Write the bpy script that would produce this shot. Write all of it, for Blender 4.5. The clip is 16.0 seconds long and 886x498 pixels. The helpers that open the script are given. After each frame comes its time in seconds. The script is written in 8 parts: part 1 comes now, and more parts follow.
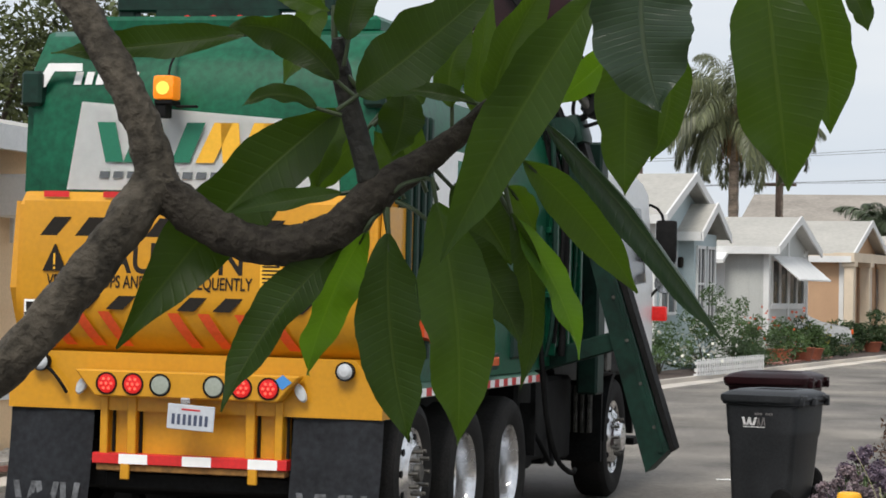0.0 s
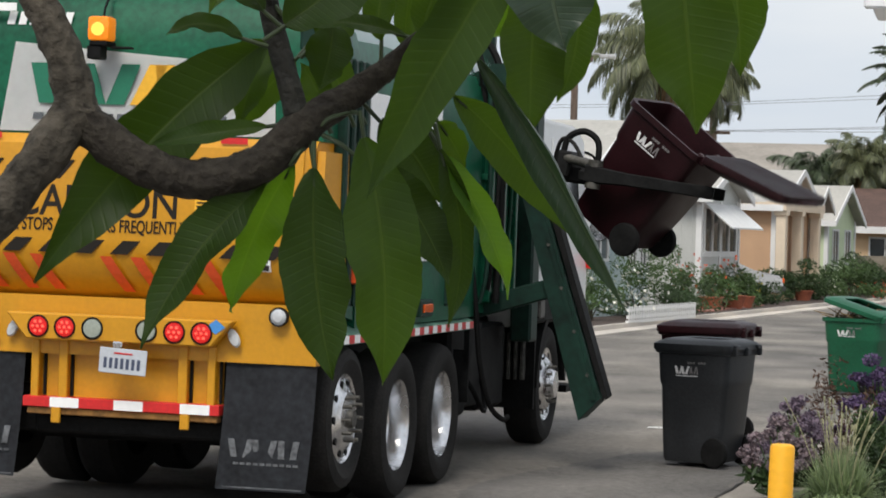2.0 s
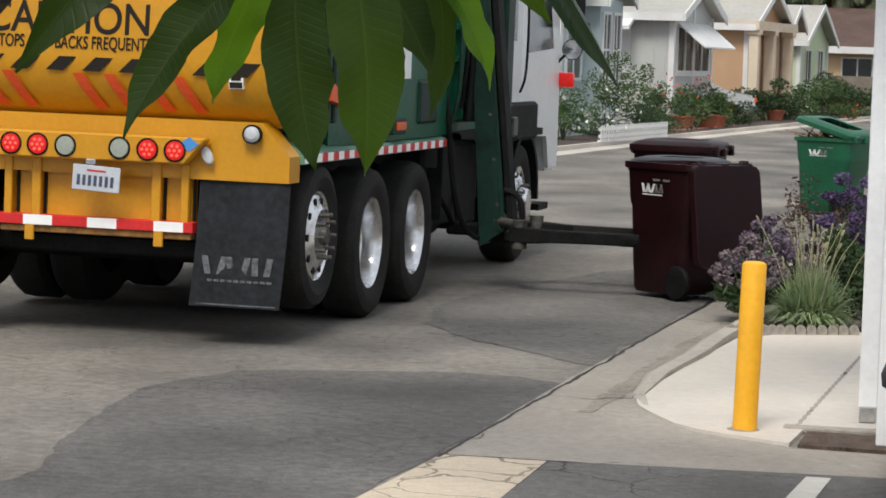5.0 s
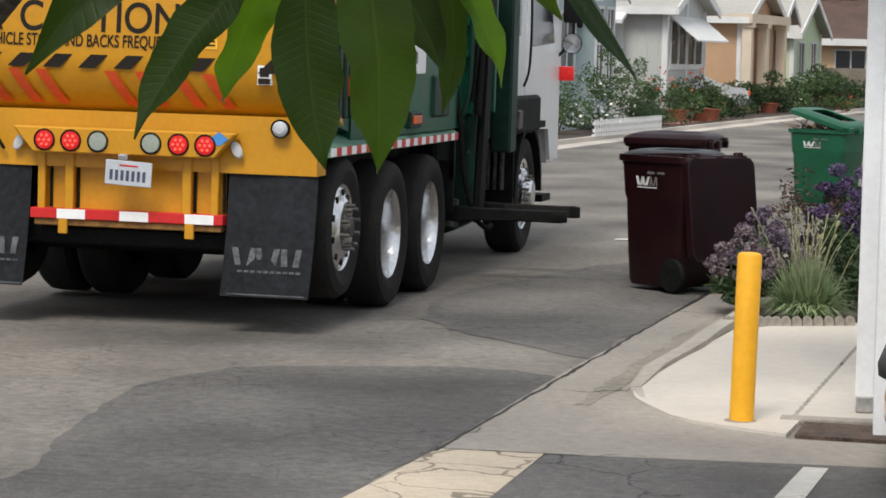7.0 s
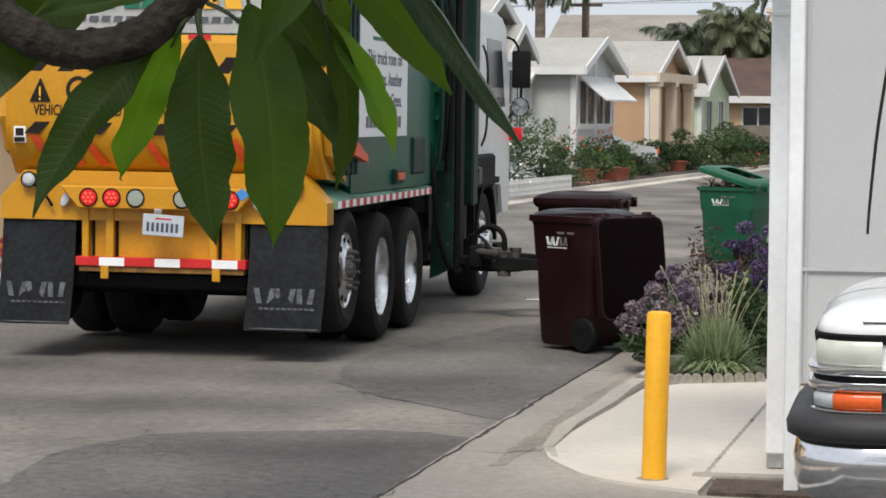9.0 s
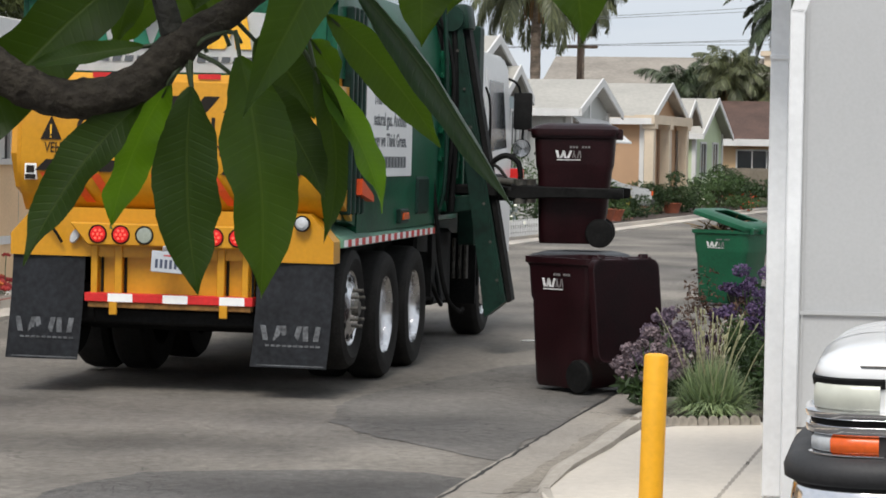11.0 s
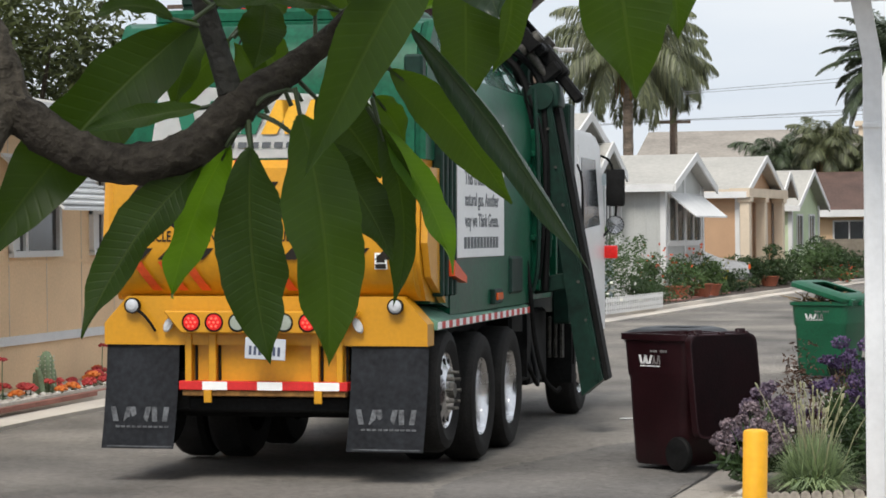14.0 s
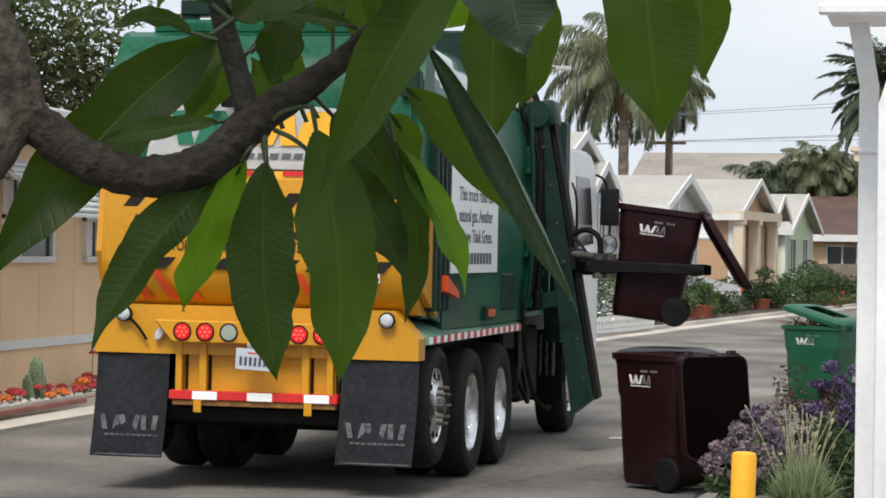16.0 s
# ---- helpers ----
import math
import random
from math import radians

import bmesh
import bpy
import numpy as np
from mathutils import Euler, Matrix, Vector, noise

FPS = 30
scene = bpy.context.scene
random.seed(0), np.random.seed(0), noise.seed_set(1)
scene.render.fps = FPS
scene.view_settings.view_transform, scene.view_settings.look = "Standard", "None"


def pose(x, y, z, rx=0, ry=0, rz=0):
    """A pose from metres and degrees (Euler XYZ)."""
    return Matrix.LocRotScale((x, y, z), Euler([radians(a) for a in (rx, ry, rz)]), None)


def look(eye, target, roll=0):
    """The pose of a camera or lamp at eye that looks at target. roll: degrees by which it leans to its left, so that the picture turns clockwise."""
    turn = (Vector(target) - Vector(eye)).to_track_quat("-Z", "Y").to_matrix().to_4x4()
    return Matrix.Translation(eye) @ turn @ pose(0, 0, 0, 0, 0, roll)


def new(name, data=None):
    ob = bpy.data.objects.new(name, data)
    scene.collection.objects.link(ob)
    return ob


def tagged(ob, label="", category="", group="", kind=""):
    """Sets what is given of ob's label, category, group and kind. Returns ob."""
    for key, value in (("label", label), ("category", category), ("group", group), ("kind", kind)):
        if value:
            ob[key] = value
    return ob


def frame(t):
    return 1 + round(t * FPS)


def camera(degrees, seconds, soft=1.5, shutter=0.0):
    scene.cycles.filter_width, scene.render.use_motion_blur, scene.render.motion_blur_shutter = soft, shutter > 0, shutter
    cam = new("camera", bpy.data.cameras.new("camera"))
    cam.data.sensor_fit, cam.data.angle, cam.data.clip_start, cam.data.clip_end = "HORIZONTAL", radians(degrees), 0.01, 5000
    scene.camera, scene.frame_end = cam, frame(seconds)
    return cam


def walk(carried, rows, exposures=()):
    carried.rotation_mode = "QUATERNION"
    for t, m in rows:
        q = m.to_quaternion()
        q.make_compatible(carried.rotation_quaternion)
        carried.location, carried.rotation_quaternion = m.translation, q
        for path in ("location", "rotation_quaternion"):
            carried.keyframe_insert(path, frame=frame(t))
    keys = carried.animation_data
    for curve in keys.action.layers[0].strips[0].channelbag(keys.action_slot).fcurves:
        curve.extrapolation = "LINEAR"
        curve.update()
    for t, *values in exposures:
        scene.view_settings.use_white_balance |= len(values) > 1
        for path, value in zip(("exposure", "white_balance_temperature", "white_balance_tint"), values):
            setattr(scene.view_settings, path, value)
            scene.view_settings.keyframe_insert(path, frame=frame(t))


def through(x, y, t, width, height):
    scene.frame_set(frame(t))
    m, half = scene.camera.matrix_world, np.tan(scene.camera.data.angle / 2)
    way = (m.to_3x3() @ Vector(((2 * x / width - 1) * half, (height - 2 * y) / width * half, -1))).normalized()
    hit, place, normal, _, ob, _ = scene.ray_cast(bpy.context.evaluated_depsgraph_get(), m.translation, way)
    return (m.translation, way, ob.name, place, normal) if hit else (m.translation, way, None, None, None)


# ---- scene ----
cam = camera(20.0, 16.0, soft=1.7, shutter=0.15)
walk(cam, [
    (0, look((0.061, -0.077, 1.777), (-3.478, 14.497, 2.031), 0.91)),
    (0.5, look((0.034, -0.051, 1.782), (-3.518, 14.52, 2.039), 1.5)),
    (1, look((0.013, -0.01, 1.797), (-3.453, 14.583, 1.979), 2.15)),
    (1.5, look((0.012, 0.005, 1.799), (-3.377, 14.616, 1.99), 1.82)),
    (2, look((0.029, -0.02, 1.796), (-3.111, 14.647, 1.721), 1.61)),
    (2.5, look((0.034, -0.038, 1.788), (-2.772, 14.681, 1.087), 1.68)),
    (3, look((0.035, -0.042, 1.787), (-2.601, 14.67, 0.51), 1.9)),
    (3.5, look((0.037, -0.067, 1.783), (-2.539, 14.631, 0.259), 2.19)),
    (4, look((0.03, -0.062, 1.788), (-2.658, 14.631, 0.407), 2.47)),
    (4.5, look((0.02, -0.042, 1.783), (-2.773, 14.646, 0.565), 2.57)),
    (5, look((0.02, -0.032, 1.787), (-2.914, 14.633, 0.64), 1.77)),
    (5.2, look((0.018, -0.019, 1.777), (-2.992, 14.633, 0.662), 1.62)),
    (7.5, look((0.021, -0.026, 1.775), (-2.774, 14.666, 0.609), 0.8)),
    (8, look((0.041, -0.067, 1.789), (-2.431, 14.704, 0.946), -0.15)),
    (10.5, look((0.023, -0.086, 1.785), (-2.337, 14.709, 1.037), 1.17)),
    (11, look((0.016, -0.103, 1.791), (-2.348, 14.699, 1.236), 0.93)),
    (11.5, look((0.014, -0.001, 1.787), (-2.466, 14.79, 1.524), -0.14)),
    (12, look((0.012, 0.034, 1.787), (-2.629, 14.799, 1.813), -0.52)),
    (12.5, look((0.024, 0.051, 1.792), (-2.763, 14.789, 1.929), -0.86)),
    (13, look((0.019, 0.054, 1.786), (-2.92, 14.763, 1.783), -1.02)),
    (13.5, look((0.023, 0.03, 1.79), (-2.95, 14.732, 1.677), -1.03)),
    (14, look((0.023, 0.024, 1.788), (-2.915, 14.733, 1.711), -0.62)),
    (14.5, look((0.018, -0.003, 1.786), (-2.851, 14.72, 1.74), 0.13)),
    (15, look((0.014, -0.01, 1.791), (-2.867, 14.711, 1.792), 0.49)),
    (15.5, look((0.016, 0.032, 1.786), (-2.905, 14.744, 1.868), 0.57)),
    (16, look((0.021, 0.023, 1.787), (-2.876, 14.741, 1.802), 0.75)),
], exposures=[(0, 0.03), (2, 0.0), (10.5, 0.0), (12.5, 0.08), (16, 0.15)])

# ---- light: high thin overcast ----
SUN_EL, SUN_ROT = radians(53), radians(183)
world = bpy.data.worlds.new("overcast_sky")
scene.world = world
world.use_nodes = True
wn, wl = world.node_tree.nodes, world.node_tree.links
sky = wn.new("ShaderNodeTexSky")
sky.sky_type, sky.sun_disc = "NISHITA", False
sky.sun_elevation, sky.sun_rotation = SUN_EL, SUN_ROT
sky.dust_density, sky.air_density = 2.5, 1.0
w_co = wn.new("ShaderNodeTexCoord")
w_map = wn.new("ShaderNodeMapping")
w_map.inputs["Scale"].default_value = (2.0, 2.0, 9.0)
w_noise = wn.new("ShaderNodeTexNoise")
w_noise.inputs["Scale"].default_value, w_noise.inputs["Detail"].default_value = 1.6, 5.0
w_ramp = wn.new("ShaderNodeValToRGB")
w_ramp.color_ramp.elements[0].position, w_ramp.color_ramp.elements[0].color = 0.25, (6.6, 7.4, 8.5, 1)
w_ramp.color_ramp.elements[1].position, w_ramp.color_ramp.elements[1].color = 0.75, (9.2, 9.4, 9.6, 1)
w_mix = wn.new("ShaderNodeMix")
w_mix.data_type = "RGBA"
w_mix.inputs[0].default_value = 0.88
wl.new(w_co.outputs["Generated"], w_map.inputs["Vector"])
wl.new(w_map.outputs["Vector"], w_noise.inputs["Vector"])
wl.new(w_noise.outputs["Fac"], w_ramp.inputs["Fac"])
wl.new(sky.outputs["Color"], w_mix.inputs[6])
wl.new(w_ramp.outputs["Color"], w_mix.inputs[7])
wl.new(w_mix.outputs[2], wn["Background"].inputs["Color"])
wn["Background"].inputs["Strength"].default_value = 0.1
sun = new("sun", bpy.data.lights.new("sun", "SUN"))
sun.data.energy, sun.data.angle, sun.data.color = 2.8, radians(22), (1.0, 0.95, 0.88)
sun.matrix_world = look((0, 0, 30), (0 - 30 * math.cos(SUN_EL) / math.sin(SUN_EL) * math.sin(SUN_ROT),
                                     0 - 30 * math.cos(SUN_EL) / math.sin(SUN_EL) * math.cos(SUN_ROT), 0))


# ---- materials ----
def mat(name, color, rough=0.6, metal=0.0, vary=0.12, grain=40.0, large=1.5, bump=0.15, spec=0.5, coat=0.0, emit=None, power=0.0, streak=None, tint=None):
    """A surface with grain and larger blotches, in object space; tint: the colour of the blotches."""
    m = bpy.data.materials.new(name)
    m.use_nodes = True
    n, l = m.node_tree.nodes, m.node_tree.links
    p = n["Principled BSDF"]
    co = n.new("ShaderNodeTexCoord")
    src = co.outputs["Object"]
    if streak:
        mp = n.new("ShaderNodeMapping")
        mp.inputs["Scale"].default_value = streak
        l.new(src, mp.inputs["Vector"])
        src = mp.outputs["Vector"]
    a, b = n.new("ShaderNodeTexNoise"), n.new("ShaderNodeTexNoise")
    a.inputs["Scale"].default_value, a.inputs["Detail"].default_value = grain, 4.0
    b.inputs["Scale"].default_value, b.inputs["Detail"].default_value = large, 5.0
    for k in (a, b):
        l.new(src, k.inputs["Vector"])
    add = n.new("ShaderNodeMath")
    add.operation = "MULTIPLY_ADD"
    add.inputs[1].default_value, add.inputs[2].default_value = 0.45, 0.0
    l.new(a.outputs["Fac"], add.inputs[0])
    sm = n.new("ShaderNodeMath")
    sm.operation = "MULTIPLY_ADD"
    sm.inputs[1].default_value = 0.55
    l.new(b.outputs["Fac"], sm.inputs[0])
    l.new(add.outputs[0], sm.inputs[2])
    ramp = n.new("ShaderNodeValToRGB")
    lo = tint or tuple(c * (1 - 2.2 * vary) for c in color)
    hi = tuple(min(1.0, c * (1 + 1.6 * vary)) for c in color)
    e = ramp.color_ramp.elements
    e[0].position, e[0].color = 0.32, (*[max(0.0, c) for c in lo], 1)
    e[1].position, e[1].color = 0.66, (*hi, 1)
    l.new(sm.outputs[0], ramp.inputs["Fac"])
    l.new(ramp.outputs["Color"], p.inputs["Base Color"])
    p.inputs["Roughness"].default_value, p.inputs["Metallic"].default_value = rough, metal
    p.inputs["Specular IOR Level"].default_value = spec
    p.inputs["Coat Weight"].default_value = coat
    rr = n.new("ShaderNodeMapRange")
    rr.inputs["To Min"].default_value, rr.inputs["To Max"].default_value = max(0.03, rough - 0.12), min(1.0, rough + 0.15)
    l.new(b.outputs["Fac"], rr.inputs["Value"])
    l.new(rr.outputs[0], p.inputs["Roughness"])
    if bump:
        bp = n.new("ShaderNodeBump")
        bp.inputs["Strength"].default_value, bp.inputs["Distance"].default_value = bump, 0.01
        l.new(a.outputs["Fac"], bp.inputs["Height"])
        l.new(bp.outputs["Normal"], p.inputs["Normal"])
    if emit:
        p.inputs["Emission Color"].default_value, p.inputs["Emission Strength"].default_value = (*emit, 1), power
    return m


def asphalt(name, color, crack_scale, crack_width, crack_dark=0.35, vary=0.2):
    """Worn asphalt or concrete: stones, stains, and a net of cracks."""
    m = mat(name, color, 0.88, vary=vary, grain=160.0, large=0.55, bump=0.5, spec=0.3)
    n, l = m.node_tree.nodes, m.node_tree.links
    p = n["Principled BSDF"]
    base = p.inputs["Base Color"].links[0].from_socket
    co = n.new("ShaderNodeTexCoord")
    warp = n.new("ShaderNodeTexNoise")
    warp.inputs["Scale"].default_value, warp.inputs["Detail"].default_value = 2.2, 4.0
    l.new(co.outputs["Object"], warp.inputs["Vector"])
    mixv = n.new("ShaderNodeMix")
    mixv.data_type = "VECTOR"
    mixv.inputs[0].default_value = 0.35
    l.new(co.outputs["Object"], mixv.inputs[4])
    l.new(warp.outputs["Color"], mixv.inputs[5])
    vor = n.new("ShaderNodeTexVoronoi")
    vor.feature = "DISTANCE_TO_EDGE"
    vor.inputs["Scale"].default_value = crack_scale
    l.new(mixv.outputs[1], vor.inputs["Vector"])
    where = n.new("ShaderNodeTexNoise")
    where.inputs["Scale"].default_value = 0.5
    l.new(co.outputs["Object"], where.inputs["Vector"])
    thr = n.new("ShaderNodeMapRange")
    thr.inputs["From Min"].default_value, thr.inputs["From Max"].default_value = 0.42, 0.66
    thr.inputs["To Min"].default_value, thr.inputs["To Max"].default_value = 0.0, crack_width
    l.new(where.outputs["Fac"], thr.inputs["Value"])
    less = n.new("ShaderNodeMath")
    less.operation = "LESS_THAN"
    l.new(vor.outputs["Distance"], less.inputs[0])
    l.new(thr.outputs[0], less.inputs[1])
    mix = n.new("ShaderNodeMix")
    mix.data_type, mix.blend_type = "RGBA", "MULTIPLY"
    mix.inputs[7].default_value = (crack_dark, crack_dark, crack_dark, 1)
    l.new(less.outputs[0], mix.inputs[0])
    l.new(base, mix.inputs[6])
    # broad stains
    st = n.new("ShaderNodeTexNoise")
    st.inputs["Scale"].default_value, st.inputs["Detail"].default_value = 0.28, 7.0
    l.new(co.outputs["Object"], st.inputs["Vector"])
    sr = n.new("ShaderNodeValToRGB")
    sr.color_ramp.elements[0].position, sr.color_ramp.elements[0].color = 0.36, (0.8, 0.8, 0.81, 1)
    sr.color_ramp.elements[1].position, sr.color_ramp.elements[1].color = 0.62, (1.12, 1.1, 1.06, 1)
    l.new(st.outputs["Fac"], sr.inputs["Fac"])
    m2 = n.new("ShaderNodeMix")
    m2.data_type, m2.blend_type = "RGBA", "MULTIPLY"
    m2.inputs[0].default_value = 1.0
    l.new(mix.outputs[2], m2.inputs[6])
    l.new(sr.outputs["Color"], m2.inputs[7])
    gr = n.new("ShaderNodeTexNoise")
    gr.inputs["Scale"].default_value, gr.inputs["Detail"].default_value, gr.inputs["Roughness"].default_value = 14.0, 10.0, 0.78
    l.new(co.outputs["Object"], gr.inputs["Vector"])
    gm = n.new("ShaderNodeMapRange")
    gm.inputs["From Min"].default_value, gm.inputs["From Max"].default_value = 0.3, 0.7
    gm.inputs["To Min"].default_value, gm.inputs["To Max"].default_value = 1 - 1.35 * vary, 1 + 1.35 * vary
    l.new(gr.outputs["Fac"], gm.inputs["Value"])
    m3 = n.new("ShaderNodeMix")
    m3.data_type, m3.blend_type = "RGBA", "MULTIPLY"
    m3.inputs[0].default_value = 1.0
    l.new(m2.outputs[2], m3.inputs[6])
    l.new(gm.outputs[0], m3.inputs[7])
    l.new(m3.outputs[2], p.inputs["Base Color"])
    return m


def leaf_mat(name, color, back, rough=0.38, through=0.4, sheen=0.32):
    """A leaf with a pale midrib, side veins and light that passes through."""
    m = bpy.data.materials.new(name)
    m.use_nodes = True
    n, l = m.node_tree.nodes, m.node_tree.links
    p = n["Principled BSDF"]
    uv = n.new("ShaderNodeUVMap")
    sep = n.new("ShaderNodeSeparateXYZ")
    l.new(uv.outputs["UV"], sep.inputs[0])
    ab = n.new("ShaderNodeMath")
    ab.operation = "ABSOLUTE"
    l.new(sep.outputs["Y"], ab.inputs[0])
    ph = n.new("ShaderNodeMath")
    ph.operation = "MULTIPLY_ADD"
    ph.inputs[1].default_value = -1.5
    l.new(ab.outputs[0], ph.inputs[0])
    sc = n.new("ShaderNodeMath")
    sc.operation = "MULTIPLY"
    sc.inputs[1].default_value = 25.0
    l.new(sep.outputs["X"], sc.inputs[0])
    l.new(sc.outputs[0], ph.inputs[2])
    fr = n.new("ShaderNodeMath")
    fr.operation = "PINGPONG"
    fr.inputs[1].default_value = 0.5
    l.new(ph.outputs[0], fr.inputs[0])
    vein = n.new("ShaderNodeMapRange")
    vein.inputs["From Min"].default_value, vein.inputs["From Max"].default_value = 0.0, 0.16
    vein.inputs["To Min"].default_value, vein.inputs["To Max"].default_value = 0.3, 0.0
    l.new(fr.outputs[0], vein.inputs["Value"])
    rib = n.new("ShaderNodeMapRange")
    rib.inputs["From Min"].default_value, rib.inputs["From Max"].default_value = 0.02, 0.055
    rib.inputs["To Min"].default_value, rib.inputs["To Max"].default_value = 1.0, 0.0
    l.new(ab.outputs[0], rib.inputs["Value"])
    mx = n.new("ShaderNodeMath")
    mx.operation = "MAXIMUM"
    l.new(vein.outputs[0], mx.inputs[0])
    l.new(rib.outputs[0], mx.inputs[1])
    oi = n.new("ShaderNodeObjectInfo")
    co = n.new("ShaderNodeTexCoord")
    nz = n.new("ShaderNodeTexNoise")
    nz.inputs["Scale"].default_value, nz.inputs["Detail"].default_value = 26.0, 5.0
    l.new(co.outputs["Object"], nz.inputs["Vector"])
    sm = n.new("ShaderNodeMath")
    sm.operation = "MULTIPLY_ADD"
    sm.inputs[1].default_value = 0.5
    l.new(oi.outputs["Random"], sm.inputs[0])
    l.new(nz.outputs["Fac"], sm.inputs[2])
    ramp = n.new("ShaderNodeValToRGB")
    ramp.color_ramp.elements[0].position, ramp.color_ramp.elements[0].color = 0.35, (*[c * 0.68 for c in color], 1)
    ramp.color_ramp.elements[1].position, ramp.color_ramp.elements[1].color = 1.0, (*[c * 1.35 for c in color], 1)
    l.new(sm.outputs[0], ramp.inputs["Fac"])
    mix = n.new("ShaderNodeMix")
    mix.data_type = "RGBA"
    mix.inputs[7].default_value = (color[0] * 2.6 + 0.03, color[1] * 2.0 + 0.03, color[2] * 2.0 + 0.01, 1)
    half = n.new("ShaderNodeMath")
    half.operation = "MULTIPLY"
    half.inputs[1].default_value = 0.52
    l.new(mx.outputs[0], half.inputs[0])
    l.new(half.outputs[0], mix.inputs[0])
    l.new(ramp.outputs["Color"], mix.inputs[6])
    l.new(mix.outputs[2], p.inputs["Base Color"])
    p.inputs["Roughness"].default_value, p.inputs["Specular IOR Level"].default_value = rough, sheen
    bp = n.new("ShaderNodeBump")
    bp.inputs["Strength"].default_value, bp.inputs["Distance"].default_value = 0.5, 0.002
    l.new(mx.outputs[0], bp.inputs["Height"])
    l.new(bp.outputs["Normal"], p.inputs["Normal"])
    tr = n.new("ShaderNodeBsdfTranslucent")
    tr.inputs["Color"].default_value = (*back, 1)
    ms = n.new("ShaderNodeMixShader")
    ms.inputs[0].default_value = through
    l.new(p.outputs[0], ms.inputs[1])
    l.new(tr.outputs[0], ms.inputs[2])
    l.new(ms.outputs[0], n["Material Output"].inputs["Surface"])
    return m


ASPHALT = asphalt("worn_asphalt", (0.192, 0.178, 0.161), 2.6, 0.009, 0.6, 0.3)
ASPHALT_PATCH = asphalt("dark_asphalt", (0.122, 0.117, 0.114), 8.0, 0.03, 0.6, 0.3)
ASPHALT_STRIP = asphalt("darker_strip_asphalt", (0.142, 0.135, 0.128), 2.6, 0.012, 0.55, 0.3)
ASPHALT_LOT = asphalt("parking_asphalt", (0.13, 0.126, 0.124), 2.0, 0.022, 0.45, 0.28)
CONCRETE = asphalt("pale_concrete", (0.55, 0.51, 0.46), 0.4, 0.0, 0.6, 0.07)
CONCRETE_DIRTY = asphalt("dirty_concrete", (0.31, 0.285, 0.255), 0.8, 0.01, 0.4, 0.16)
CONCRETE_SILT = asphalt("silty_concrete", (0.265, 0.24, 0.208), 0.8, 0.01, 0.4, 0.3)
CONCRETE_KERB = asphalt("kerb_concrete", (0.4, 0.37, 0.33), 0.8, 0.008, 0.5, 0.16)
CONCRETE_TAN = asphalt("cracked_tan_concrete", (0.5, 0.43, 0.34), 3.2, 0.045, 0.45, 0.12)
LINE_WHITE = asphalt("worn_white_paint", (0.55, 0.54, 0.51), 5.0, 0.05, 0.3, 0.12)
MULCH = mat("bark_mulch", (0.09, 0.06, 0.045), 0.95, vary=0.4, grain=60, large=9, bump=1.0)
SOIL = mat("dark_soil", (0.07, 0.05, 0.04), 0.95, vary=0.35, grain=45, large=7, bump=1.0)
REDBRICK_GROUND = mat("red_paving", (0.3, 0.13, 0.1), 0.85, vary=0.2, grain=50, large=4, bump=0.5)
PEBBLE = mat("white_pebbles", (0.6, 0.57, 0.52), 0.8, vary=0.25, grain=30, large=8, bump=0.6)
YELLOW = mat("yellow_truck_paint", (0.58, 0.268, 0.006), 0.42, vary=0.06, grain=30, large=1.3, bump=0.05, coat=0.2)
GREEN = mat("green_truck_paint", (0.005, 0.085, 0.043), 0.36, vary=0.25, grain=22, large=1.2, bump=0.05, coat=0.04, spec=0.22)
# the same green, lightened and coated to put sky sheen on top faces
GREEN_SHEEN = mat("green_paint_sky_sheen", (0.01, 0.1, 0.055), 0.2, vary=0.2, grain=22, large=1.2, bump=0.03, coat=0.9)
GREEN_DARK = mat("dirty_dark_green_paint", (0.003, 0.023, 0.015), 0.5, vary=0.3, grain=18, large=2.5, bump=0.15, spec=0.3)
GREEN_DULL = mat("dusty_green_fender", (0.09, 0.2, 0.14), 0.6, vary=0.2, grain=20, large=3, bump=0.1)
TRUCK_WHITE = mat("white_truck_paint", (0.78, 0.79, 0.79), 0.35, vary=0.04, grain=20, large=1.5, bump=0.03, coat=0.2)
DECAL_WHITE = mat("white_decal", (0.88, 0.88, 0.87), 0.45, vary=0.03, grain=20, large=2, bump=0.0)
DECAL_GREEN = mat("green_decal", (0.012, 0.16, 0.09), 0.45, vary=0.05, bump=0.0)
DECAL_YELLOW = mat("yellow_decal", (0.85, 0.45, 0.03), 0.45, vary=0.05, bump=0.0)
DECAL_BLACK = mat("black_decal", (0.016, 0.013, 0.01), 0.6, vary=0.1, bump=0.0, spec=0.2)
DECAL_GRAY = mat("grey_decal", (0.1, 0.11, 0.12), 0.5, vary=0.1, bump=0.0)
DECAL_ORANGE = mat("orange_reflector", (0.75, 0.09, 0.02), 0.4, vary=0.08, bump=0.0)
DECAL_RED = mat("red_reflector", (0.6, 0.02, 0.02), 0.35, vary=0.1, bump=0.0)
DECAL_BLUE = mat("blue_sticker", (0.06, 0.25, 0.6), 0.4, vary=0.05, bump=0.0)
# greasy steel, and also the painted shade strips of the rear panel
BLACK_STEEL_AND_SHADE = mat("black_greasy_steel_and_shade", (0.009, 0.009, 0.009), 0.65, vary=0.3, grain=35, large=5, bump=0.2, spec=0.12)
GREASE_STEEL = mat("worn_steel", (0.09, 0.085, 0.075), 0.5, 0.4, vary=0.35, grain=30, large=8, bump=0.2)
RUST = mat("rust_streaks", (0.25, 0.12, 0.03), 0.8, vary=0.3, grain=30, large=6, bump=0.2)
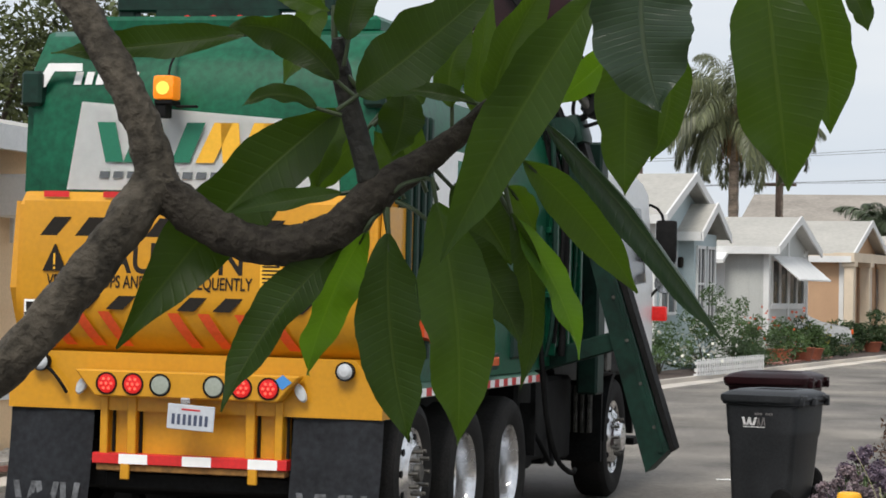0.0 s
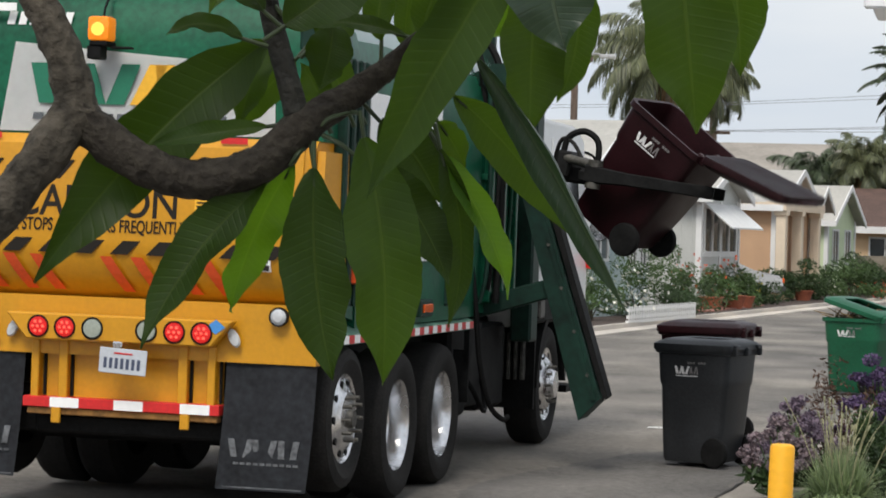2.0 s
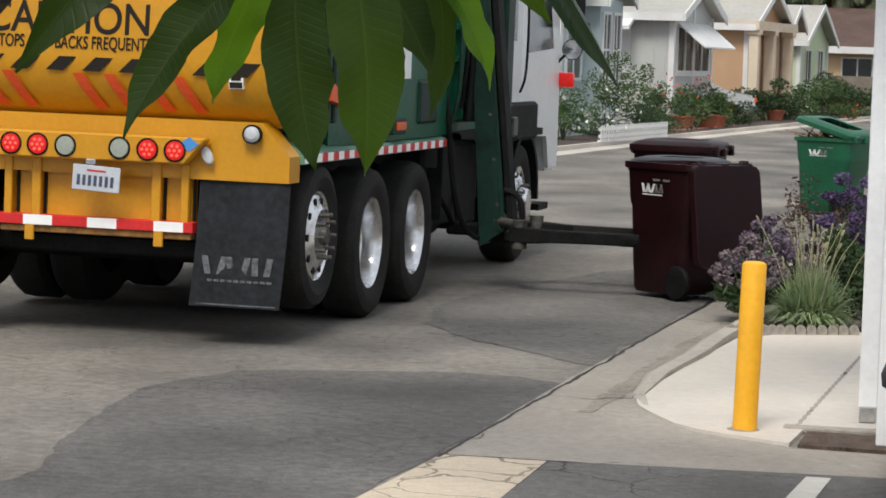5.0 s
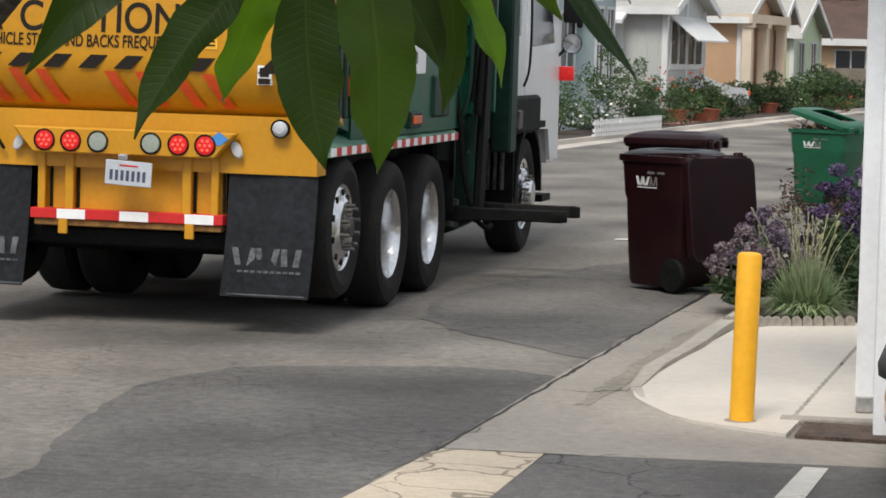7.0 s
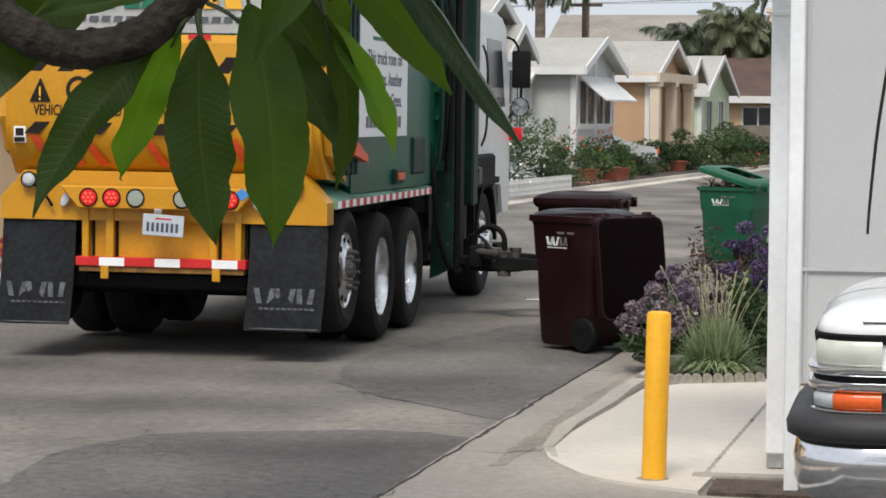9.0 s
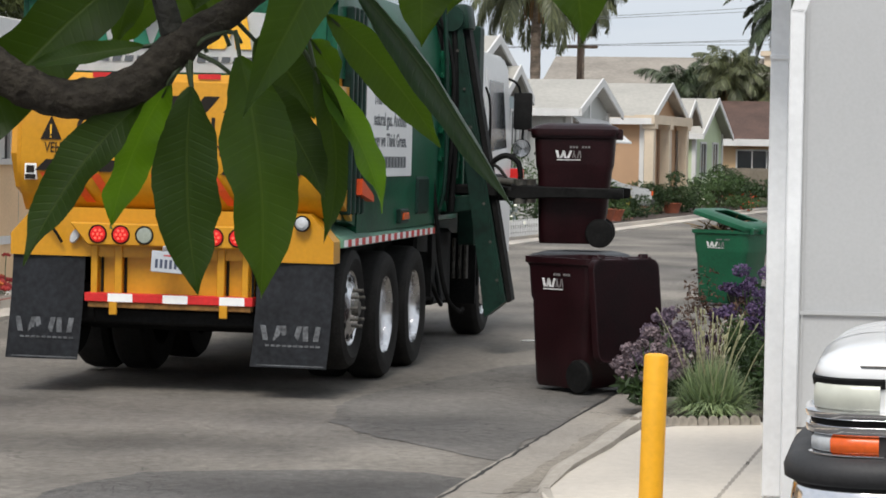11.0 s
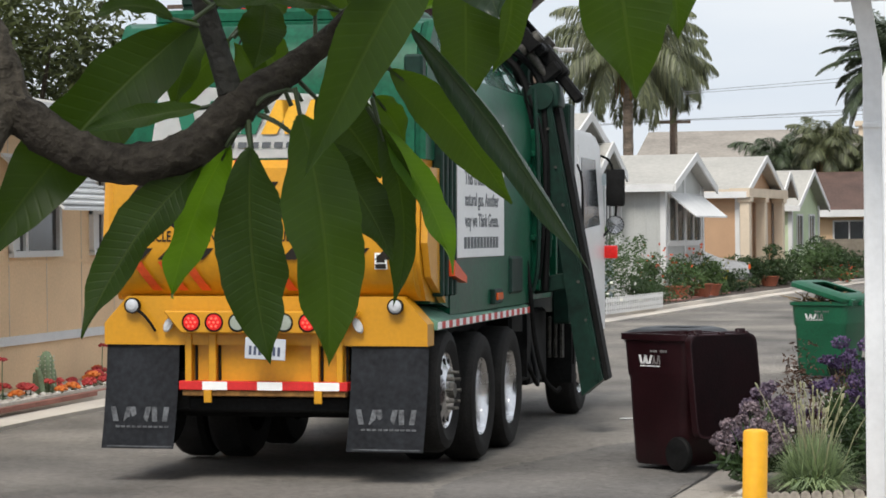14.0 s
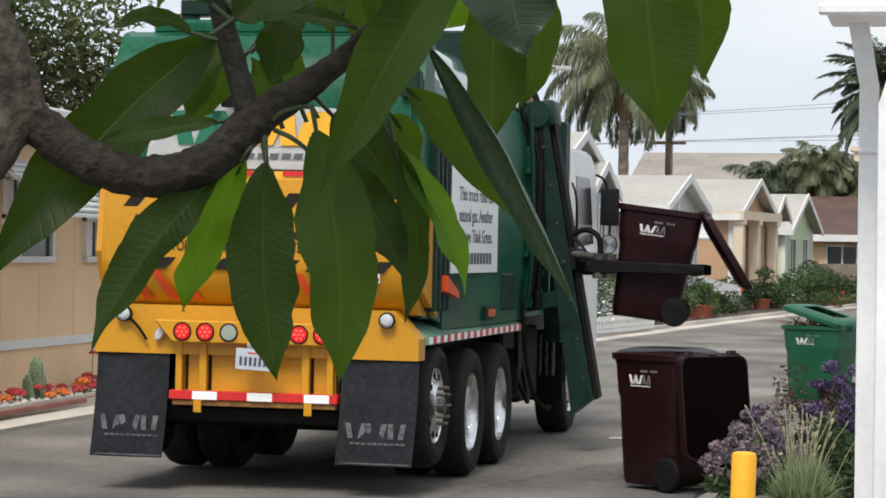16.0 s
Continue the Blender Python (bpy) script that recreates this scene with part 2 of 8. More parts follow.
RUBBER = mat("tyre_rubber", (0.019, 0.018, 0.017), 0.8, vary=0.25, grain=60, large=6, bump=0.25, spec=0.2)
FLAP = mat("black_rubber_flap", (0.034, 0.037, 0.043), 0.7, vary=0.4, grain=25, large=3.5, bump=0.08, spec=0.3, tint=(0.02, 0.021, 0.024))
SCUFF = mat("scuffed_grey_print", (0.1, 0.105, 0.112), 0.7, vary=0.5, grain=40, large=14, bump=0.1, tint=(0.034, 0.036, 0.04))
PLATE_WHITE = mat("number_plate_white", (0.5, 0.53, 0.57), 0.4, vary=0.06, grain=40, large=12, bump=0.05)
PLATE_INK = mat("number_plate_ink", (0.06, 0.075, 0.13), 0.5, vary=0.1, bump=0.0)
ALU = mat("polished_aluminium", (0.72, 0.72, 0.73), 0.22, 1.0, vary=0.08, grain=30, large=5, bump=0.05)
ALU_DULL = mat("dull_aluminium", (0.55, 0.54, 0.53), 0.4, 0.9, vary=0.15, grain=25, large=7, bump=0.1)
CHROME = mat("chrome", (0.8, 0.8, 0.82), 0.08, 1.0, vary=0.03, bump=0.0)
LAMP_RED = mat("lit_red_lamp", (0.5, 0.01, 0.01), 0.25, vary=0.15, bump=0.1, emit=(1.0, 0.03, 0.02), power=0.22)
LAMP_RED_DOT = mat("lit_red_diodes", (0.9, 0.1, 0.06), 0.25, vary=0.1, bump=0.0, emit=(1.0, 0.12, 0.08), power=0.8)
LAMP_GREY = mat("unlit_clear_lamp", (0.3, 0.33, 0.28), 0.2, vary=0.1, bump=0.1)
LAMP_CLEAR = mat("clear_lamp_lens", (0.5, 0.52, 0.54), 0.12, vary=0.1, bump=0.2)
LAMP_AMBER = mat("lit_amber_lamp", (0.9, 0.22, 0.01), 0.25, vary=0.1, bump=0.0, emit=(1.0, 0.3, 0.01), power=0.35)
LAMP_AMBER_HOT = mat("amber_lamp_core", (1.0, 0.6, 0.1), 0.3, vary=0.05, bump=0.0, emit=(1.0, 0.42, 0.04), power=1.0)
LAMP_ORANGE = mat("orange_lamp_lens", (0.75, 0.12, 0.02), 0.2, vary=0.1, bump=0.1)
GLASS_DARK = mat("dark_window_glass", (0.025, 0.03, 0.033), 0.07, vary=0.2, bump=0.0, spec=0.6)
BIN_RED = mat("burgundy_bin_plastic", (0.0165, 0.0032, 0.0048), 0.42, vary=0.25, grain=55, large=3, bump=0.12, spec=0.24)
BIN_GREY = mat("charcoal_bin_plastic", (0.026, 0.028, 0.031), 0.42, vary=0.2, grain=55, large=3, bump=0.12, spec=0.35)
BIN_GREEN = mat("green_bin_plastic", (0.006, 0.09, 0.042), 0.4, vary=0.15, grain=55, large=3, bump=0.12)
BIN_PRINT = mat("white_bin_print", (0.68, 0.68, 0.68), 0.6, vary=0.15, grain=40, large=20, bump=0.0)
BIN_PRINT_FAINT = mat("faint_bin_print", (0.2, 0.19, 0.19), 0.6, vary=0.3, bump=0.0)
BARK = mat("grey_brown_bark", (0.062, 0.053, 0.041), 0.9, vary=0.55, grain=75, large=20, bump=1.0, spec=0.25, tint=(0.016, 0.0145, 0.011))
BARK_DARK = mat("dark_brown_bark", (0.036, 0.031, 0.024), 0.9, vary=0.5, grain=90, large=22, bump=1.0, spec=0.25, tint=(0.014, 0.011, 0.009))
BARK_YOUNG = mat("green_grey_bark", (0.019, 0.018, 0.013), 0.75, vary=0.35, grain=90, large=25, bump=0.6)
LEAF_DARK = leaf_mat("dark_leaf", (0.015, 0.031, 0.005), (0.1, 0.19, 0.008), 0.46, 0.23, 0.24)
LEAF_MID = leaf_mat("mid_leaf", (0.0195, 0.041, 0.0065), (0.165, 0.3, 0.014), 0.43, 0.31, 0.25)
LEAF_BRIGHT = leaf_mat("young_leaf", (0.045, 0.115, 0.01), (0.24, 0.46, 0.015), 0.42, 0.4)
# glossy leaf: base colour greyed and lightened to hold part of the sky sheen
LEAF_GLOSS = leaf_mat("glossy_leaf", (0.028, 0.047, 0.028), (0.07, 0.16, 0.02), 0.34, 0.14, 0.45)
PETIOLE = mat("leaf_stalk", (0.035, 0.055, 0.018), 0.5, vary=0.2, bump=0.1)


# ---- mesh helpers ----
def part(name, bm, material, parent=None, label="", smooth=30.0, m=None):
    """Links a bmesh as one mesh object under a thing or a part."""
    me = bpy.data.meshes.new(name)
    bmesh.ops.recalc_face_normals(bm, faces=bm.faces)
    bm.to_mesh(me)
    bm.free()
    for mt in material if isinstance(material, (list, tuple)) else [material]:
        me.materials.append(mt)
    if smooth:
        for poly in me.polygons:
            poly.use_smooth = True
        me.set_sharp_from_angle(angle=radians(smooth))
    ob = new(name, me)
    if parent is not None:
        ob.parent = parent
    if m is not None:
        ob.matrix_basis = m
    if label:
        ob["label"] = label
    return ob


def again(ob, m, parent=None):
    """The same mesh once more, as an object of its own."""
    o = new(ob.name.split(".")[0], ob.data)
    o.parent = ob.parent if parent is None else parent
    o.matrix_basis = m
    if "label" in ob:
        o["label"] = ob["label"]
    return o


def thing(name, label, category, group="", m=None):
    ob = new(name)
    ob.empty_display_size = 0.1
    if m is not None:
        ob.matrix_basis = m
    return tagged(ob, label, category, group)


def struct(ob, label, category):
    return tagged(ob, label, category, kind="structure")


def B(*boxes, bevel=0.0, seg=1):
    """A bmesh of boxes (x0, y0, z0, x1, y1, z1)."""
    bm = bmesh.new()
    add_boxes(bm, *boxes, bevel=bevel, seg=seg)
    return bm


def add_boxes(bm, *boxes, bevel=0.0, seg=1, mi=0, m=None):
    for x0, y0, z0, x1, y1, z1 in boxes:
        t = Matrix.Translation(((x0 + x1) / 2, (y0 + y1) / 2, (z0 + z1) / 2)) @ Matrix.Diagonal((abs(x1 - x0), abs(y1 - y0), abs(z1 - z0), 1))
        r = bmesh.ops.create_cube(bm, size=1, matrix=(m @ t) if m is not None else t)
        faces = {f for v in r["verts"] for f in v.link_faces}
        if bevel:
            es = list({e for v in r["verts"] for e in v.link_edges})
            o = bmesh.ops.bevel(bm, geom=es, offset=bevel, segments=seg, affect="EDGES", profile=0.6)
            faces |= set(o["faces"])
        if mi:
            for f in faces:
                if f.is_valid:
                    f.material_index = mi
    return bm


def add_cyl(bm, p, q, r0, r1=None, seg=16, mi=0):
    p, q = Vector(p), Vector(q)
    d = q - p
    m = Matrix.Translation((p + q) / 2) @ d.to_track_quat("Z", "Y").to_matrix().to_4x4()
    o = bmesh.ops.create_cone(bm, cap_ends=True, segments=seg, radius1=r0, radius2=r0 if r1 is None else r1, depth=d.length, matrix=m)
    if mi:
        for f in {f for v in o["verts"] for f in v.link_faces}:
            f.material_index = mi
    return bm


def prism(bm, pts, a, b, axis="x", mi=0):
    """Extrudes a polygon from a to b along an axis; the points lie in the other two axes, in order."""
    def at(u, v, w):
        return {"x": (w, u, v), "y": (u, w, v), "z": (u, v, w)}[axis]
    f0 = [bm.verts.new(at(u, v, a)) for u, v in pts]
    f1 = [bm.verts.new(at(u, v, b)) for u, v in pts]
    fs = [bm.faces.new(f0), bm.faces.new(f1[::-1])]
    k = len(pts)
    for i in range(k):
        fs.append(bm.faces.new((f0[i], f1[i], f1[(i + 1) % k], f0[(i + 1) % k])))
    for f in fs:
        f.material_index = mi
    return bm


def lathe(bm, prof, seg=32, axis="x", mi=0, closed=False):
    """Spins a profile of (distance along the axis, radius)."""
    rings = []
    for s in range(seg):
        a = 2 * math.pi * s / seg
        c, d = math.cos(a), math.sin(a)
        rings.append([bm.verts.new({"x": (h, r * c, r * d), "z": (r * c, r * d, h), "y": (r * c, h, r * d)}[axis]) for h, r in prof])
    n = len(prof)
    for s in range(seg):
        r0, r1 = rings[s], rings[(s + 1) % seg]
        for i in range(n if closed else n - 1):
            j = (i + 1) % n
            f = bm.faces.new((r0[i], r0[j], r1[j], r1[i]))
            f.material_index = mi
    return bm


def sweep(bm, pts, seg=10, knob=0.0, mi=0):
    """A tapered tube through (x, y, z, radius), smoothed."""
    P = [Vector(p[:3]) for p in pts]
    R = [p[3] for p in pts]
    fine, rad = [], []
    for i in range(len(P) - 1):
        p0, p1, p2, p3 = P[max(i - 1, 0)], P[i], P[i + 1], P[min(i + 2, len(P) - 1)]
        steps = 12 if knob else 4
        for k in range(steps):
            t = k / steps
            fine.append(0.5 * (2 * p1 + (p2 - p0) * t + (2 * p0 - 5 * p1 + 4 * p2 - p3) * t * t + (3 * p1 - p0 - 3 * p2 + p3) * t ** 3))
            rad.append(R[i] * (1 - t) + R[i + 1] * t)
    fine.append(P[-1])
    rad.append(R[-1])
    up = Vector((0.13, 0.98, 0.11))
    rings = []
    for i, p in enumerate(fine):
        d = (fine[min(i + 1, len(fine) - 1)] - fine[max(i - 1, 0)]).normalized()
        s = d.cross(up).normalized()
        u = s.cross(d)
        ring = []
        for k in range(seg):
            a = 2 * math.pi * k / seg
            w = rad[i] * (1 + knob * (noise.noise(p * 40 + Vector((math.cos(a), math.sin(a), 0)) * 1.3) + 0.7 * noise.noise(p * 110 + Vector((math.cos(a), math.sin(a), 0)) * 2.4) + 0.55 * max(0.0, math.sin(i * 0.75 + 1.5 * noise.noise(p * 30))) ** 3))
            ring.append(bm.verts.new(p + s * (w * math.cos(a)) + u * (w * math.sin(a))))
        rings.append(ring)
    for i in range(len(rings) - 1):
        for k in range(seg):
            f = bm.faces.new((rings[i][k], rings[i][(k + 1) % seg], rings[i + 1][(k + 1) % seg], rings[i + 1][k]))
            f.material_index = mi
    for ring in (rings[0], rings[-1]):
        bm.faces.new(ring).material_index = mi
    return bm


def flat(pts, z, thick=0.0):
    """A sheet, or slab, over a polygon on the ground."""
    bm = bmesh.new()
    if thick:
        return prism(bm, pts, z - thick, z, "z")
    bm.faces.new([bm.verts.new((x, y, z)) for x, y in pts])
    return bm


def words(name, body, size, material, parent, m, width=None):
    cu = bpy.data.curves.new(name, "FONT")
    cu.body, cu.size, cu.align_x, cu.extrude, cu.offset = body, size, "CENTER", 0.0012, size * 0.012
    tmp = bpy.data.objects.new(name, cu)
    scene.collection.objects.link(tmp)
    me = bpy.data.meshes.new_from_object(tmp.evaluated_get(bpy.context.evaluated_depsgraph_get()))
    bpy.data.objects.remove(tmp)
    if width:
        xs = [v.co.x for v in me.vertices]
        k = width / (max(xs) - min(xs))
        for v in me.vertices:
            v.co.x *= k
    me.materials.clear()
    me.materials.append(material)
    ob = new(name, me)
    ob.parent, ob.matrix_basis = parent, m
    return ob


# ---- ground ----
def kerb_x(y):
    """The far kerb of the street, which bends to the right."""
    return -8.75 + 0.0 * y if y < 25 else -8.75 + 0.075 * (y - 25) + 0.00035 * (y - 25) ** 2


ground = struct(part("ground", flat([(-900, -300), (900, -300), (900, 2500), (-900, 2500)], -0.012), ASPHALT, smooth=0), "worn grey asphalt street with patches and cracks", "asphalt")
def ragged(pts, step=0.12, amp=0.05, seed=1):
    """A polygon whose edges wander, as worn asphalt does."""
    out = []
    for k, (a, b) in enumerate(zip(pts, pts[1:] + pts[:1])):
        a, b = Vector(a), Vector(b)
        n = max(1, int((b - a).length / step))
        nrm = Vector((-(b - a).y, (b - a).x)).normalized()
        for i in range(n):
            p = a.lerp(b, i / n)
            w = noise.noise(Vector((p.x * 1.3, p.y * 1.3, seed))) + 0.5 * noise.noise(Vector((p.x * 6, p.y * 6, seed)))
            q = p + nrm * w * amp * (1 if i else 0.3)
            out.append((q.x, q.y))
    return out


patch = [(-3.6, 6.0), (-3.71, 10.03), (-3.92, 10.9), (-4.06, 11.85), (-4.1, 12.73), (-3.88, 13.5), (-3.31, 13.75), (-2.66, 13.97), (-2.31, 13.94), (-2.03, 13.7), (-2.1, 12.4), (-2.19, 11.0), (-2.28, 9.7), (-2.4, 8.4), (-2.5, 7.0), (-2.55, 6.0)]
struct(part("road_patch", flat(ragged(patch, 0.07, 0.06), -0.009), ASPHALT_PATCH, smooth=0), "darker resurfaced patch of asphalt in the street", "asphalt")
strip = [(-2.0, 14.6), (-2.3, 15.0), (-2.9, 15.6), (-3.4, 16.4), (-3.55, 17.5), (-3.3, 19.6), (-2.9, 21.0), (-2.3, 22.2), (-1.6, 22.4)] + [(-2.19 + (y - 10.99) * 0.058, y) for y in (20, 18, 16, 15)]
struct(part("road_strip", flat(ragged(strip, 0.1, 0.1), -0.0085), ASPHALT_STRIP, smooth=0), "darker strip of asphalt along the gutter", "asphalt")
seam = bmesh.new()
for k in range(120):
    y0, y1 = 10.9 + k * 0.09, 10.9 + (k + 1) * 0.09
    def sx_(y):
        return -2.16 + (y - 10.99) * 0.058 + 0.02 * noise.noise(Vector((y * 3, 0, 5))) + 0.012 * noise.noise(Vector((y * 14, 0, 7)))
    w = 0.008 + 0.016 * abs(noise.noise(Vector((y0 * 5, 3, 1))))
    seam.faces.new([seam.verts.new(p) for p in ((sx_(y0) - w, y0, -0.0025), (sx_(y0) + w, y0, -0.0025), (sx_(y1) + w, y1, -0.0025), (sx_(y1) - w, y1, -0.0025))])
for k in range(60):
    x0, x1 = -2.2 + k * 0.026, -2.2 + (k + 1) * 0.026
    def sy_(x):
        return 10.99 + 0.012 * noise.noise(Vector((x * 9, 2, 5))) + 0.02 * (x + 1.9)
    w = 0.006 + 0.012 * abs(noise.noise(Vector((x0 * 7, 3, 1))))
    if x1 < -1.5:
        seam.faces.new([seam.verts.new(p) for p in ((x0, sy_(x0) - w, -0.0022), (x1, sy_(x1) - w, -0.0022), (x1, sy_(x1) + w, -0.0022), (x0, sy_(x0) + w, -0.0022))])
struct(part("gutter_seam", seam, mat("dark_seam", (0.03, 0.028, 0.025), 0.95, vary=0.3), smooth=0), "dark crumbling seam between asphalt and gutter", "seam")
gutter = [(-2.16, 10.99), (-2.12, 12.0), (-2.02, 14.0), (-1.86, 16.3), (-1.69, 18.55), (-1.5, 24), (-1.1, 32), (-0.62, 32), (-1.05, 24), (-1.1, 18.6), (-1.2, 16.4), (-1.3, 14.6), (-1.3, 13.2), (-1.25, 12.8), (-1.05, 12.4), (-0.85, 12.15), (-0.64, 11.8), (0.6, 11.75), (2.0, 11.75), (2.0, 11.1), (0.3, 11.12), (-0.5, 11.08), (-1.68, 10.99)]
struct(part("gutter", flat(gutter, -0.004), CONCRETE_DIRTY, smooth=0), "dirty concrete gutter and drive apron along the kerb", "gutter")
tan = [(-2.16, 10.985), (-1.68, 10.985), (-1.72, 9.7), (-1.8, 8.4), (-1.9, 7.0), (-2.5, 7.0), (-2.38, 8.4), (-2.3, 9.4)]
struct(part("concrete_strip", flat(tan, -0.003), CONCRETE_TAN, smooth=0), "cracked tan concrete drainage strip beside the parking bay", "concrete")
lot = [(-1.675, 10.98), (-0.5, 11.07), (0.3, 11.11), (4.0, 11.09), (4.0, 4.0), (-1.95, 4.0), (-1.9, 7.0), (-1.8, 8.4), (-1.72, 9.7)]
struct(part("parking_bay", flat(lot, -0.0035), ASPHALT_LOT, smooth=0), "dark cracked asphalt of a parking bay", "asphalt")
for pts in ([(-0.53, 10.98), (-0.42, 10.98), (-0.56, 9.12), (-0.70, 9.05)], [(-0.70, 9.05), (-0.56, 9.12), (0.9, 8.96), (0.9, 8.88)], [(-1.69, 8.84), (-1.44, 8.93), (-1.42, 8.3), (-1.70, 8.3)]):
    struct(part("parking_line", flat(pts, 0.0005), LINE_WHITE, smooth=0), "worn white painted parking line", "road marking")
slab = [(-0.9, 12.0), (-0.66, 11.86), (-0.62, 12.36), (4.0, 12.3), (4.0, 16.75), (-0.28, 16.75), (-0.6, 17.25), (-0.95, 16.85), (-1.28, 16.35), (-1.38, 15.4), (-1.48, 14.2), (-1.535, 13.5), (-1.54, 13.1), (-1.5, 12.88), (-1.41, 12.65), (-1.255, 12.31), (-1.13, 12.16), (-1.01, 12.07)]
struct(part("pavement", flat(slab, 0.012, 0.06), CONCRETE, smooth=0), "pale concrete drive slab with a rounded corner", "pavement")
bm = bmesh.new()
for i in range(24):
    y0 = 12.36 + i * 0.165
    x0 = -0.665 + (y0 - 12.36) * 0.062
    add_boxes(bm, (x0 - 0.006, y0, 0.008, x0 + 0.006 + 0.0102, y0 + 0.166, 0.0132))
struct(part("slab_groove", bm, CONCRETE_DIRTY, smooth=0), "dark tooled joint across the concrete slab", "joint")
struct(part("mulch_bed", flat([(-0.62, 11.88), (0.25, 11.8), (0.25, 12.28), (-0.6, 12.34)], 0.006, 0.05), MULCH, smooth=0), "strip of brown bark mulch under the carport posts", "mulch")
struct(part("mulch_border", B((-0.72, 12.34, -0.01, 0.3, 12.44, 0.022), bevel=0.006), CONCRETE_DIRTY), "grey concrete border strip", "kerb")
bed = [(-1.4, 16.75), (-0.95, 17.0), (-0.58, 17.4), (-0.3, 16.85), (-0.3, 22.0), (-0.75, 22.0), (-1.05, 20.0), (-1.3, 18.0)]
struct(part("flower_bed", flat(bed, 0.03, 0.05), SOIL, smooth=0), "dark soil of the flower bed by the drive", "soil")
# silt along the flow line, and the low rolled kerb between gutter and slab
flow = [(-1.78, 12.6), (-1.72, 13.4), (-1.7, 14.2), (-1.6, 16.1), (-1.45, 17.7), (-1.32, 20.0), (-1.26, 20.0), (-1.36, 17.7), (-1.5, 16.1), (-1.6, 14.2), (-1.64, 13.4), (-1.7, 12.6)]
struct(part("gutter_silt", flat(ragged(flow, 0.06, 0.05, 4), -0.0015), CONCRETE_SILT, smooth=0), "brown silt along the flow line of the gutter", "dirt")
kerb = []
for x, y, w, h in ((-1.5, 12.9, 0.05, 0.012), (-1.6, 13.3, 0.08, 0.02), (-1.63, 14.2, 0.14, 0.035), (-1.53, 15.3, 0.16, 0.045), (-1.5, 16.07, 0.17, 0.05), (-1.42, 17.0, 0.17, 0.055), (-1.36, 17.7, 0.17, 0.06), (-1.25, 19.0, 0.17, 0.06), (-1.17, 20.0, 0.17, 0.06), (-1.0, 24.0, 0.17, 0.06), (-0.6, 32.0, 0.17, 0.06)):
    kerb.append([(x, y, -0.02), (x + 0.01, y, h * 0.35), (x + 0.35 * w, y, h * 0.9), (x + 0.55 * w, y, h), (x + w, y, h), (x + w, y, -0.02)])
vs = bmesh.new()
ring = [[vs.verts.new(p) for p in r] for r in kerb]
for a, b in zip(ring, ring[1:]):
    for k in range(5):
        vs.faces.new((a[k], a[k + 1], b[k + 1], b[k]))
vs.faces.new(ring[0])
vs.faces.new(ring[-1])
struct(part("rolled_kerb", vs, CONCRETE_KERB, smooth=50), "low rolled concrete kerb between gutter and flower bed", "kerb")
# far side of the street
bm = bmesh.new()
for i in range(40):
    y0, y1 = 8 + i * 2.6, 8 + (i + 1) * 2.6
    a, b = kerb_x(y0), kerb_x(y1)
    prism(bm, [(a, y0), (a - 0.5, y0), (b - 0.5, y1), (b, y1)], -0.05, 0.03, "z")
    prism(bm, [(a - 0.5, y0), (a - 0.62, y0), (b - 0.62, y1), (b - 0.5, y1)], -0.05, 0.12, "z")
struct(part("far_kerb", bm, CONCRETE, smooth=0), "pale concrete kerb and gutter on the far side", "kerb")
bm = bmesh.new()
for i in range(40):
    y0, y1 = 8 + i * 2.6, 8 + (i + 1) * 2.6
    a, b = kerb_x(y0) - 0.62, kerb_x(y1) - 0.62
    prism(bm, [(a, y0), (a - 30, y0), (b - 30, y1), (b, y1)], -0.05, 0.1, "z")
struct(part("yards", bm, SOIL, smooth=0), "planted front yards behind the far kerb", "yard")


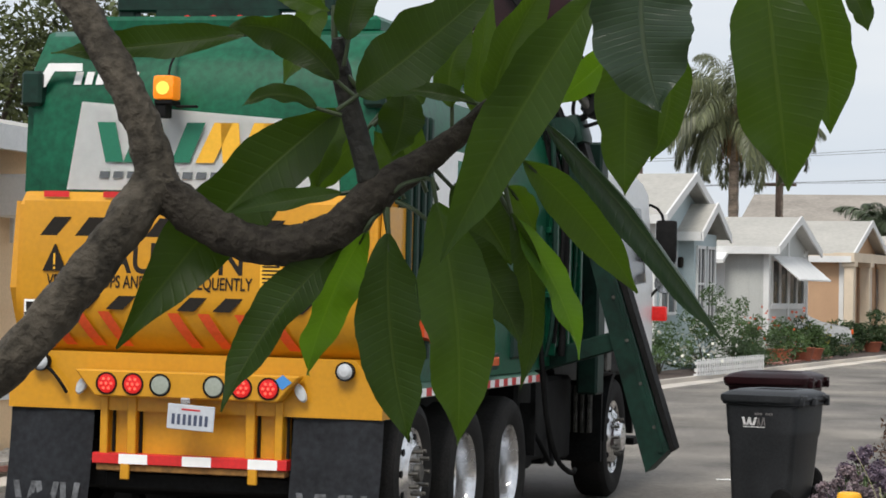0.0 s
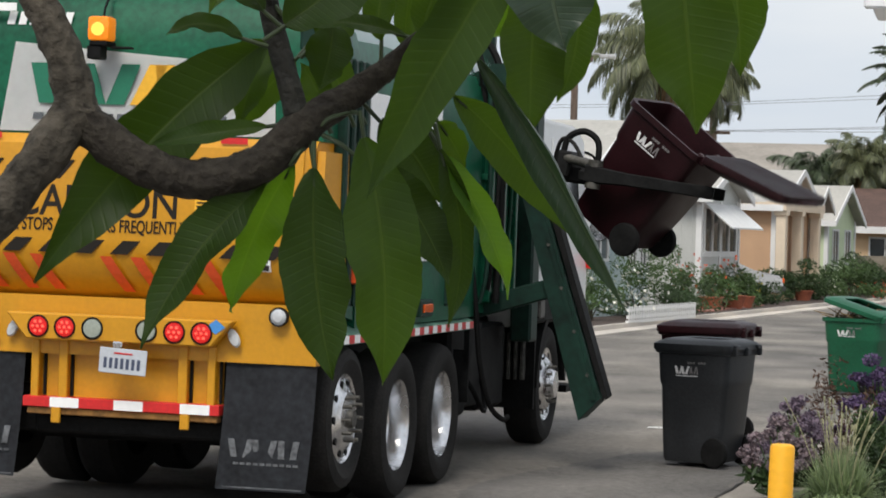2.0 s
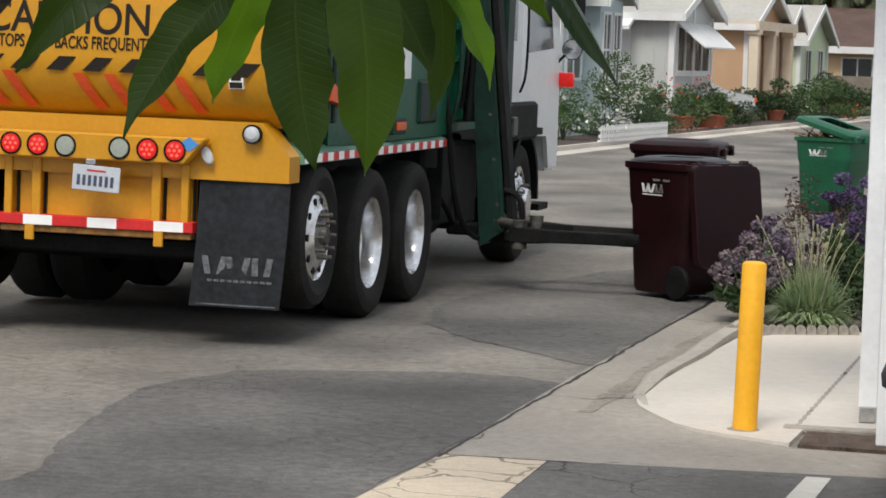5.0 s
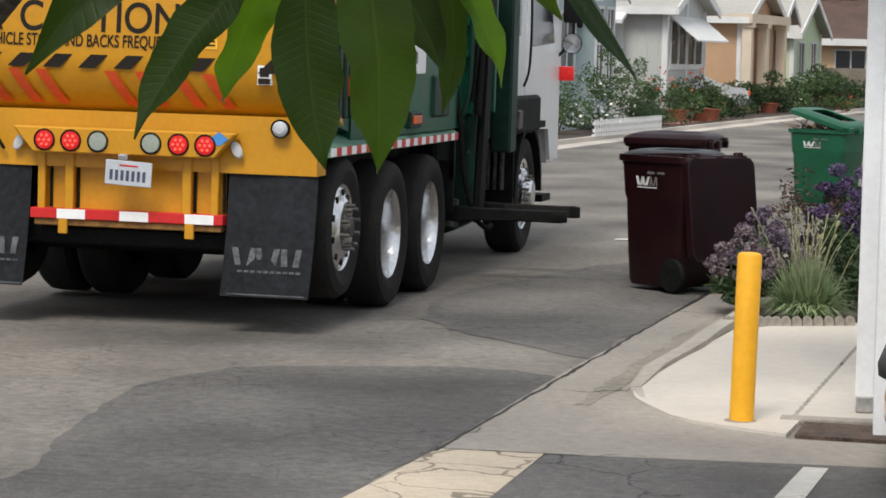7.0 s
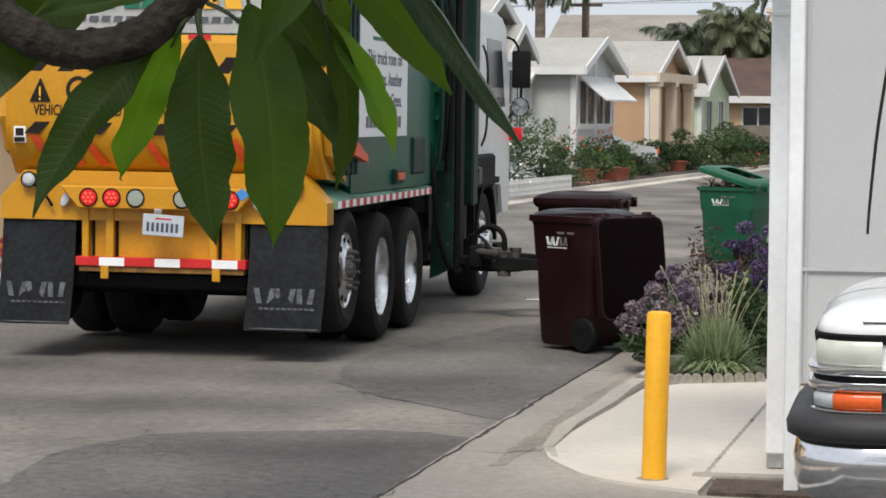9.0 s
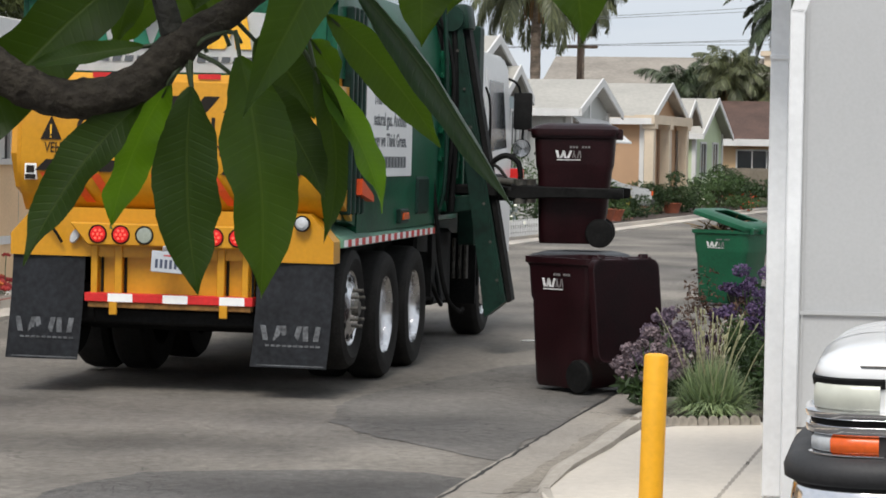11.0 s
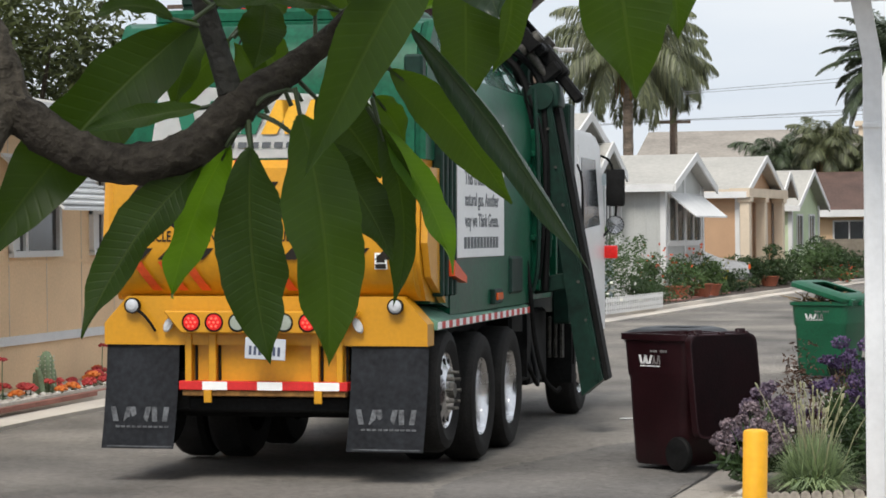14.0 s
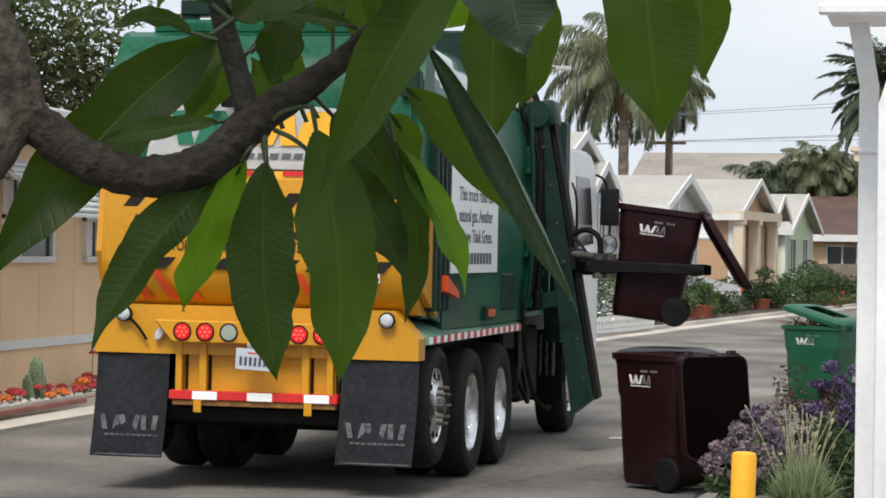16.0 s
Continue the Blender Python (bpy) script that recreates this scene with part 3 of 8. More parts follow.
# ---- refuse truck ----
def make_wheel(parent, x, y, r, side, kind, z=None):
    """A wheel in truck space, its outer face towards side (+1 right, -1 left)."""
    bm = bmesh.new()
    w = 0.27
    prof = [(0.0, r * 0.60), (0.014, r * 0.66), (0.036, r * 0.8), (0.018, r * 0.93), (-0.015, r * 0.985), (-0.04, r), (-w + 0.04, r), (-w, r * 0.93), (-w, r * 0.6)]
    lathe(bm, [(h * side, q) for h, q in prof], 40, "x", closed=True)
    for v in bm.verts:
        q = math.hypot(v.co.y, v.co.z)
        if q > r * 0.975 and round(math.atan2(v.co.z, v.co.y) / (2 * math.pi) * 40) % 2:
            v.co.y, v.co.z = v.co.y * 0.984, v.co.z * 0.984
    if kind == "dual":
        lathe(bm, [((h - 0.33) * side, q) for h, q in prof], 32, "x", closed=True)
    wheel = part("wheel", bm, RUBBER, parent, "black worn truck tyre", 35, Matrix.Translation((x, y, r if z is None else z)))
    bm = bmesh.new()
    if kind == "dual":
        rp = [(0.004, r * 0.605), (-0.01, r * 0.585), (-0.05, r * 0.56), (-0.13, r * 0.54), (-0.15, r * 0.5), (-0.17, r * 0.4), (-0.175, r * 0.22), (-0.14, r * 0.17), (-0.135, 0.001)]
    elif kind == "tag":
        rp = [(0.004, r * 0.605), (-0.012, r * 0.585), (-0.012, r * 0.56), (0.0, r * 0.53), (0.008, r * 0.44), (0.035, r * 0.36), (0.04, r * 0.2), (0.05, 0.001)]
    else:
        rp = [(0.004, r * 0.605), (-0.012, r * 0.57), (-0.02, r * 0.5), (0.025, r * 0.4), (0.05, r * 0.26), (0.1, r * 0.22), (0.11, 0.001)]
    lathe(bm, [(h * side, q) for h, q in rp], 40, "x")
    rim = part("rim", bm, ALU, wheel, "polished aluminium rim", 30)
    n = 10
    if kind != "dual":
        hole = part("hand_hole", add_cyl(bmesh.new(), (0, 0, 0), (0.006 * side, 0, 0), 0.024, seg=12), BLACK_STEEL_AND_SHADE, wheel, "dark hand hole")
        x_hole, q_stud, x_stud, hub_in, hub_out, hub_r = 0.004 * side, 0.3, 0.035 * side, 0.03, 0.075, 0.14
    else:
        hole, q_stud, x_stud, hub_in, hub_out, hub_r = None, 0.34, -0.17 * side, -0.17, -0.1, 0.15
    stud = part("stud", add_cyl(bmesh.new(), (0, 0, 0), (0.055 * side, 0, 0), 0.013, seg=8), GREASE_STEEL, wheel, "wheel stud")
    for k in range(n):
        a = 2 * math.pi * k / n
        c, s = math.cos(a), math.sin(a)
        for ob, q, x_ in ((hole, 0.485, 0.004 * side), (stud, q_stud, x_stud)):
            if ob:
                m = Matrix.Translation((x_, r * q * c, r * q * s))
                if k:
                    again(ob, m)
                else:
                    ob.matrix_basis = m
    part("hub", add_cyl(bmesh.new(), (hub_in * side, 0, 0), (hub_out * side, 0, 0), r * hub_r, r * hub_r * 0.85, seg=16), GREASE_STEEL, wheel, "greasy hub")
    return wheel


def slanted(bm, x0, x1, z0, z1, lean, y, mi=0, t=0.003):
    """A slanted bar on a face that looks towards -y."""
    prism(bm, [(x0, z0), (x1, z0), (x1 + lean, z1), (x0 + lean, z1)], y - t, y, "y", mi)


truck = thing("garbage_truck", "green and yellow side-loading refuse truck standing in the street", "garbage truck")
# chassis
part("chassis", B((-0.45, 0.3, 0.62, 0.45, 8.4, 0.95), (-0.9, 1.0, 0.95, 0.9, 6.9, 1.15), (-0.8, 0.15, 0.5, 0.8, 0.5, 0.8), (-1.0, 3.9, 0.5, 0.9, 5.6, 1.1), (-0.75, 6.1, 0.55, 0.75, 6.6, 0.95), bevel=0.02), BLACK_STEEL_AND_SHADE, truck, "black greasy chassis")
# plain black block that stands in for the deep shade under the truck
part("underbody", B((-0.85, 0.7, 0.42, 0.85, 6.4, 0.66), bevel=0.03), BLACK_STEEL_AND_SHADE, truck, "black block added to darken the space under the chassis")
for y in (0.75, 2.0, 3.25, 7.25):
    part("axle", add_cyl(bmesh.new(), (-0.9, y, 0.5), (0.9, y, 0.5), 0.07), BLACK_STEEL_AND_SHADE, truck)
wheels = []
for side in (1, -1):
    wheels.append((make_wheel(truck, 1.21 * side, 0.72, 0.47, side, "tag", 0.64), 1.21 * side, 0.72, 0.64))
    wheels.append((make_wheel(truck, 1.23 * side, 2.0, 0.515, side, "dual"), 1.23 * side, 2.0, 0.515))
    wheels.append((make_wheel(truck, 1.23 * side, 3.25, 0.515, side, "dual"), 1.23 * side, 3.25, 0.515))
    wheels.append((make_wheel(truck, 1.2 * side, 7.25, 0.53, side, "front"), 1.2 * side, 7.25, 0.53))

# body: a barrel section lofted along the truck
def body_ring(y, w, zb, zt, r):
    pts = [(-w, zb), (-w, zt - r)]
    for k in range(1, 7):
        a = math.pi / 2 * k / 6
        pts.append((-w + r * 0.62 * (1 - math.cos(a)), zt - r + r * math.sin(a)))
    half = pts
    return [(x, y, z) for x, z in half] + [(-x, y, z) for x, z in reversed(half)]


def sky_sheen_top(bm):
    """Marks the upward faces of a shell for the lighter copy of the green that carries sky sheen."""
    bmesh.ops.recalc_face_normals(bm, faces=bm.faces)
    for f in bm.faces:
        if f.normal.z > 0.25:
            f.material_index = 1
    return bm


def loft(bm, rings, cap=True, mi=0):
    vs = [[bm.verts.new(p) for p in r] for r in rings]
    k = len(vs[0])
    for a, b in zip(vs, vs[1:]):
        for i in range(k):
            bm.faces.new((a[i], a[(i + 1) % k], b[(i + 1) % k], b[i])).material_index = mi
    if cap:
        bm.faces.new(vs[0]).material_index = mi
        bm.faces.new(vs[-1]).material_index = mi
    return bm


bm = loft(bmesh.new(), [body_ring(0.94, 1.2, 1.2, 3.42, 0.75), body_ring(1.5, 1.22, 1.2, 3.46, 0.8), body_ring(3.6, 1.24, 1.2, 3.46, 0.85), body_ring(4.35, 1.22, 1.2, 3.44, 0.8)])
part("body", sky_sheen_top(bm), [GREEN, GREEN_SHEEN], truck, "glossy green packer body with rounded roof", 40)
bm = loft(bmesh.new(), [body_ring(0.36, 1.17, 1.3, 3.4, 0.6), body_ring(0.6, 1.19, 1.3, 3.42, 0.6), body_ring(0.96, 1.19, 1.25, 3.42, 0.65)])
part("rear_shell", sky_sheen_top(bm), [GREEN, GREEN_SHEEN], truck, "green rear shell of the body", 40)
for y in (0.4, 0.56, 0.72, 0.86):
    for x in (1.17, -1.26):
        part("rib", B((x, y, 1.35, x + 0.09, y + 0.07, 2.9), bevel=0.012), GREEN_DARK, truck, "vertical dark green body rib")
part("hopper", sky_sheen_top(loft(bmesh.new(), [body_ring(4.36, 1.19, 1.22, 3.33, 0.75), body_ring(4.45, 1.21, 1.22, 3.38, 0.8), body_ring(5.5, 1.21, 1.22, 3.38, 0.8), body_ring(5.6, 1.18, 1.22, 3.33, 0.75)])), [GREEN, GREEN_SHEEN], truck, "dark green rounded hopper behind the cab", 40)
part("hopper_top", B((-1.2, 3.9, 3.4, -0.98, 6.0, 3.75), (-1.2, 5.6, 2.6, 1.0, 5.72, 3.75), (-1.2, 3.9, 3.4, 1.1, 4.1, 3.74), bevel=0.02), GREEN_DARK, truck, "raised green hopper rim")
for z in (1.75, 2.0, 2.25, 2.5):
    part("hopper_bar", B((1.19, 4.4, z, 1.25, 5.55, z + 0.05), bevel=0.01), GREEN, truck, "horizontal stiffener")
for y in (4.5, 4.95, 5.4):
    part("hopper_post", B((1.19, y, 1.3, 1.28, y + 0.07, 2.75), bevel=0.01), GREEN, truck)
bm = sweep(bmesh.new(), [(1.27, 4.28, 3.1, 0.02), (1.3, 4.3, 2.4, 0.02), (1.3, 4.3, 1.6, 0.02), (1.25, 4.3, 1.3, 0.02)], 8)
part("hydraulic_pipe", bm, GREEN_DARK, truck)
bm = sweep(bmesh.new(), [(1.2, 4.4, 3.05, 0.018), (1.33, 4.42, 2.6, 0.018), (1.33, 4.42, 1.9, 0.018), (1.28, 4.45, 1.4, 0.018)], 8)
part("hydraulic_hose", bm, BLACK_STEEL_AND_SHADE, truck)
# stiffening seams and a roof hatch ridge on the barrel
part("roof_ridge", B((-1.0, 0.5, 3.4, 1.0, 1.25, 3.52), bevel=0.03), GREEN, truck)
part("roof_frame", B((-0.82, 0.62, 3.38, -0.7, 0.74, 3.66), (0.55, 0.62, 3.38, 0.67, 0.74, 3.66), (-0.82, 0.6, 3.56, 0.67, 0.72, 3.68), bevel=0.012), GREEN_DARK, truck, "green steel frame on the roof")
for x in (-0.32, -0.14, 0.04):
    part("roof_lamp", add_cyl(bmesh.new(), (x, 0.6, 3.5), (x, 0.57, 3.5), 0.032), LAMP_RED, truck, "small red marker lamp")
part("lamp_bar", B((-0.55, 0.6, 3.42, 0.3, 0.66, 3.58), bevel=0.01), GREEN_DARK, truck)
# tailgate: green upper part and yellow belly
bm = prism(bmesh.new(), [(0.02, 2.36), (0.04, 2.9), (0.12, 3.18), (0.28, 3.36), (0.5, 3.42), (0.5, 2.36)], -1.2, 1.2)
bmesh.ops.bevel(bm, geom=[e for e in bm.edges if abs(e.verts[0].co.x - e.verts[1].co.x) < 1e-5 and e.verts[0].co.y < 0.3 and e.verts[1].co.y < 0.3 and abs(e.verts[0].co.x) > 1], offset=0.07, segments=3, affect="EDGES")
tail_top = part("tailgate_top", bm, GREEN, truck, "green upper tailgate", 40)
belly = [(0.0, 2.36), (-0.06, 2.3), (-0.1, 1.72), (-0.075, 1.6), (-0.02, 1.49), (0.06, 1.4), (0.18, 1.33), (0.6, 1.3), (0.6, 2.36)]
bm = prism(bmesh.new(), belly, -1.18, 1.18)
bmesh.ops.bevel(bm, geom=[e for e in bm.edges if abs(e.verts[0].co.x - e.verts[1].co.x) < 1e-5 and e.verts[0].co.y < 0.1 and e.verts[1].co.y < 0.1], offset=0.05, segments=3, affect="EDGES")
part("tailgate_belly", bm, YELLOW, truck, "curved yellow lower tailgate", 40)
for sx in (1, -1):
    bm = prism(bmesh.new(), [(0.6, 1.3), (0.6, 2.3), (0.05, 2.3), (-0.02, 1.75), (0.1, 1.5)], 1.185 * sx, 1.235 * sx)
    part("tailgate_cheek", bm, YELLOW, truck, "yellow side plate of the tailgate")
bm = bmesh.new()
for x in (-1.13, 1.13):
    part("hinge_bracket", B((x - 0.07, -0.02, 2.9, x + 0.07, 0.12, 3.12), bevel=0.02), GREEN_DARK, truck)
part("corner_mark", prism(bmesh.new(), [(-1.12, 3.02), (-1.05, 3.02), (-0.99, 3.12), (-0.8, 3.12), (-0.8, 3.17), (-1.03, 3.17)], 0.028, 0.034, "y"), DECAL_WHITE, truck, "white corner stripe", m=Matrix.Translation((0, -0.005, 0)) @ Matrix.Rotation(0, 4, "X"))
bm = bmesh.new()
for i in range(6):
    slanted(bm, -0.88 + i * 0.075, -0.83 + i * 0.075, 3.04, 3.12, 0.02, 0.075)
part("fleet_mark", bm, DECAL_WHITE, truck, "white painted bars")
bm = bmesh.new()
bm.faces.new([bm.verts.new(p) for p in ((-0.88, 0.012, 2.375), (0.92, 0.012, 2.375), (0.9, 0.03, 2.8), (-0.8, 0.034, 2.93))])
bmesh.ops.solidify(bm, geom=bm.faces[:], thickness=0.004)
part("logo_panel", bm, DECAL_WHITE, truck, "white logo panel on the tailgate", 0)
for x, l, mt in ((-0.62, -0.06, DECAL_GREEN), (-0.5, 0.1, DECAL_GREEN), (-0.3, -0.08, DECAL_GREEN), (-0.18, 0.1, DECAL_GREEN), (-0.02, 0.12, DECAL_YELLOW), (0.16, -0.02, DECAL_YELLOW), (0.26, 0.1, DECAL_YELLOW), (0.46, -0.04, DECAL_YELLOW)):
    bm = bmesh.new()
    slanted(bm, x, x + 0.12, 2.55, 2.8, l, 0.008)
    part("logo_shape", bm, mt, truck, "slanted logo shape")
bm = bmesh.new()
for i in range(14):
    slanted(bm, -0.66 + i * 0.092, -0.595 + i * 0.092, 2.45, 2.492, 0.008, 0.008)
part("logo_line", bm, DECAL_GRAY, truck, "dark lettering bars")
for x in (-1.0, -0.6, -0.2, 0.2, 0.6):
    bm = bmesh.new()
    slanted(bm, x, x + 0.17, 2.325, 2.362, 0, -0.058)
    part("reflector_strip", bm, DECAL_RED, truck, "red reflective strip")
# beacon on the tailgate
bm = B((-0.235, -0.17, 2.9, -0.115, -0.02, 2.93), (-0.25, -0.16, 2.82, -0.16, -0.05, 2.9), (-0.12, -0.12, 2.885, 0.02, -0.06, 2.9), bevel=0.006)
beacon = part("beacon_bracket", bm, BLACK_STEEL_AND_SHADE, truck)
part("beacon", B((-0.245, -0.18, 2.93, -0.105, -0.04, 3.08), bevel=0.025, seg=2), LAMP_AMBER, truck, "lit amber warning beacon")
part("beacon_core", add_cyl(bmesh.new(), (-0.175, -0.186, 3.0), (-0.175, -0.18, 3.0), 0.042), LAMP_AMBER_HOT, truck, "bright amber lamp core")
part("beacon_cable", sweep(bmesh.new(), [(-0.2, -0.03, 3.02, 0.008), (-0.2, 0.0, 3.15, 0.008), (-0.2, 0.14, 3.28, 0.008)], 6), BLACK_STEEL_AND_SHADE, truck)
# caution panel
YF = -0.1
face = Matrix.Rotation(radians(3.8), 4, "X")
for i in range(9):
    x = -1.02 + i * 0.235
    for z0, z1, yy in ((2.075, 2.2, YF + 0.028), (1.63, 1.73, YF + 0.004)):
        bm = bmesh.new()
        slanted(bm, x, x + 0.115, z0, z1, 0.1, yy)
        part("hazard_stripe", bm, DECAL_BLACK, truck, "black slanted hazard stripe", 0)
up = Matrix.Rotation(radians(90 - 3.8), 4, "X")
words("caution_word", "CAUTION", 0.27, DECAL_BLACK, truck, Matrix.Translation((-0.18, YF - 0.004 + 0.012, 1.86)) @ up, 1.05)
words("warning_line", "VEHICLE STOPS AND BACKS FREQUENTLY", 0.11, DECAL_BLACK, truck, Matrix.Translation((-0.27, YF - 0.006 + 0.004, 1.765)) @ up, 1.36)
bm = prism(bmesh.new(), [(-0.98, 1.86), (-0.82, 1.86), (-0.9, 2.03)], YF - 0.002, YF + 0.02, "y")
part("warning_triangle", bm, DECAL_BLACK, truck, "black warning triangle")
part("warning_mark", B((-0.906, YF - 0.006, 1.9, -0.894, YF, 1.97), (-0.906, YF - 0.006, 1.872, -0.894, YF, 1.886)), DECAL_YELLOW, truck)
bm = B((0.46, YF - 0.003, 1.77, 0.6, YF + 0.02, 1.98))
part("notice", bm, DECAL_YELLOW, truck, "small yellow notice")
bm = B(*[(0.475, YF - 0.006, 1.79 + i * 0.024, 0.585, YF - 0.002, 1.8 + i * 0.024) for i in range(8)])
part("notice_lines", bm, DECAL_BLACK, truck)
for x in (0.86, -1.1):
    part("camera_sticker", B((x, -0.095, 1.56, x + 0.09, -0.05, 1.68)), DECAL_WHITE, truck, "white and black pictogram sticker", m=Matrix.Rotation(0, 4, "X"))
    part("camera_sticker_print", B((x + 0.015, -0.1, 1.61, x + 0.075, -0.06, 1.665), (x + 0.005, -0.1, 1.565, x + 0.085, -0.06, 1.6)), DECAL_BLACK, truck)
# orange stripes follow the curve of the belly
for x in (-0.98, -0.78, -0.6, -0.14, 0.06, 0.3, 0.5):
    bm = bmesh.new()
    prev = None
    for k, (y, z) in enumerate([(-0.098, 1.62), (-0.078, 1.575), (-0.045, 1.515), (0.0, 1.455), (0.05, 1.405)]):
        xo = x + (1.62 - z) * 0.55
        a, b = bm.verts.new((xo, y - 0.009, z - 0.004)), bm.verts.new((xo + 0.075, y - 0.009, z - 0.004))
        if prev:
            bm.faces.new((prev[0], prev[1], b, a))
        prev = (a, b)
    part("reflector_stripe", bm, DECAL_ORANGE, truck, "orange reflective stripe", 0)
# rear apron
bm = prism(bmesh.new(), [(-1.23, 1.0), (1.23, 1.0), (1.23, 1.16), (1.05, 1.36), (-1.05, 1.36), (-1.23, 1.16)], 0.0, 0.22, "y")
part("rear_apron", bm, YELLOW, truck, "yellow rear apron above the mud flaps")
bm = prism(bmesh.new(), [(-0.74, 1.255), (0.74, 1.255), (0.6, 1.09), (-0.6, 1.09)], -0.12, -0.02, "y")
bmesh.ops.bevel(bm, geom=bm.edges[:], offset=0.01, segments=1, affect="EDGES")
part("lamp_panel", bm, YELLOW, truck, "yellow lamp panel")
for x in (-0.52, -0.345, -0.165, 0.185, 0.365, 0.54):
    red = abs(x) > 0.2
    part("lamp_ring", lathe(bmesh.new(), [(-0.12, 0.07), (-0.128, 0.07), (-0.13, 0.062), (-0.12, 0.06)], 24, "y"), BLACK_STEEL_AND_SHADE, truck, m=Matrix.Translation((x, 0, 1.172)))
    lp = part("tail_lamp", lathe(bmesh.new(), [(-0.12, 0.061), (-0.128, 0.055), (-0.132, 0.0005)], 24, "y"), LAMP_RED if red else LAMP_GREY, truck, "round red tail lamp" if red else "round clear reversing lamp", m=Matrix.Translation((x, 0, 1.172)))
    if red:
        bm = bmesh.new()
        for k in range(7):
            a, q = k * math.pi / 3, 0.033 if k else 0
            add_cyl(bm, (q * math.cos(a), -0.1335, q * math.sin(a)), (q * math.cos(a), -0.128, q * math.sin(a)), 0.009, seg=8)
        part("diodes", bm, LAMP_RED_DOT, lp)
bm = prism(bmesh.new(), [(-0.06, 0), (0, -0.045), (0.06, 0), (0, 0.045)], -0.1245, -0.119, "y")
part("fuel_sticker", bm, DECAL_BLUE, truck, "blue diamond fuel sticker", m=Matrix.Translation((0.63, 0, 1.215)))
for sx in (-1, 1):
    part("marker_lamp", lathe(bmesh.new(), [(-0.06, 0.062), (-0.075, 0.05), (-0.08, 0.001)], 20, "y"), LAMP_CLEAR, truck, "oval clear reflector", m=Matrix.Translation((0.72 * sx, 0.02, 1.15)) @ Matrix.Rotation(-0.5 * sx, 4, "Y") @ Matrix.Diagonal((0.55, 1, 1, 1)))
    lampm = Matrix.Translation((1.0 * sx, 0.0, 1.29))
    wl_ = part("work_lamp", lathe(bmesh.new(), [(0.03, 0.05), (-0.04, 0.06), (-0.06, 0.058), (-0.05, 0.048)], 24, "y"), BLACK_STEEL_AND_SHADE, truck, "round work lamp", m=lampm)
    part("lens", lathe(bmesh.new(), [(-0.05, 0.05), (-0.066, 0.03), (-0.07, 0.001)], 24, "y"), LAMP_CLEAR, wl_, "clear lens")
part("lamp_cable", sweep(bmesh.new(), [(-1.02, -0.02, 1.28, 0.012), (-0.93, -0.05, 1.24, 0.012), (-0.86, -0.06, 1.17, 0.012), (-0.82, -0.04, 1.1, 0.012)], 6), BLACK_STEEL_AND_SHADE, truck)
# recessed panel, posts and bumper
part("rear_panel", B((-0.62, 0.055, 0.72, 0.62, 0.11, 1.1), bevel=0.008), YELLOW, truck, "recessed yellow rear panel")
# black strip painted in for the shade under the lamp panel
part("rear_shadow_gap", B((-0.62, 0.02, 1.035, 0.62, 0.1, 1.09)), BLACK_STEEL_AND_SHADE, truck)
for x in (-0.6, -0.42, 0.36, 0.55):
    part("panel_post", B((x, -0.02, 0.72, x + 0.06 if abs(x) < 0.5 else x + 0.05, 0.1, 1.09), bevel=0.006), YELLOW, truck, "yellow upright")
    # thin black strip painted in as the upright's shade on the panel
    part("post_shade", B((x + 0.062, 0.035, 0.74, x + 0.078, 0.054, 1.05)), BLACK_STEEL_AND_SHADE, truck, "black strip for the shade beside the upright")
part("bumper", B((-0.64, -0.04, 0.67, 0.64, 0.1, 0.735), bevel=0.004), DECAL_RED, truck, "red and white banded bumper")
for x in (-0.46, -0.04, 0.39):
    part("bumper_band", B((x, -0.0425, 0.672, x + 0.19, -0.038, 0.733)), DECAL_WHITE, truck, "white reflective band")
part("bumper_rust", B((-0.62, -0.02, 0.625, 0.62, 0.08, 0.67), bevel=0.006), RUST, truck, "rusty lower edge of the bumper")
for x in (-0.42, 0.42):
    part("bumper_tab", B((x - 0.03, -0.045, 0.575, x + 0.03, -0.02, 0.672), bevel=0.006), YELLOW, truck)
part("lower_beam", B((-0.62, 0.12, 0.5, 0.62, 0.3, 0.62), bevel=0.02), BLACK_STEEL_AND_SHADE, truck)
plate = part("number_plate", B((-0.153, -0.165, 0.905, 0.153, -0.158, 1.06), bevel=0.004), PLATE_WHITE, truck, "white number plate", m=Matrix.Translation((0.005, 0, 0)) @ Matrix.Rotation(radians(3), 4, "Y"))
part("plate_mark", B(*[(-0.122 + i * 0.036, -0.1675, 0.935, -0.102 + i * 0.036, -0.1645, 1.0) for i in range(7)]), PLATE_INK, plate, "dark bars for characters")
part("plate_line", B((-0.06, -0.1675, 1.025, 0.06, -0.1645, 1.035)), DECAL_RED, plate)
part("plate_lamp", B((-0.02, -0.16, 1.06, 0.045, -0.12, 1.1), bevel=0.008), CHROME, truck)
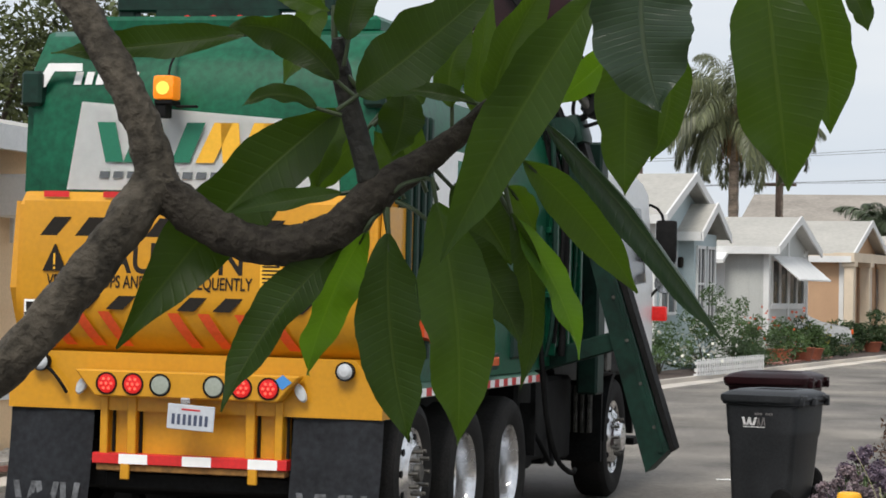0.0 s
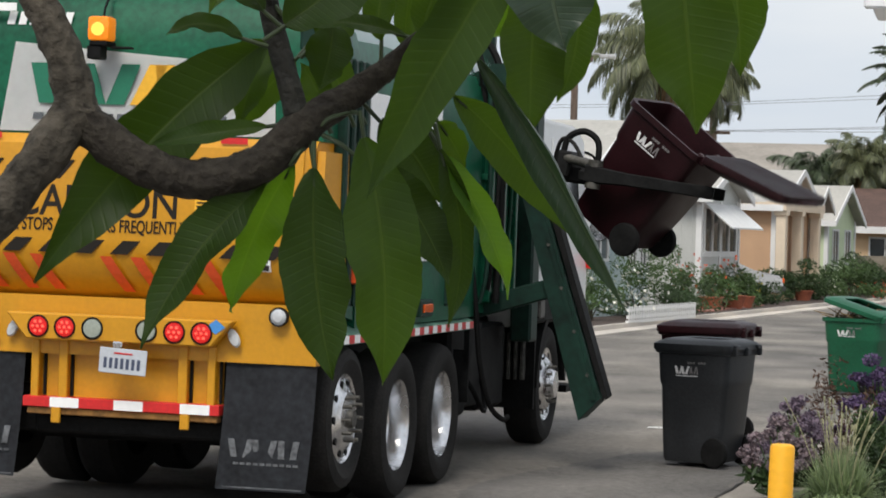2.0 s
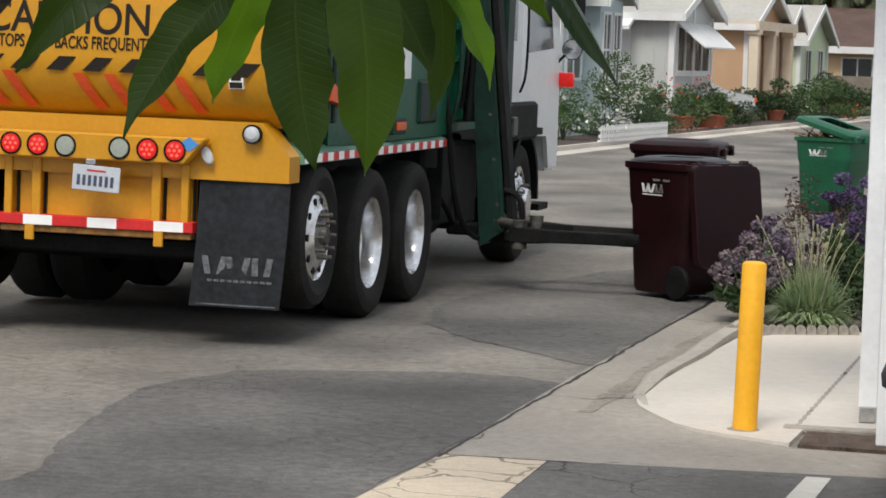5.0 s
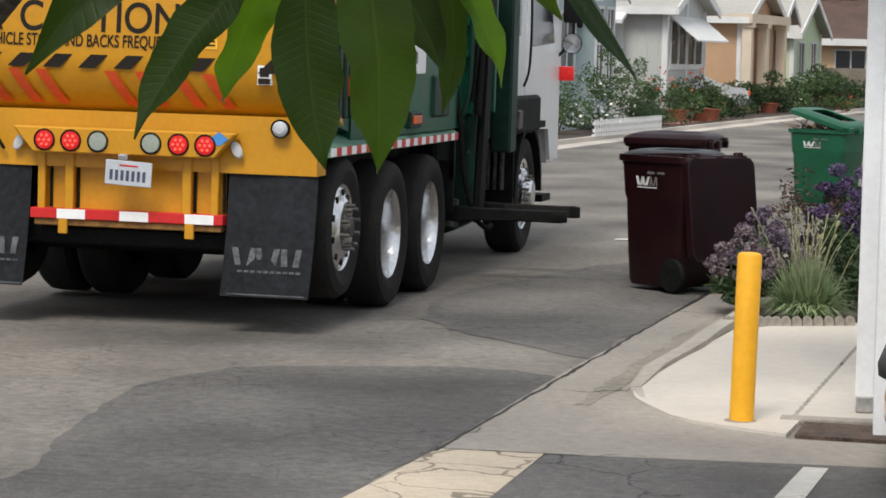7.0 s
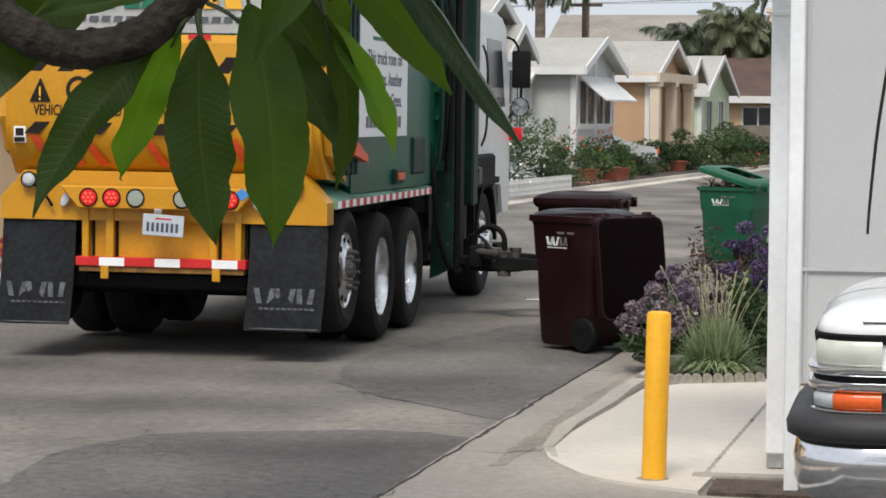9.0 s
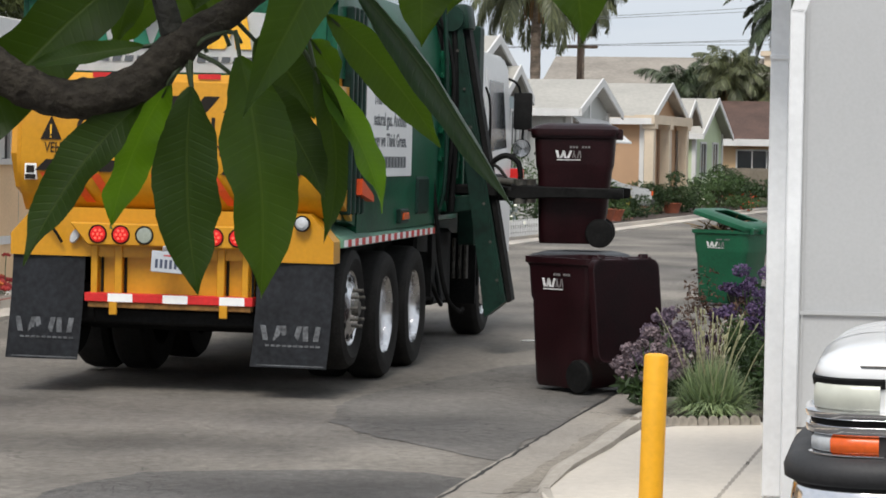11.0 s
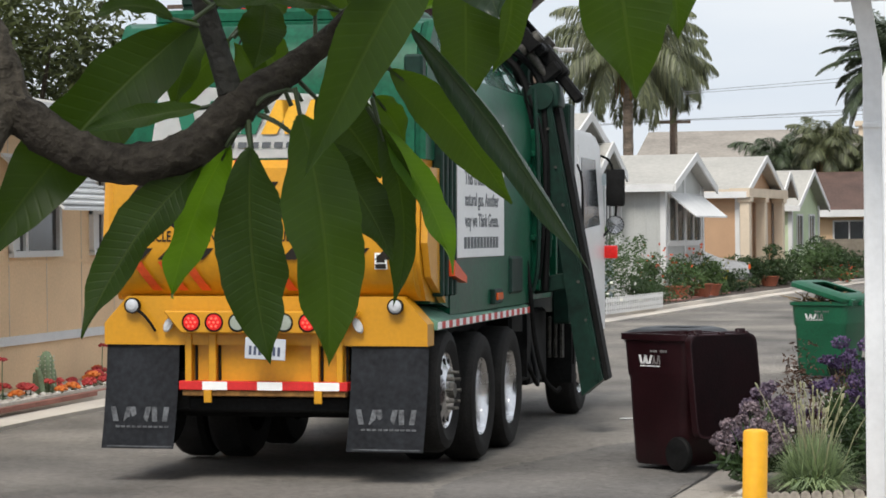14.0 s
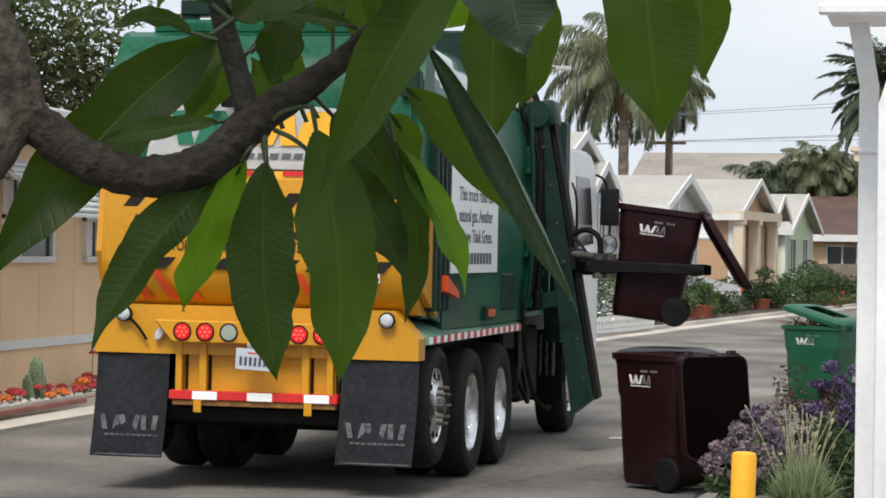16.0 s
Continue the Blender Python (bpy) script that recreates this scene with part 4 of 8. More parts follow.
# mud flaps, slightly swung
for x0, x1, sw in ((-1.215, -0.655, 1.5), (0.66, 1.235, 2.5)):
    bm = bmesh.new()
    nx, nz = 6, 8
    g = [[bm.verts.new((x0 + (x1 - x0) * i / nx - 0.035 * (k / nz) ** 2, 0.02 - 0.05 * math.sin(k / nz * 2.2) * 0.5 - 0.03 * (k / nz) ** 2 + 0.008 * math.sin(i * 1.1 + k * 0.3), 1.0 - 0.77 * k / nz)) for i in range(nx + 1)] for k in range(nz + 1)]
    for k in range(nz):
        for i in range(nx):
            bm.faces.new((g[k][i], g[k][i + 1], g[k + 1][i + 1], g[k + 1][i]))
    bmesh.ops.solidify(bm, geom=bm.faces[:], thickness=0.012)
    flap = part("mud_flap", bm, FLAP, truck, "black rubber mud flap", 60)
    bm = bmesh.new()
    xs = x0 + 0.06
    for i, l in enumerate((-0.02, 0.03, -0.02, 0.03, 0.0, 0.02)):
        slanted(bm, xs + i * 0.075, xs + 0.04 + i * 0.075, 0.43, 0.54, l, -0.022)
    for i in range(10):
        slanted(bm, xs + 0.02 + i * 0.042, xs + 0.05 + i * 0.042, 0.385, 0.4, 0, -0.028)
    slanted(bm, xs - 0.04, xs + 0.46, 0.245, 0.252, 0, -0.048)
    part("flap_print", bm, SCUFF, flap, "worn grey print")
# fenders with reflective edge
for sx in (1, -1):
    bm = prism(bmesh.new(), [(0.66 * sx, 1.34), (1.06 * sx, 1.27), (1.255 * sx, 1.17), (1.255 * sx, 1.11), (1.2 * sx, 1.11), (0.66 * sx, 1.25)], 0.22, 4.1, "y")
    fender = part("fender", bm, GREEN_DULL, truck, "dusty green rear fender")
    for i in range(30):
        mt, mm = (DECAL_RED if i % 2 else DECAL_WHITE), Matrix.Translation((0, i * 0.1285, 0))
        part("reflective_band", B((1.256 * sx, 0.24, 1.115, 1.2595 * sx, 0.3685, 1.168)), mt, fender, "", 0, mm)
    bm = B((1.2 * sx, 4.05, 0.8, 1.24 * sx, 4.11, 1.15), (0.7 * sx, 4.05, 0.55, 1.24 * sx, 4.08, 0.95))
    part("fender_hanger", bm, BLACK_STEEL_AND_SHADE, truck)
part("handrail", sweep(bmesh.new(), [(1.02, 0.75, 1.34, 0.016), (1.04, 1.3, 1.36, 0.016), (1.05, 2.0, 1.36, 0.016)], 8), ALU, truck, "bare metal rod on the fender")
part("rod_clamp", B((1.0, 1.9, 1.29, 1.1, 2.08, 1.42), bevel=0.01), BLACK_STEEL_AND_SHADE, truck)
bm = prism(bmesh.new(), [(1.05, 1.5), (1.5, 1.44), (1.5, 1.49), (1.05, 1.62)], 1.24, 1.3, "x")
part("lock_lever", bm, DECAL_ORANGE, truck, "orange locking lever", m=Matrix.Translation((0, -0.4, 0)))
part("amber_marker_base", B((1.21, 2.4, 1.24, 1.27, 2.75, 1.36), bevel=0.01), GREEN_DARK, truck)
part("amber_marker", B((1.27, 2.45, 1.27, 1.285, 2.7, 1.33), bevel=0.005), LAMP_ORANGE, truck, "orange side marker lamp")
part("tool_box", B((0.95, 3.2, 1.3, 1.26, 3.75, 1.62), bevel=0.02), GREEN_DARK, truck, "green tool box")
# sign on the flank
sign = part("sign_board", B((1.243, 0.98, 1.63, 1.253, 2.9, 2.72), bevel=0.003), DECAL_WHITE, truck, "white sign board on the flank")
side_up = Matrix.Rotation(radians(90), 4, "Z") @ Matrix.Rotation(radians(90), 4, "X")
for k, line in enumerate(("This truck runs on", "natural gas. Another", "way we Think Green.")):
    words("sign_sentence", line, 0.15, DECAL_GRAY, sign, Matrix.Translation((1.2545, 1.95, 2.2 - k * 0.165)) @ side_up, 1.38)
for i in range(11):
    part("sign_bar", B((1.2535, 1.22 + i * 0.13, 1.7, 1.2555, 1.32 + i * 0.13, 1.79)), DECAL_GRAY, sign)
part("sign_logo", B((1.2535, 1.55, 2.45, 1.2555, 1.85, 2.66)), DECAL_GREEN, sign)
part("sign_logo_yellow", B((1.2535, 1.9, 2.45, 1.2555, 2.2, 2.66)), DECAL_YELLOW, sign)
part("sign_line", B((1.2535, 1.45, 2.38, 1.2555, 2.4, 2.41)), DECAL_GREEN, sign)
part("hopper_end_panel", B((1.16, 5.86, 0.95, 1.34, 6.14, 3.05), bevel=0.02), GREEN_DARK, truck, "dark green end panel behind the cab")
part("cab_skirt", B((1.19, 6.2, 1.08, 1.27, 7.7, 1.42), bevel=0.03), BLACK_STEEL_AND_SHADE, truck, "black skirt over the front wheel")
# cab
bm = prism(bmesh.new(), [(6.15, 1.05), (6.15, 2.75), (6.35, 2.86), (7.7, 2.86), (7.95, 2.75), (8.2, 1.9), (8.22, 0.75), (7.85, 0.75), (7.8, 1.12), (6.7, 1.12)], -1.2, 1.2)
bmesh.ops.bevel(bm, geom=bm.edges[:], offset=0.035, segments=2, affect="EDGES")
part("cab", bm, TRUCK_WHITE, truck, "white truck cab", 40)
for sx in (1, -1):
    door = part("cab_door", prism(bmesh.new(), [(6.85, 1.15), (6.85, 2.7), (7.72, 2.7), (7.98, 1.95), (8.0, 1.15)], 1.2 * sx, 1.212 * sx), TRUCK_WHITE, truck, "white cab door")
    part("door_window", prism(bmesh.new(), [(6.97, 1.85), (6.97, 2.58), (7.62, 2.58), (7.85, 1.9)], 1.206 * sx, 1.217 * sx), GLASS_DARK, door, "dark door window")
    part("rear_quarter_window", prism(bmesh.new(), [(6.3, 1.95), (6.3, 2.55), (6.66, 2.55), (6.66, 1.95)], 1.195 * sx, 1.206 * sx), GLASS_DARK, truck)
    part("grab_handle", sweep(bmesh.new(), [(1.22 * sx, 6.75, 2.5, 0.012), (1.27 * sx, 6.75, 2.3, 0.012), (1.27 * sx, 6.75, 1.7, 0.012), (1.22 * sx, 6.75, 1.5, 0.012)], 6), BLACK_STEEL_AND_SHADE, truck)
    bm = sweep(bmesh.new(), [(1.2 * sx, 7.9, 2.65, 0.014), (1.36 * sx, 8.1, 2.55, 0.014), (1.4 * sx, 8.15, 2.0, 0.014), (1.25 * sx, 8.05, 1.75, 0.014)], 6)
    arm_ = part("mirror_arm", bm, BLACK_STEEL_AND_SHADE, truck)
    part("mirror", B((1.3 * sx, 8.1, 2.1, 1.5 * sx, 8.18, 2.5), bevel=0.03, seg=2), BLACK_STEEL_AND_SHADE, arm_, "black mirror head")
    part("mirror_round", lathe(bmesh.new(), [(0.05, 0.001), (0.04, 0.08), (0.0, 0.1), (-0.005, 0.001)], 20, "y"), BLACK_STEEL_AND_SHADE, arm_, m=Matrix.Translation((1.4 * sx, 8.1, 1.9)))
    part("mirror_glass", lathe(bmesh.new(), [(-0.004, 0.001), (-0.012, 0.092)], 20, "y"), CHROME, arm_, m=Matrix.Translation((1.4 * sx, 8.1, 1.9)))
    # front wheel fender
    bm = bmesh.new()
    ring = [(7.25 + q * math.cos(a), 0.53 + q * math.sin(a)) for q, rng in ((0.66, range(0, 13)), (0.6, range(12, -1, -1))) for a in [math.pi * k / 12 for k in rng]]
    prism(bm, ring, 0.82 * sx, 1.26 * sx)
    add_boxes(bm, (0.86 * sx, 6.55, 0.35, 1.24 * sx, 6.6, 1.0))
    part("front_fender", bm, BLACK_STEEL_AND_SHADE, truck, "black front wheel fender", 40)
    part("step", B((1.1 * sx, 6.7, 1.12, 1.28 * sx, 7.9, 1.18)), BLACK_STEEL_AND_SHADE, truck)
    part("step", B((1.1 * sx, 7.95, 0.42, 1.26 * sx, 8.4, 0.48)), BLACK_STEEL_AND_SHADE, truck)
part("cab_lamp_arm", B((1.2, 7.0, 1.6, 1.44, 7.04, 1.63)), BLACK_STEEL_AND_SHADE, truck)
part("cab_stop_lamp", B((1.34, 6.98, 1.54, 1.5, 7.06, 1.68), bevel=0.02, seg=2), LAMP_RED, truck, "lit red repeater lamp")
part("cab_stop_lamp_core", B((1.39, 6.974, 1.58, 1.45, 6.98, 1.64)), LAMP_RED, truck)
part("exhaust_stack", add_cyl(add_cyl(bmesh.new(), (0.95, 6.02, 1.2), (0.95, 6.02, 2.3), 0.13), (0.95, 6.02, 2.3), (0.95, 6.02, 3.1), 0.07), BLACK_STEEL_AND_SHADE, truck, "black exhaust stack")
part("air_filter", add_cyl(bmesh.new(), (1.02, 5.85, 1.75), (1.02, 6.15, 1.75), 0.2, seg=24), BLACK_STEEL_AND_SHADE, truck, "black air filter drum")
part("valve_box", B((1.05, 6.45, 1.13, 1.3, 6.65, 1.3), (1.2, 6.5, 1.3, 1.26, 6.58, 1.42), bevel=0.015), GREASE_STEEL, truck)
for k in range(7):
    part("guard_fin", B((0.78 + k * 0.06, 6.42, 0.6, 0.815 + k * 0.06, 6.5, 1.0), bevel=0.008), GREASE_STEEL, truck, "worn guard fin ahead of the wheel")
for b in ((0.7, 3.95, 0.42, 1.12, 4.5, 1.2), (0.6, 4.55, 0.46, 1.08, 5.2, 1.15), (0.5, 5.25, 0.4, 1.05, 6.2, 1.1)):
    part("valve_cover", B(b, bevel=0.03), BLACK_STEEL_AND_SHADE, truck, "black greasy steel housing below the hopper")
part("feed_hose", sweep(bmesh.new(), [(1.18, 4.2, 1.75, 0.022), (1.24, 4.22, 1.3, 0.022), (1.27, 4.3, 0.85, 0.022), (1.33, 4.42, 0.52, 0.022), (1.42, 4.52, 0.4, 0.022), (1.44, 4.6, 0.42, 0.022)], 8), BLACK_STEEL_AND_SHADE, truck, "sagging black feed hose")
for z0, z1, y0 in ((3.0, 1.5, 4.6), (2.95, 1.45, 4.9), (3.0, 1.6, 5.2)):
    part("hydraulic_pipe", sweep(bmesh.new(), [(1.14, y0, z0, 0.018), (1.25, y0, z0 - 0.25, 0.018), (1.27, y0 + 0.03, 2.2, 0.018), (1.25, y0, z1, 0.018)], 7), GREEN, truck)
part("loop_hose", sweep(bmesh.new(), [(1.0, 4.5, 0.9, 0.02), (1.16, 4.6, 0.6, 0.02), (1.2, 4.8, 0.44, 0.02), (1.14, 5.1, 0.5, 0.02), (1.06, 5.2, 0.8, 0.02)], 8), BLACK_STEEL_AND_SHADE, truck)
for x, r_ in ((1.1, 0.035), (1.24, 0.03)):
    part("mast_rail_bend", sweep(bmesh.new(), [(x - 0.55, 4.62, 3.5, r_), (x - 0.2, 4.6, 3.44, r_), (x + 0.02, 4.58, 3.2, r_), (x + 0.08, 4.56, 2.8, r_), (x + 0.1, 4.55, 2.0, r_), (x + 0.08, 4.55, 1.3, r_)], 8), BLACK_STEEL_AND_SHADE, truck, "curved black lift rail")
# the cab reaches well ahead of the front axle
far = Matrix.Translation((0, 6.2 - 6.15 * 1.42, 0)) @ Matrix.Diagonal((1, 1.42, 1, 1))
for o in list(truck.children):
    if o.name.split(".")[0] in ("cab", "cab_door", "rear_quarter_window", "grab_handle", "mirror_arm", "cab_lamp_arm", "cab_stop_lamp", "cab_stop_lamp_core"):
        shift = Matrix.Translation((-0.16, 2.05, 0)) if o.name.startswith(("cab_lamp", "cab_stop")) else (Matrix.Translation((-0.08 if o.data.vertices[0].co.x > 0 else 0.08, 0.92, 0)) if o.name.startswith("mirror") else far)
        o.data.transform(shift)
        for c in o.children:
            if c.name.startswith("mirror"):
                c.matrix_basis = shift @ c.matrix_basis
            else:
                c.data.transform(shift)
# lifting mast: leans out from a pivot near the roof
PIVOT = (1.3, 4.75, 3.05)
mast = part("lift_mast", prism(prism(prism(bmesh.new(), [(-0.06, 0.05), (0.06, 0.05), (0.12, -2.6), (-0.09, -2.72)], -0.2, -0.16, "y"), [(-0.06, 0.05), (0.06, 0.05), (0.12, -2.6), (-0.09, -2.72)], 0.16, 0.2, "y"), [(-0.09, -2.72), (0.12, -2.6), (0.1, -2.45), (-0.07, -2.5)], -0.16, 0.16, "y"), GREEN_DARK, truck, "dark green lifting mast")
part("mast_edge", prism(bmesh.new(), [(0.062, 0.08), (0.11, 0.08), (0.165, -2.6), (0.122, -2.62)], -0.1, 0.1, "y"), BLACK_STEEL_AND_SHADE, mast, "black chain track on the mast")
part("mast_brace", B((-0.75, -0.12, -1.75, -0.06, -0.02, -1.6), bevel=0.012), GREEN_DARK, mast, "cross brace to the body")
part("mast_brace", B((-0.95, -0.1, -0.7, -0.05, 0.0, -0.6), bevel=0.012), GREEN_DARK, mast, "cross brace to the body")
part("mast_rail", prism(bmesh.new(), [(0.015, 0.05), (0.045, 0.05), (0.09, -2.6), (0.05, -2.6)], -0.215, -0.2, "y"), GREEN_DARK, mast)
part("mast_head", add_cyl(B((-0.2, -0.19, -0.12, 0.14, 0.19, 0.12), bevel=0.05, seg=2), (-0.02, -0.24, 0.0), (-0.02, 0.24, 0.0), 0.12), GREEN_DARK, mast)
for k in range(7):
    part("bolt", add_cyl(bmesh.new(), (0.012 * k, -0.222, -0.3 - 0.35 * k), (0.012 * k, -0.212, -0.3 - 0.35 * k), 0.014, seg=8), GREASE_STEEL, mast)
# gripper arm: origin between the fingers
gripper = part("gripper_arm", B((-1.2, -0.06, -0.06, -0.9, 0.06, 0.04), (-0.94, -0.08, -0.1, -0.6, 0.08, 0.04), (-0.9, -0.17, -0.07, -0.78, 0.17, 0.14), (-0.68, -0.3, -0.08, -0.58, 0.3, 0.02), bevel=0.02), BLACK_STEEL_AND_SHADE, truck, "greasy black gripper arm")
for sy in (-1, 1):
    part("knuckle", add_cyl(bmesh.new(), (-0.55, 0.33 * sy, -0.12), (-0.55, 0.33 * sy, 0.1), 0.06), GREASE_STEEL, gripper, "worn finger joint")
    part("ram", add_cyl(bmesh.new(), (-0.86, 0.12 * sy, 0.09), (-0.6, 0.26 * sy, 0.06), 0.035), GREASE_STEEL, gripper, "short hydraulic ram")
part("lift_link", sweep(bmesh.new(), [(-0.86, -0.1, 0.1, 0.028), (-0.84, -0.1, 0.24, 0.026), (-0.72, -0.1, 0.31, 0.026), (-0.6, -0.1, 0.24, 0.026), (-0.58, -0.1, 0.05, 0.026)], 8), BLACK_STEEL_AND_SHADE, gripper, "curved lift link")
part("grip_hose", sweep(bmesh.new(), [(-0.95, 0.05, 0.05, 0.016), (-0.9, -0.05, 0.22, 0.016), (-0.78, -0.14, 0.2, 0.016), (-0.66, -0.2, 0.05, 0.016)], 7), RUBBER, gripper, "black hose loop")
for sy in (-1, 1):
    rings = []
    for x, y, hw, hz, z in ((-0.62, 0.33, 0.055, 0.07, -0.01), (-0.5, 0.35, 0.05, 0.065, -0.012), (-0.3, 0.365, 0.03, 0.05, -0.01), (0.0, 0.37, 0.024, 0.046, -0.008), (0.2, 0.36, 0.022, 0.046, -0.008), (0.33, 0.335, 0.024, 0.05, -0.008), (0.38, 0.32, 0.018, 0.042, -0.008)):
        rings.append([(x, (y + dy) * sy, z + dz) for dy, dz in ((-hw, -hz * 0.8), (-hw, hz * 0.8), (-hw * 0.6, hz), (hw * 0.6, hz), (hw, hz * 0.8), (hw, -hz * 0.8), (hw * 0.6, -hz), (-hw * 0.6, -hz))])
    finger = part("finger", loft(bmesh.new(), rings), BLACK_STEEL_AND_SHADE, gripper, "black steel gripper finger", 40)
    part("finger_pad", B((-0.25, 0.318 * sy, -0.055, 0.3, 0.34 * sy, 0.04), bevel=0.008), RUBBER, finger, "rubber pad")


# ---- wheeled bins ----
def bin_ring(z, dx0, dx1, w, r=0.07):
    pts = []
    for cx, cy, a0 in ((dx1 - r, w - r, 0), (dx0 + r, w - r, 90), (dx0 + r, -w + r, 180), (dx1 - r, -w + r, 270)):
        for k in range(4):
            a = radians(a0 + 30 * k)
            pts.append((cx + r * math.cos(a), cy + r * math.sin(a), z))
    return pts


def make_bin(color, label, lid_color=None, lid_turn=0.0, scale=1.0, group=""):
    """A two-wheeled bin. +x is its back, with hinge and wheels. Returns the thing and its lid."""
    b = thing("wheeled_bin", label, "bin", group)
    s = scale
    bm = bmesh.new()
    rings = [bin_ring(0.03, -0.295, 0.2, 0.24), bin_ring(0.06, -0.305, 0.23, 0.252), bin_ring(0.3, -0.312, 0.275, 0.268), bin_ring(0.66, -0.322, 0.31, 0.284), bin_ring(0.69, -0.335, 0.322, 0.29), bin_ring(0.72, -0.338, 0.326, 0.292), bin_ring(0.93, -0.35, 0.34, 0.303), bin_ring(0.94, -0.375, 0.36, 0.322), bin_ring(0.985, -0.375, 0.36, 0.322),
             bin_ring(0.985, -0.345, 0.335, 0.295), bin_ring(0.5, -0.3, 0.29, 0.262), bin_ring(0.09, -0.25, 0.22, 0.222)]
    loft(bm, rings)
    part("body", bm, color, b, "", 40)
    bm = add_cyl(bmesh.new(), (0.36, -0.25, 0.985), (0.36, 0.25, 0.985), 0.016, seg=10)
    add_boxes(bm, (0.31, -0.27, 0.93, 0.4, -0.235, 1.0), (0.31, 0.235, 0.93, 0.4, 0.27, 1.0), (0.31, -0.03, 0.93, 0.4, 0.03, 1.0), bevel=0.008)
    part("handle", bm, color, b)
    part("lifting_bar", add_cyl(bmesh.new(), (-0.345, -0.2, 0.8), (-0.345, 0.2, 0.8), 0.014, seg=10), GREASE_STEEL, b)
    part("axle", add_cyl(bmesh.new(), (0.22, -0.27, 0.125), (0.22, 0.27, 0.125), 0.012, seg=8), GREASE_STEEL, b)
    for sy in (-1, 1):
        w = part("wheel", lathe(bmesh.new(), [(0.0, 0.03), (0.0, 0.085), (0.006, 0.115), (0.022, 0.125), (0.045, 0.125), (0.055, 0.115), (0.058, 0.085), (0.05, 0.03)], 24, "y", closed=True), BLACK_STEEL_AND_SHADE, b, "black plastic wheel", m=Matrix.Translation((0.22, 0.25 if sy > 0 else -0.308, 0.125)))
        bm = bmesh.new()
        for k in range(6):
            add_boxes(bm, (0.03, 0.02, -0.01, 0.09, 0.045, 0.01), m=Matrix.Rotation(k * math.pi / 3, 4, "Y"))
        part("spokes", add_cyl(bm, (0, 0.0, 0), (0, 0.058, 0), 0.035), BLACK_STEEL_AND_SHADE, w)
    # prints on both flanks
    for sy in (-1, 1):
        ang = 0.058
        mm = Matrix.Translation((-0.045, 0.2985 * sy, 0.8)) @ Matrix.Rotation(-ang * sy, 4, "X") @ Matrix.Diagonal((0.86, 1, 0.86, 1))
        bm = bmesh.new()
        for x, l in ((-0.125, -0.018), (-0.1, 0.03), (-0.055, -0.02), (-0.03, 0.03)):
            prism(bm, [(x, -0.04), (x + 0.026, -0.04), (x + 0.026 + l, 0.035), (x + l, 0.035)], -0.002, 0.002, "y")
        outline = bmesh.new()
        for x, l in ((0.02, 0.02), (0.05, -0.02), (0.07, 0.02), (0.105, -0.01)):
            prism(outline, [(x, -0.04), (x + 0.012, -0.04), (x + 0.012 + l, 0.035), (x + l, 0.035)], -0.002, 0.002, "y")
        part("logo_outline", outline, BIN_PRINT_FAINT, b, "faint outlined mark", m=mm)
        add_boxes(bm, (-0.13, -0.002, -0.062, 0.11, 0.002, -0.052))
        part("logo_print", bm, BIN_PRINT, b, "white printed mark", m=mm)
        for k in (0.0, 0.12):
            part("number_print", B(*[(k + i * 0.03, -0.002, 0.06, k + 0.022 + i * 0.03, 0.002, 0.08) for i in range(3)]), BIN_PRINT_FAINT, b, "faint printed bars", m=mm)
    bm = bmesh.new()
    rings = [bin_ring(-0.03, -0.75, -0.01, 0.338), bin_ring(0.0, -0.755, 0.0, 0.34), bin_ring(0.024, -0.752, 0.0, 0.338), bin_ring(0.05, -0.71, -0.02, 0.3), bin_ring(0.075, -0.62, -0.1, 0.22), bin_ring(0.066, -0.58, -0.14, 0.18, 0.06), bin_ring(0.03, -0.6, -0.12, 0.2, 0.06), bin_ring(0.01, -0.72, -0.03, 0.31), bin_ring(-0.03, -0.735, -0.02, 0.325)]
    loft(bm, rings)
    add_boxes(bm, (-0.06, -0.26, -0.005, 0.03, -0.18, 0.03), (-0.06, 0.18, -0.005, 0.03, 0.26, 0.03), (-0.79, -0.14, 0.0, -0.73, 0.14, 0.02), bevel=0.006)
    lid = part("lid", bm, lid_color or color, b, "hinged lid", 40, Matrix.Translation((0.37, 0, 0.99)) @ Matrix.Rotation(radians(lid_turn), 4, "Y"))
    return b, lid


BIN_SCALE = 1.045


def enlarge(b):
    """Brings a bin and its parts to the larger size of the range."""
    for o in b.children_recursive:
        o.data.transform(Matrix.Scale(BIN_SCALE, 4))
        o.matrix_basis.translation *= BIN_SCALE


bin_first, lid_first = make_bin(BIN_RED, "burgundy plastic wheeled bin with its lid flung open", group="bins at the kerb")
bin_grey, lid_grey = make_bin(BIN_GREY, "charcoal wheeled bin with closed lid at the kerb", group="bins at the kerb")
bin_grey.matrix_basis = pose(-2.12, 20.42, 0, 0, 0, -20) @ Matrix.Diagonal((0.93, 0.93, 0.97, 1))
bin_second, lid_second = make_bin(BIN_RED, "burgundy plastic wheeled bin lifted by the truck", group="bins at the kerb")
enlarge(bin_first)
enlarge(bin_second)
bin_green, lid_green = make_bin(BIN_GREEN, "green wheeled bin heaped with garden waste, lid ajar", lid_turn=18, group="bins at the kerb")
bin_green.matrix_basis = pose(-1.36, 31.3, 0.0, 0, 0, -25) @ Matrix.Diagonal((1.1, 1.1, 0.95, 1))
bm = bmesh.new()
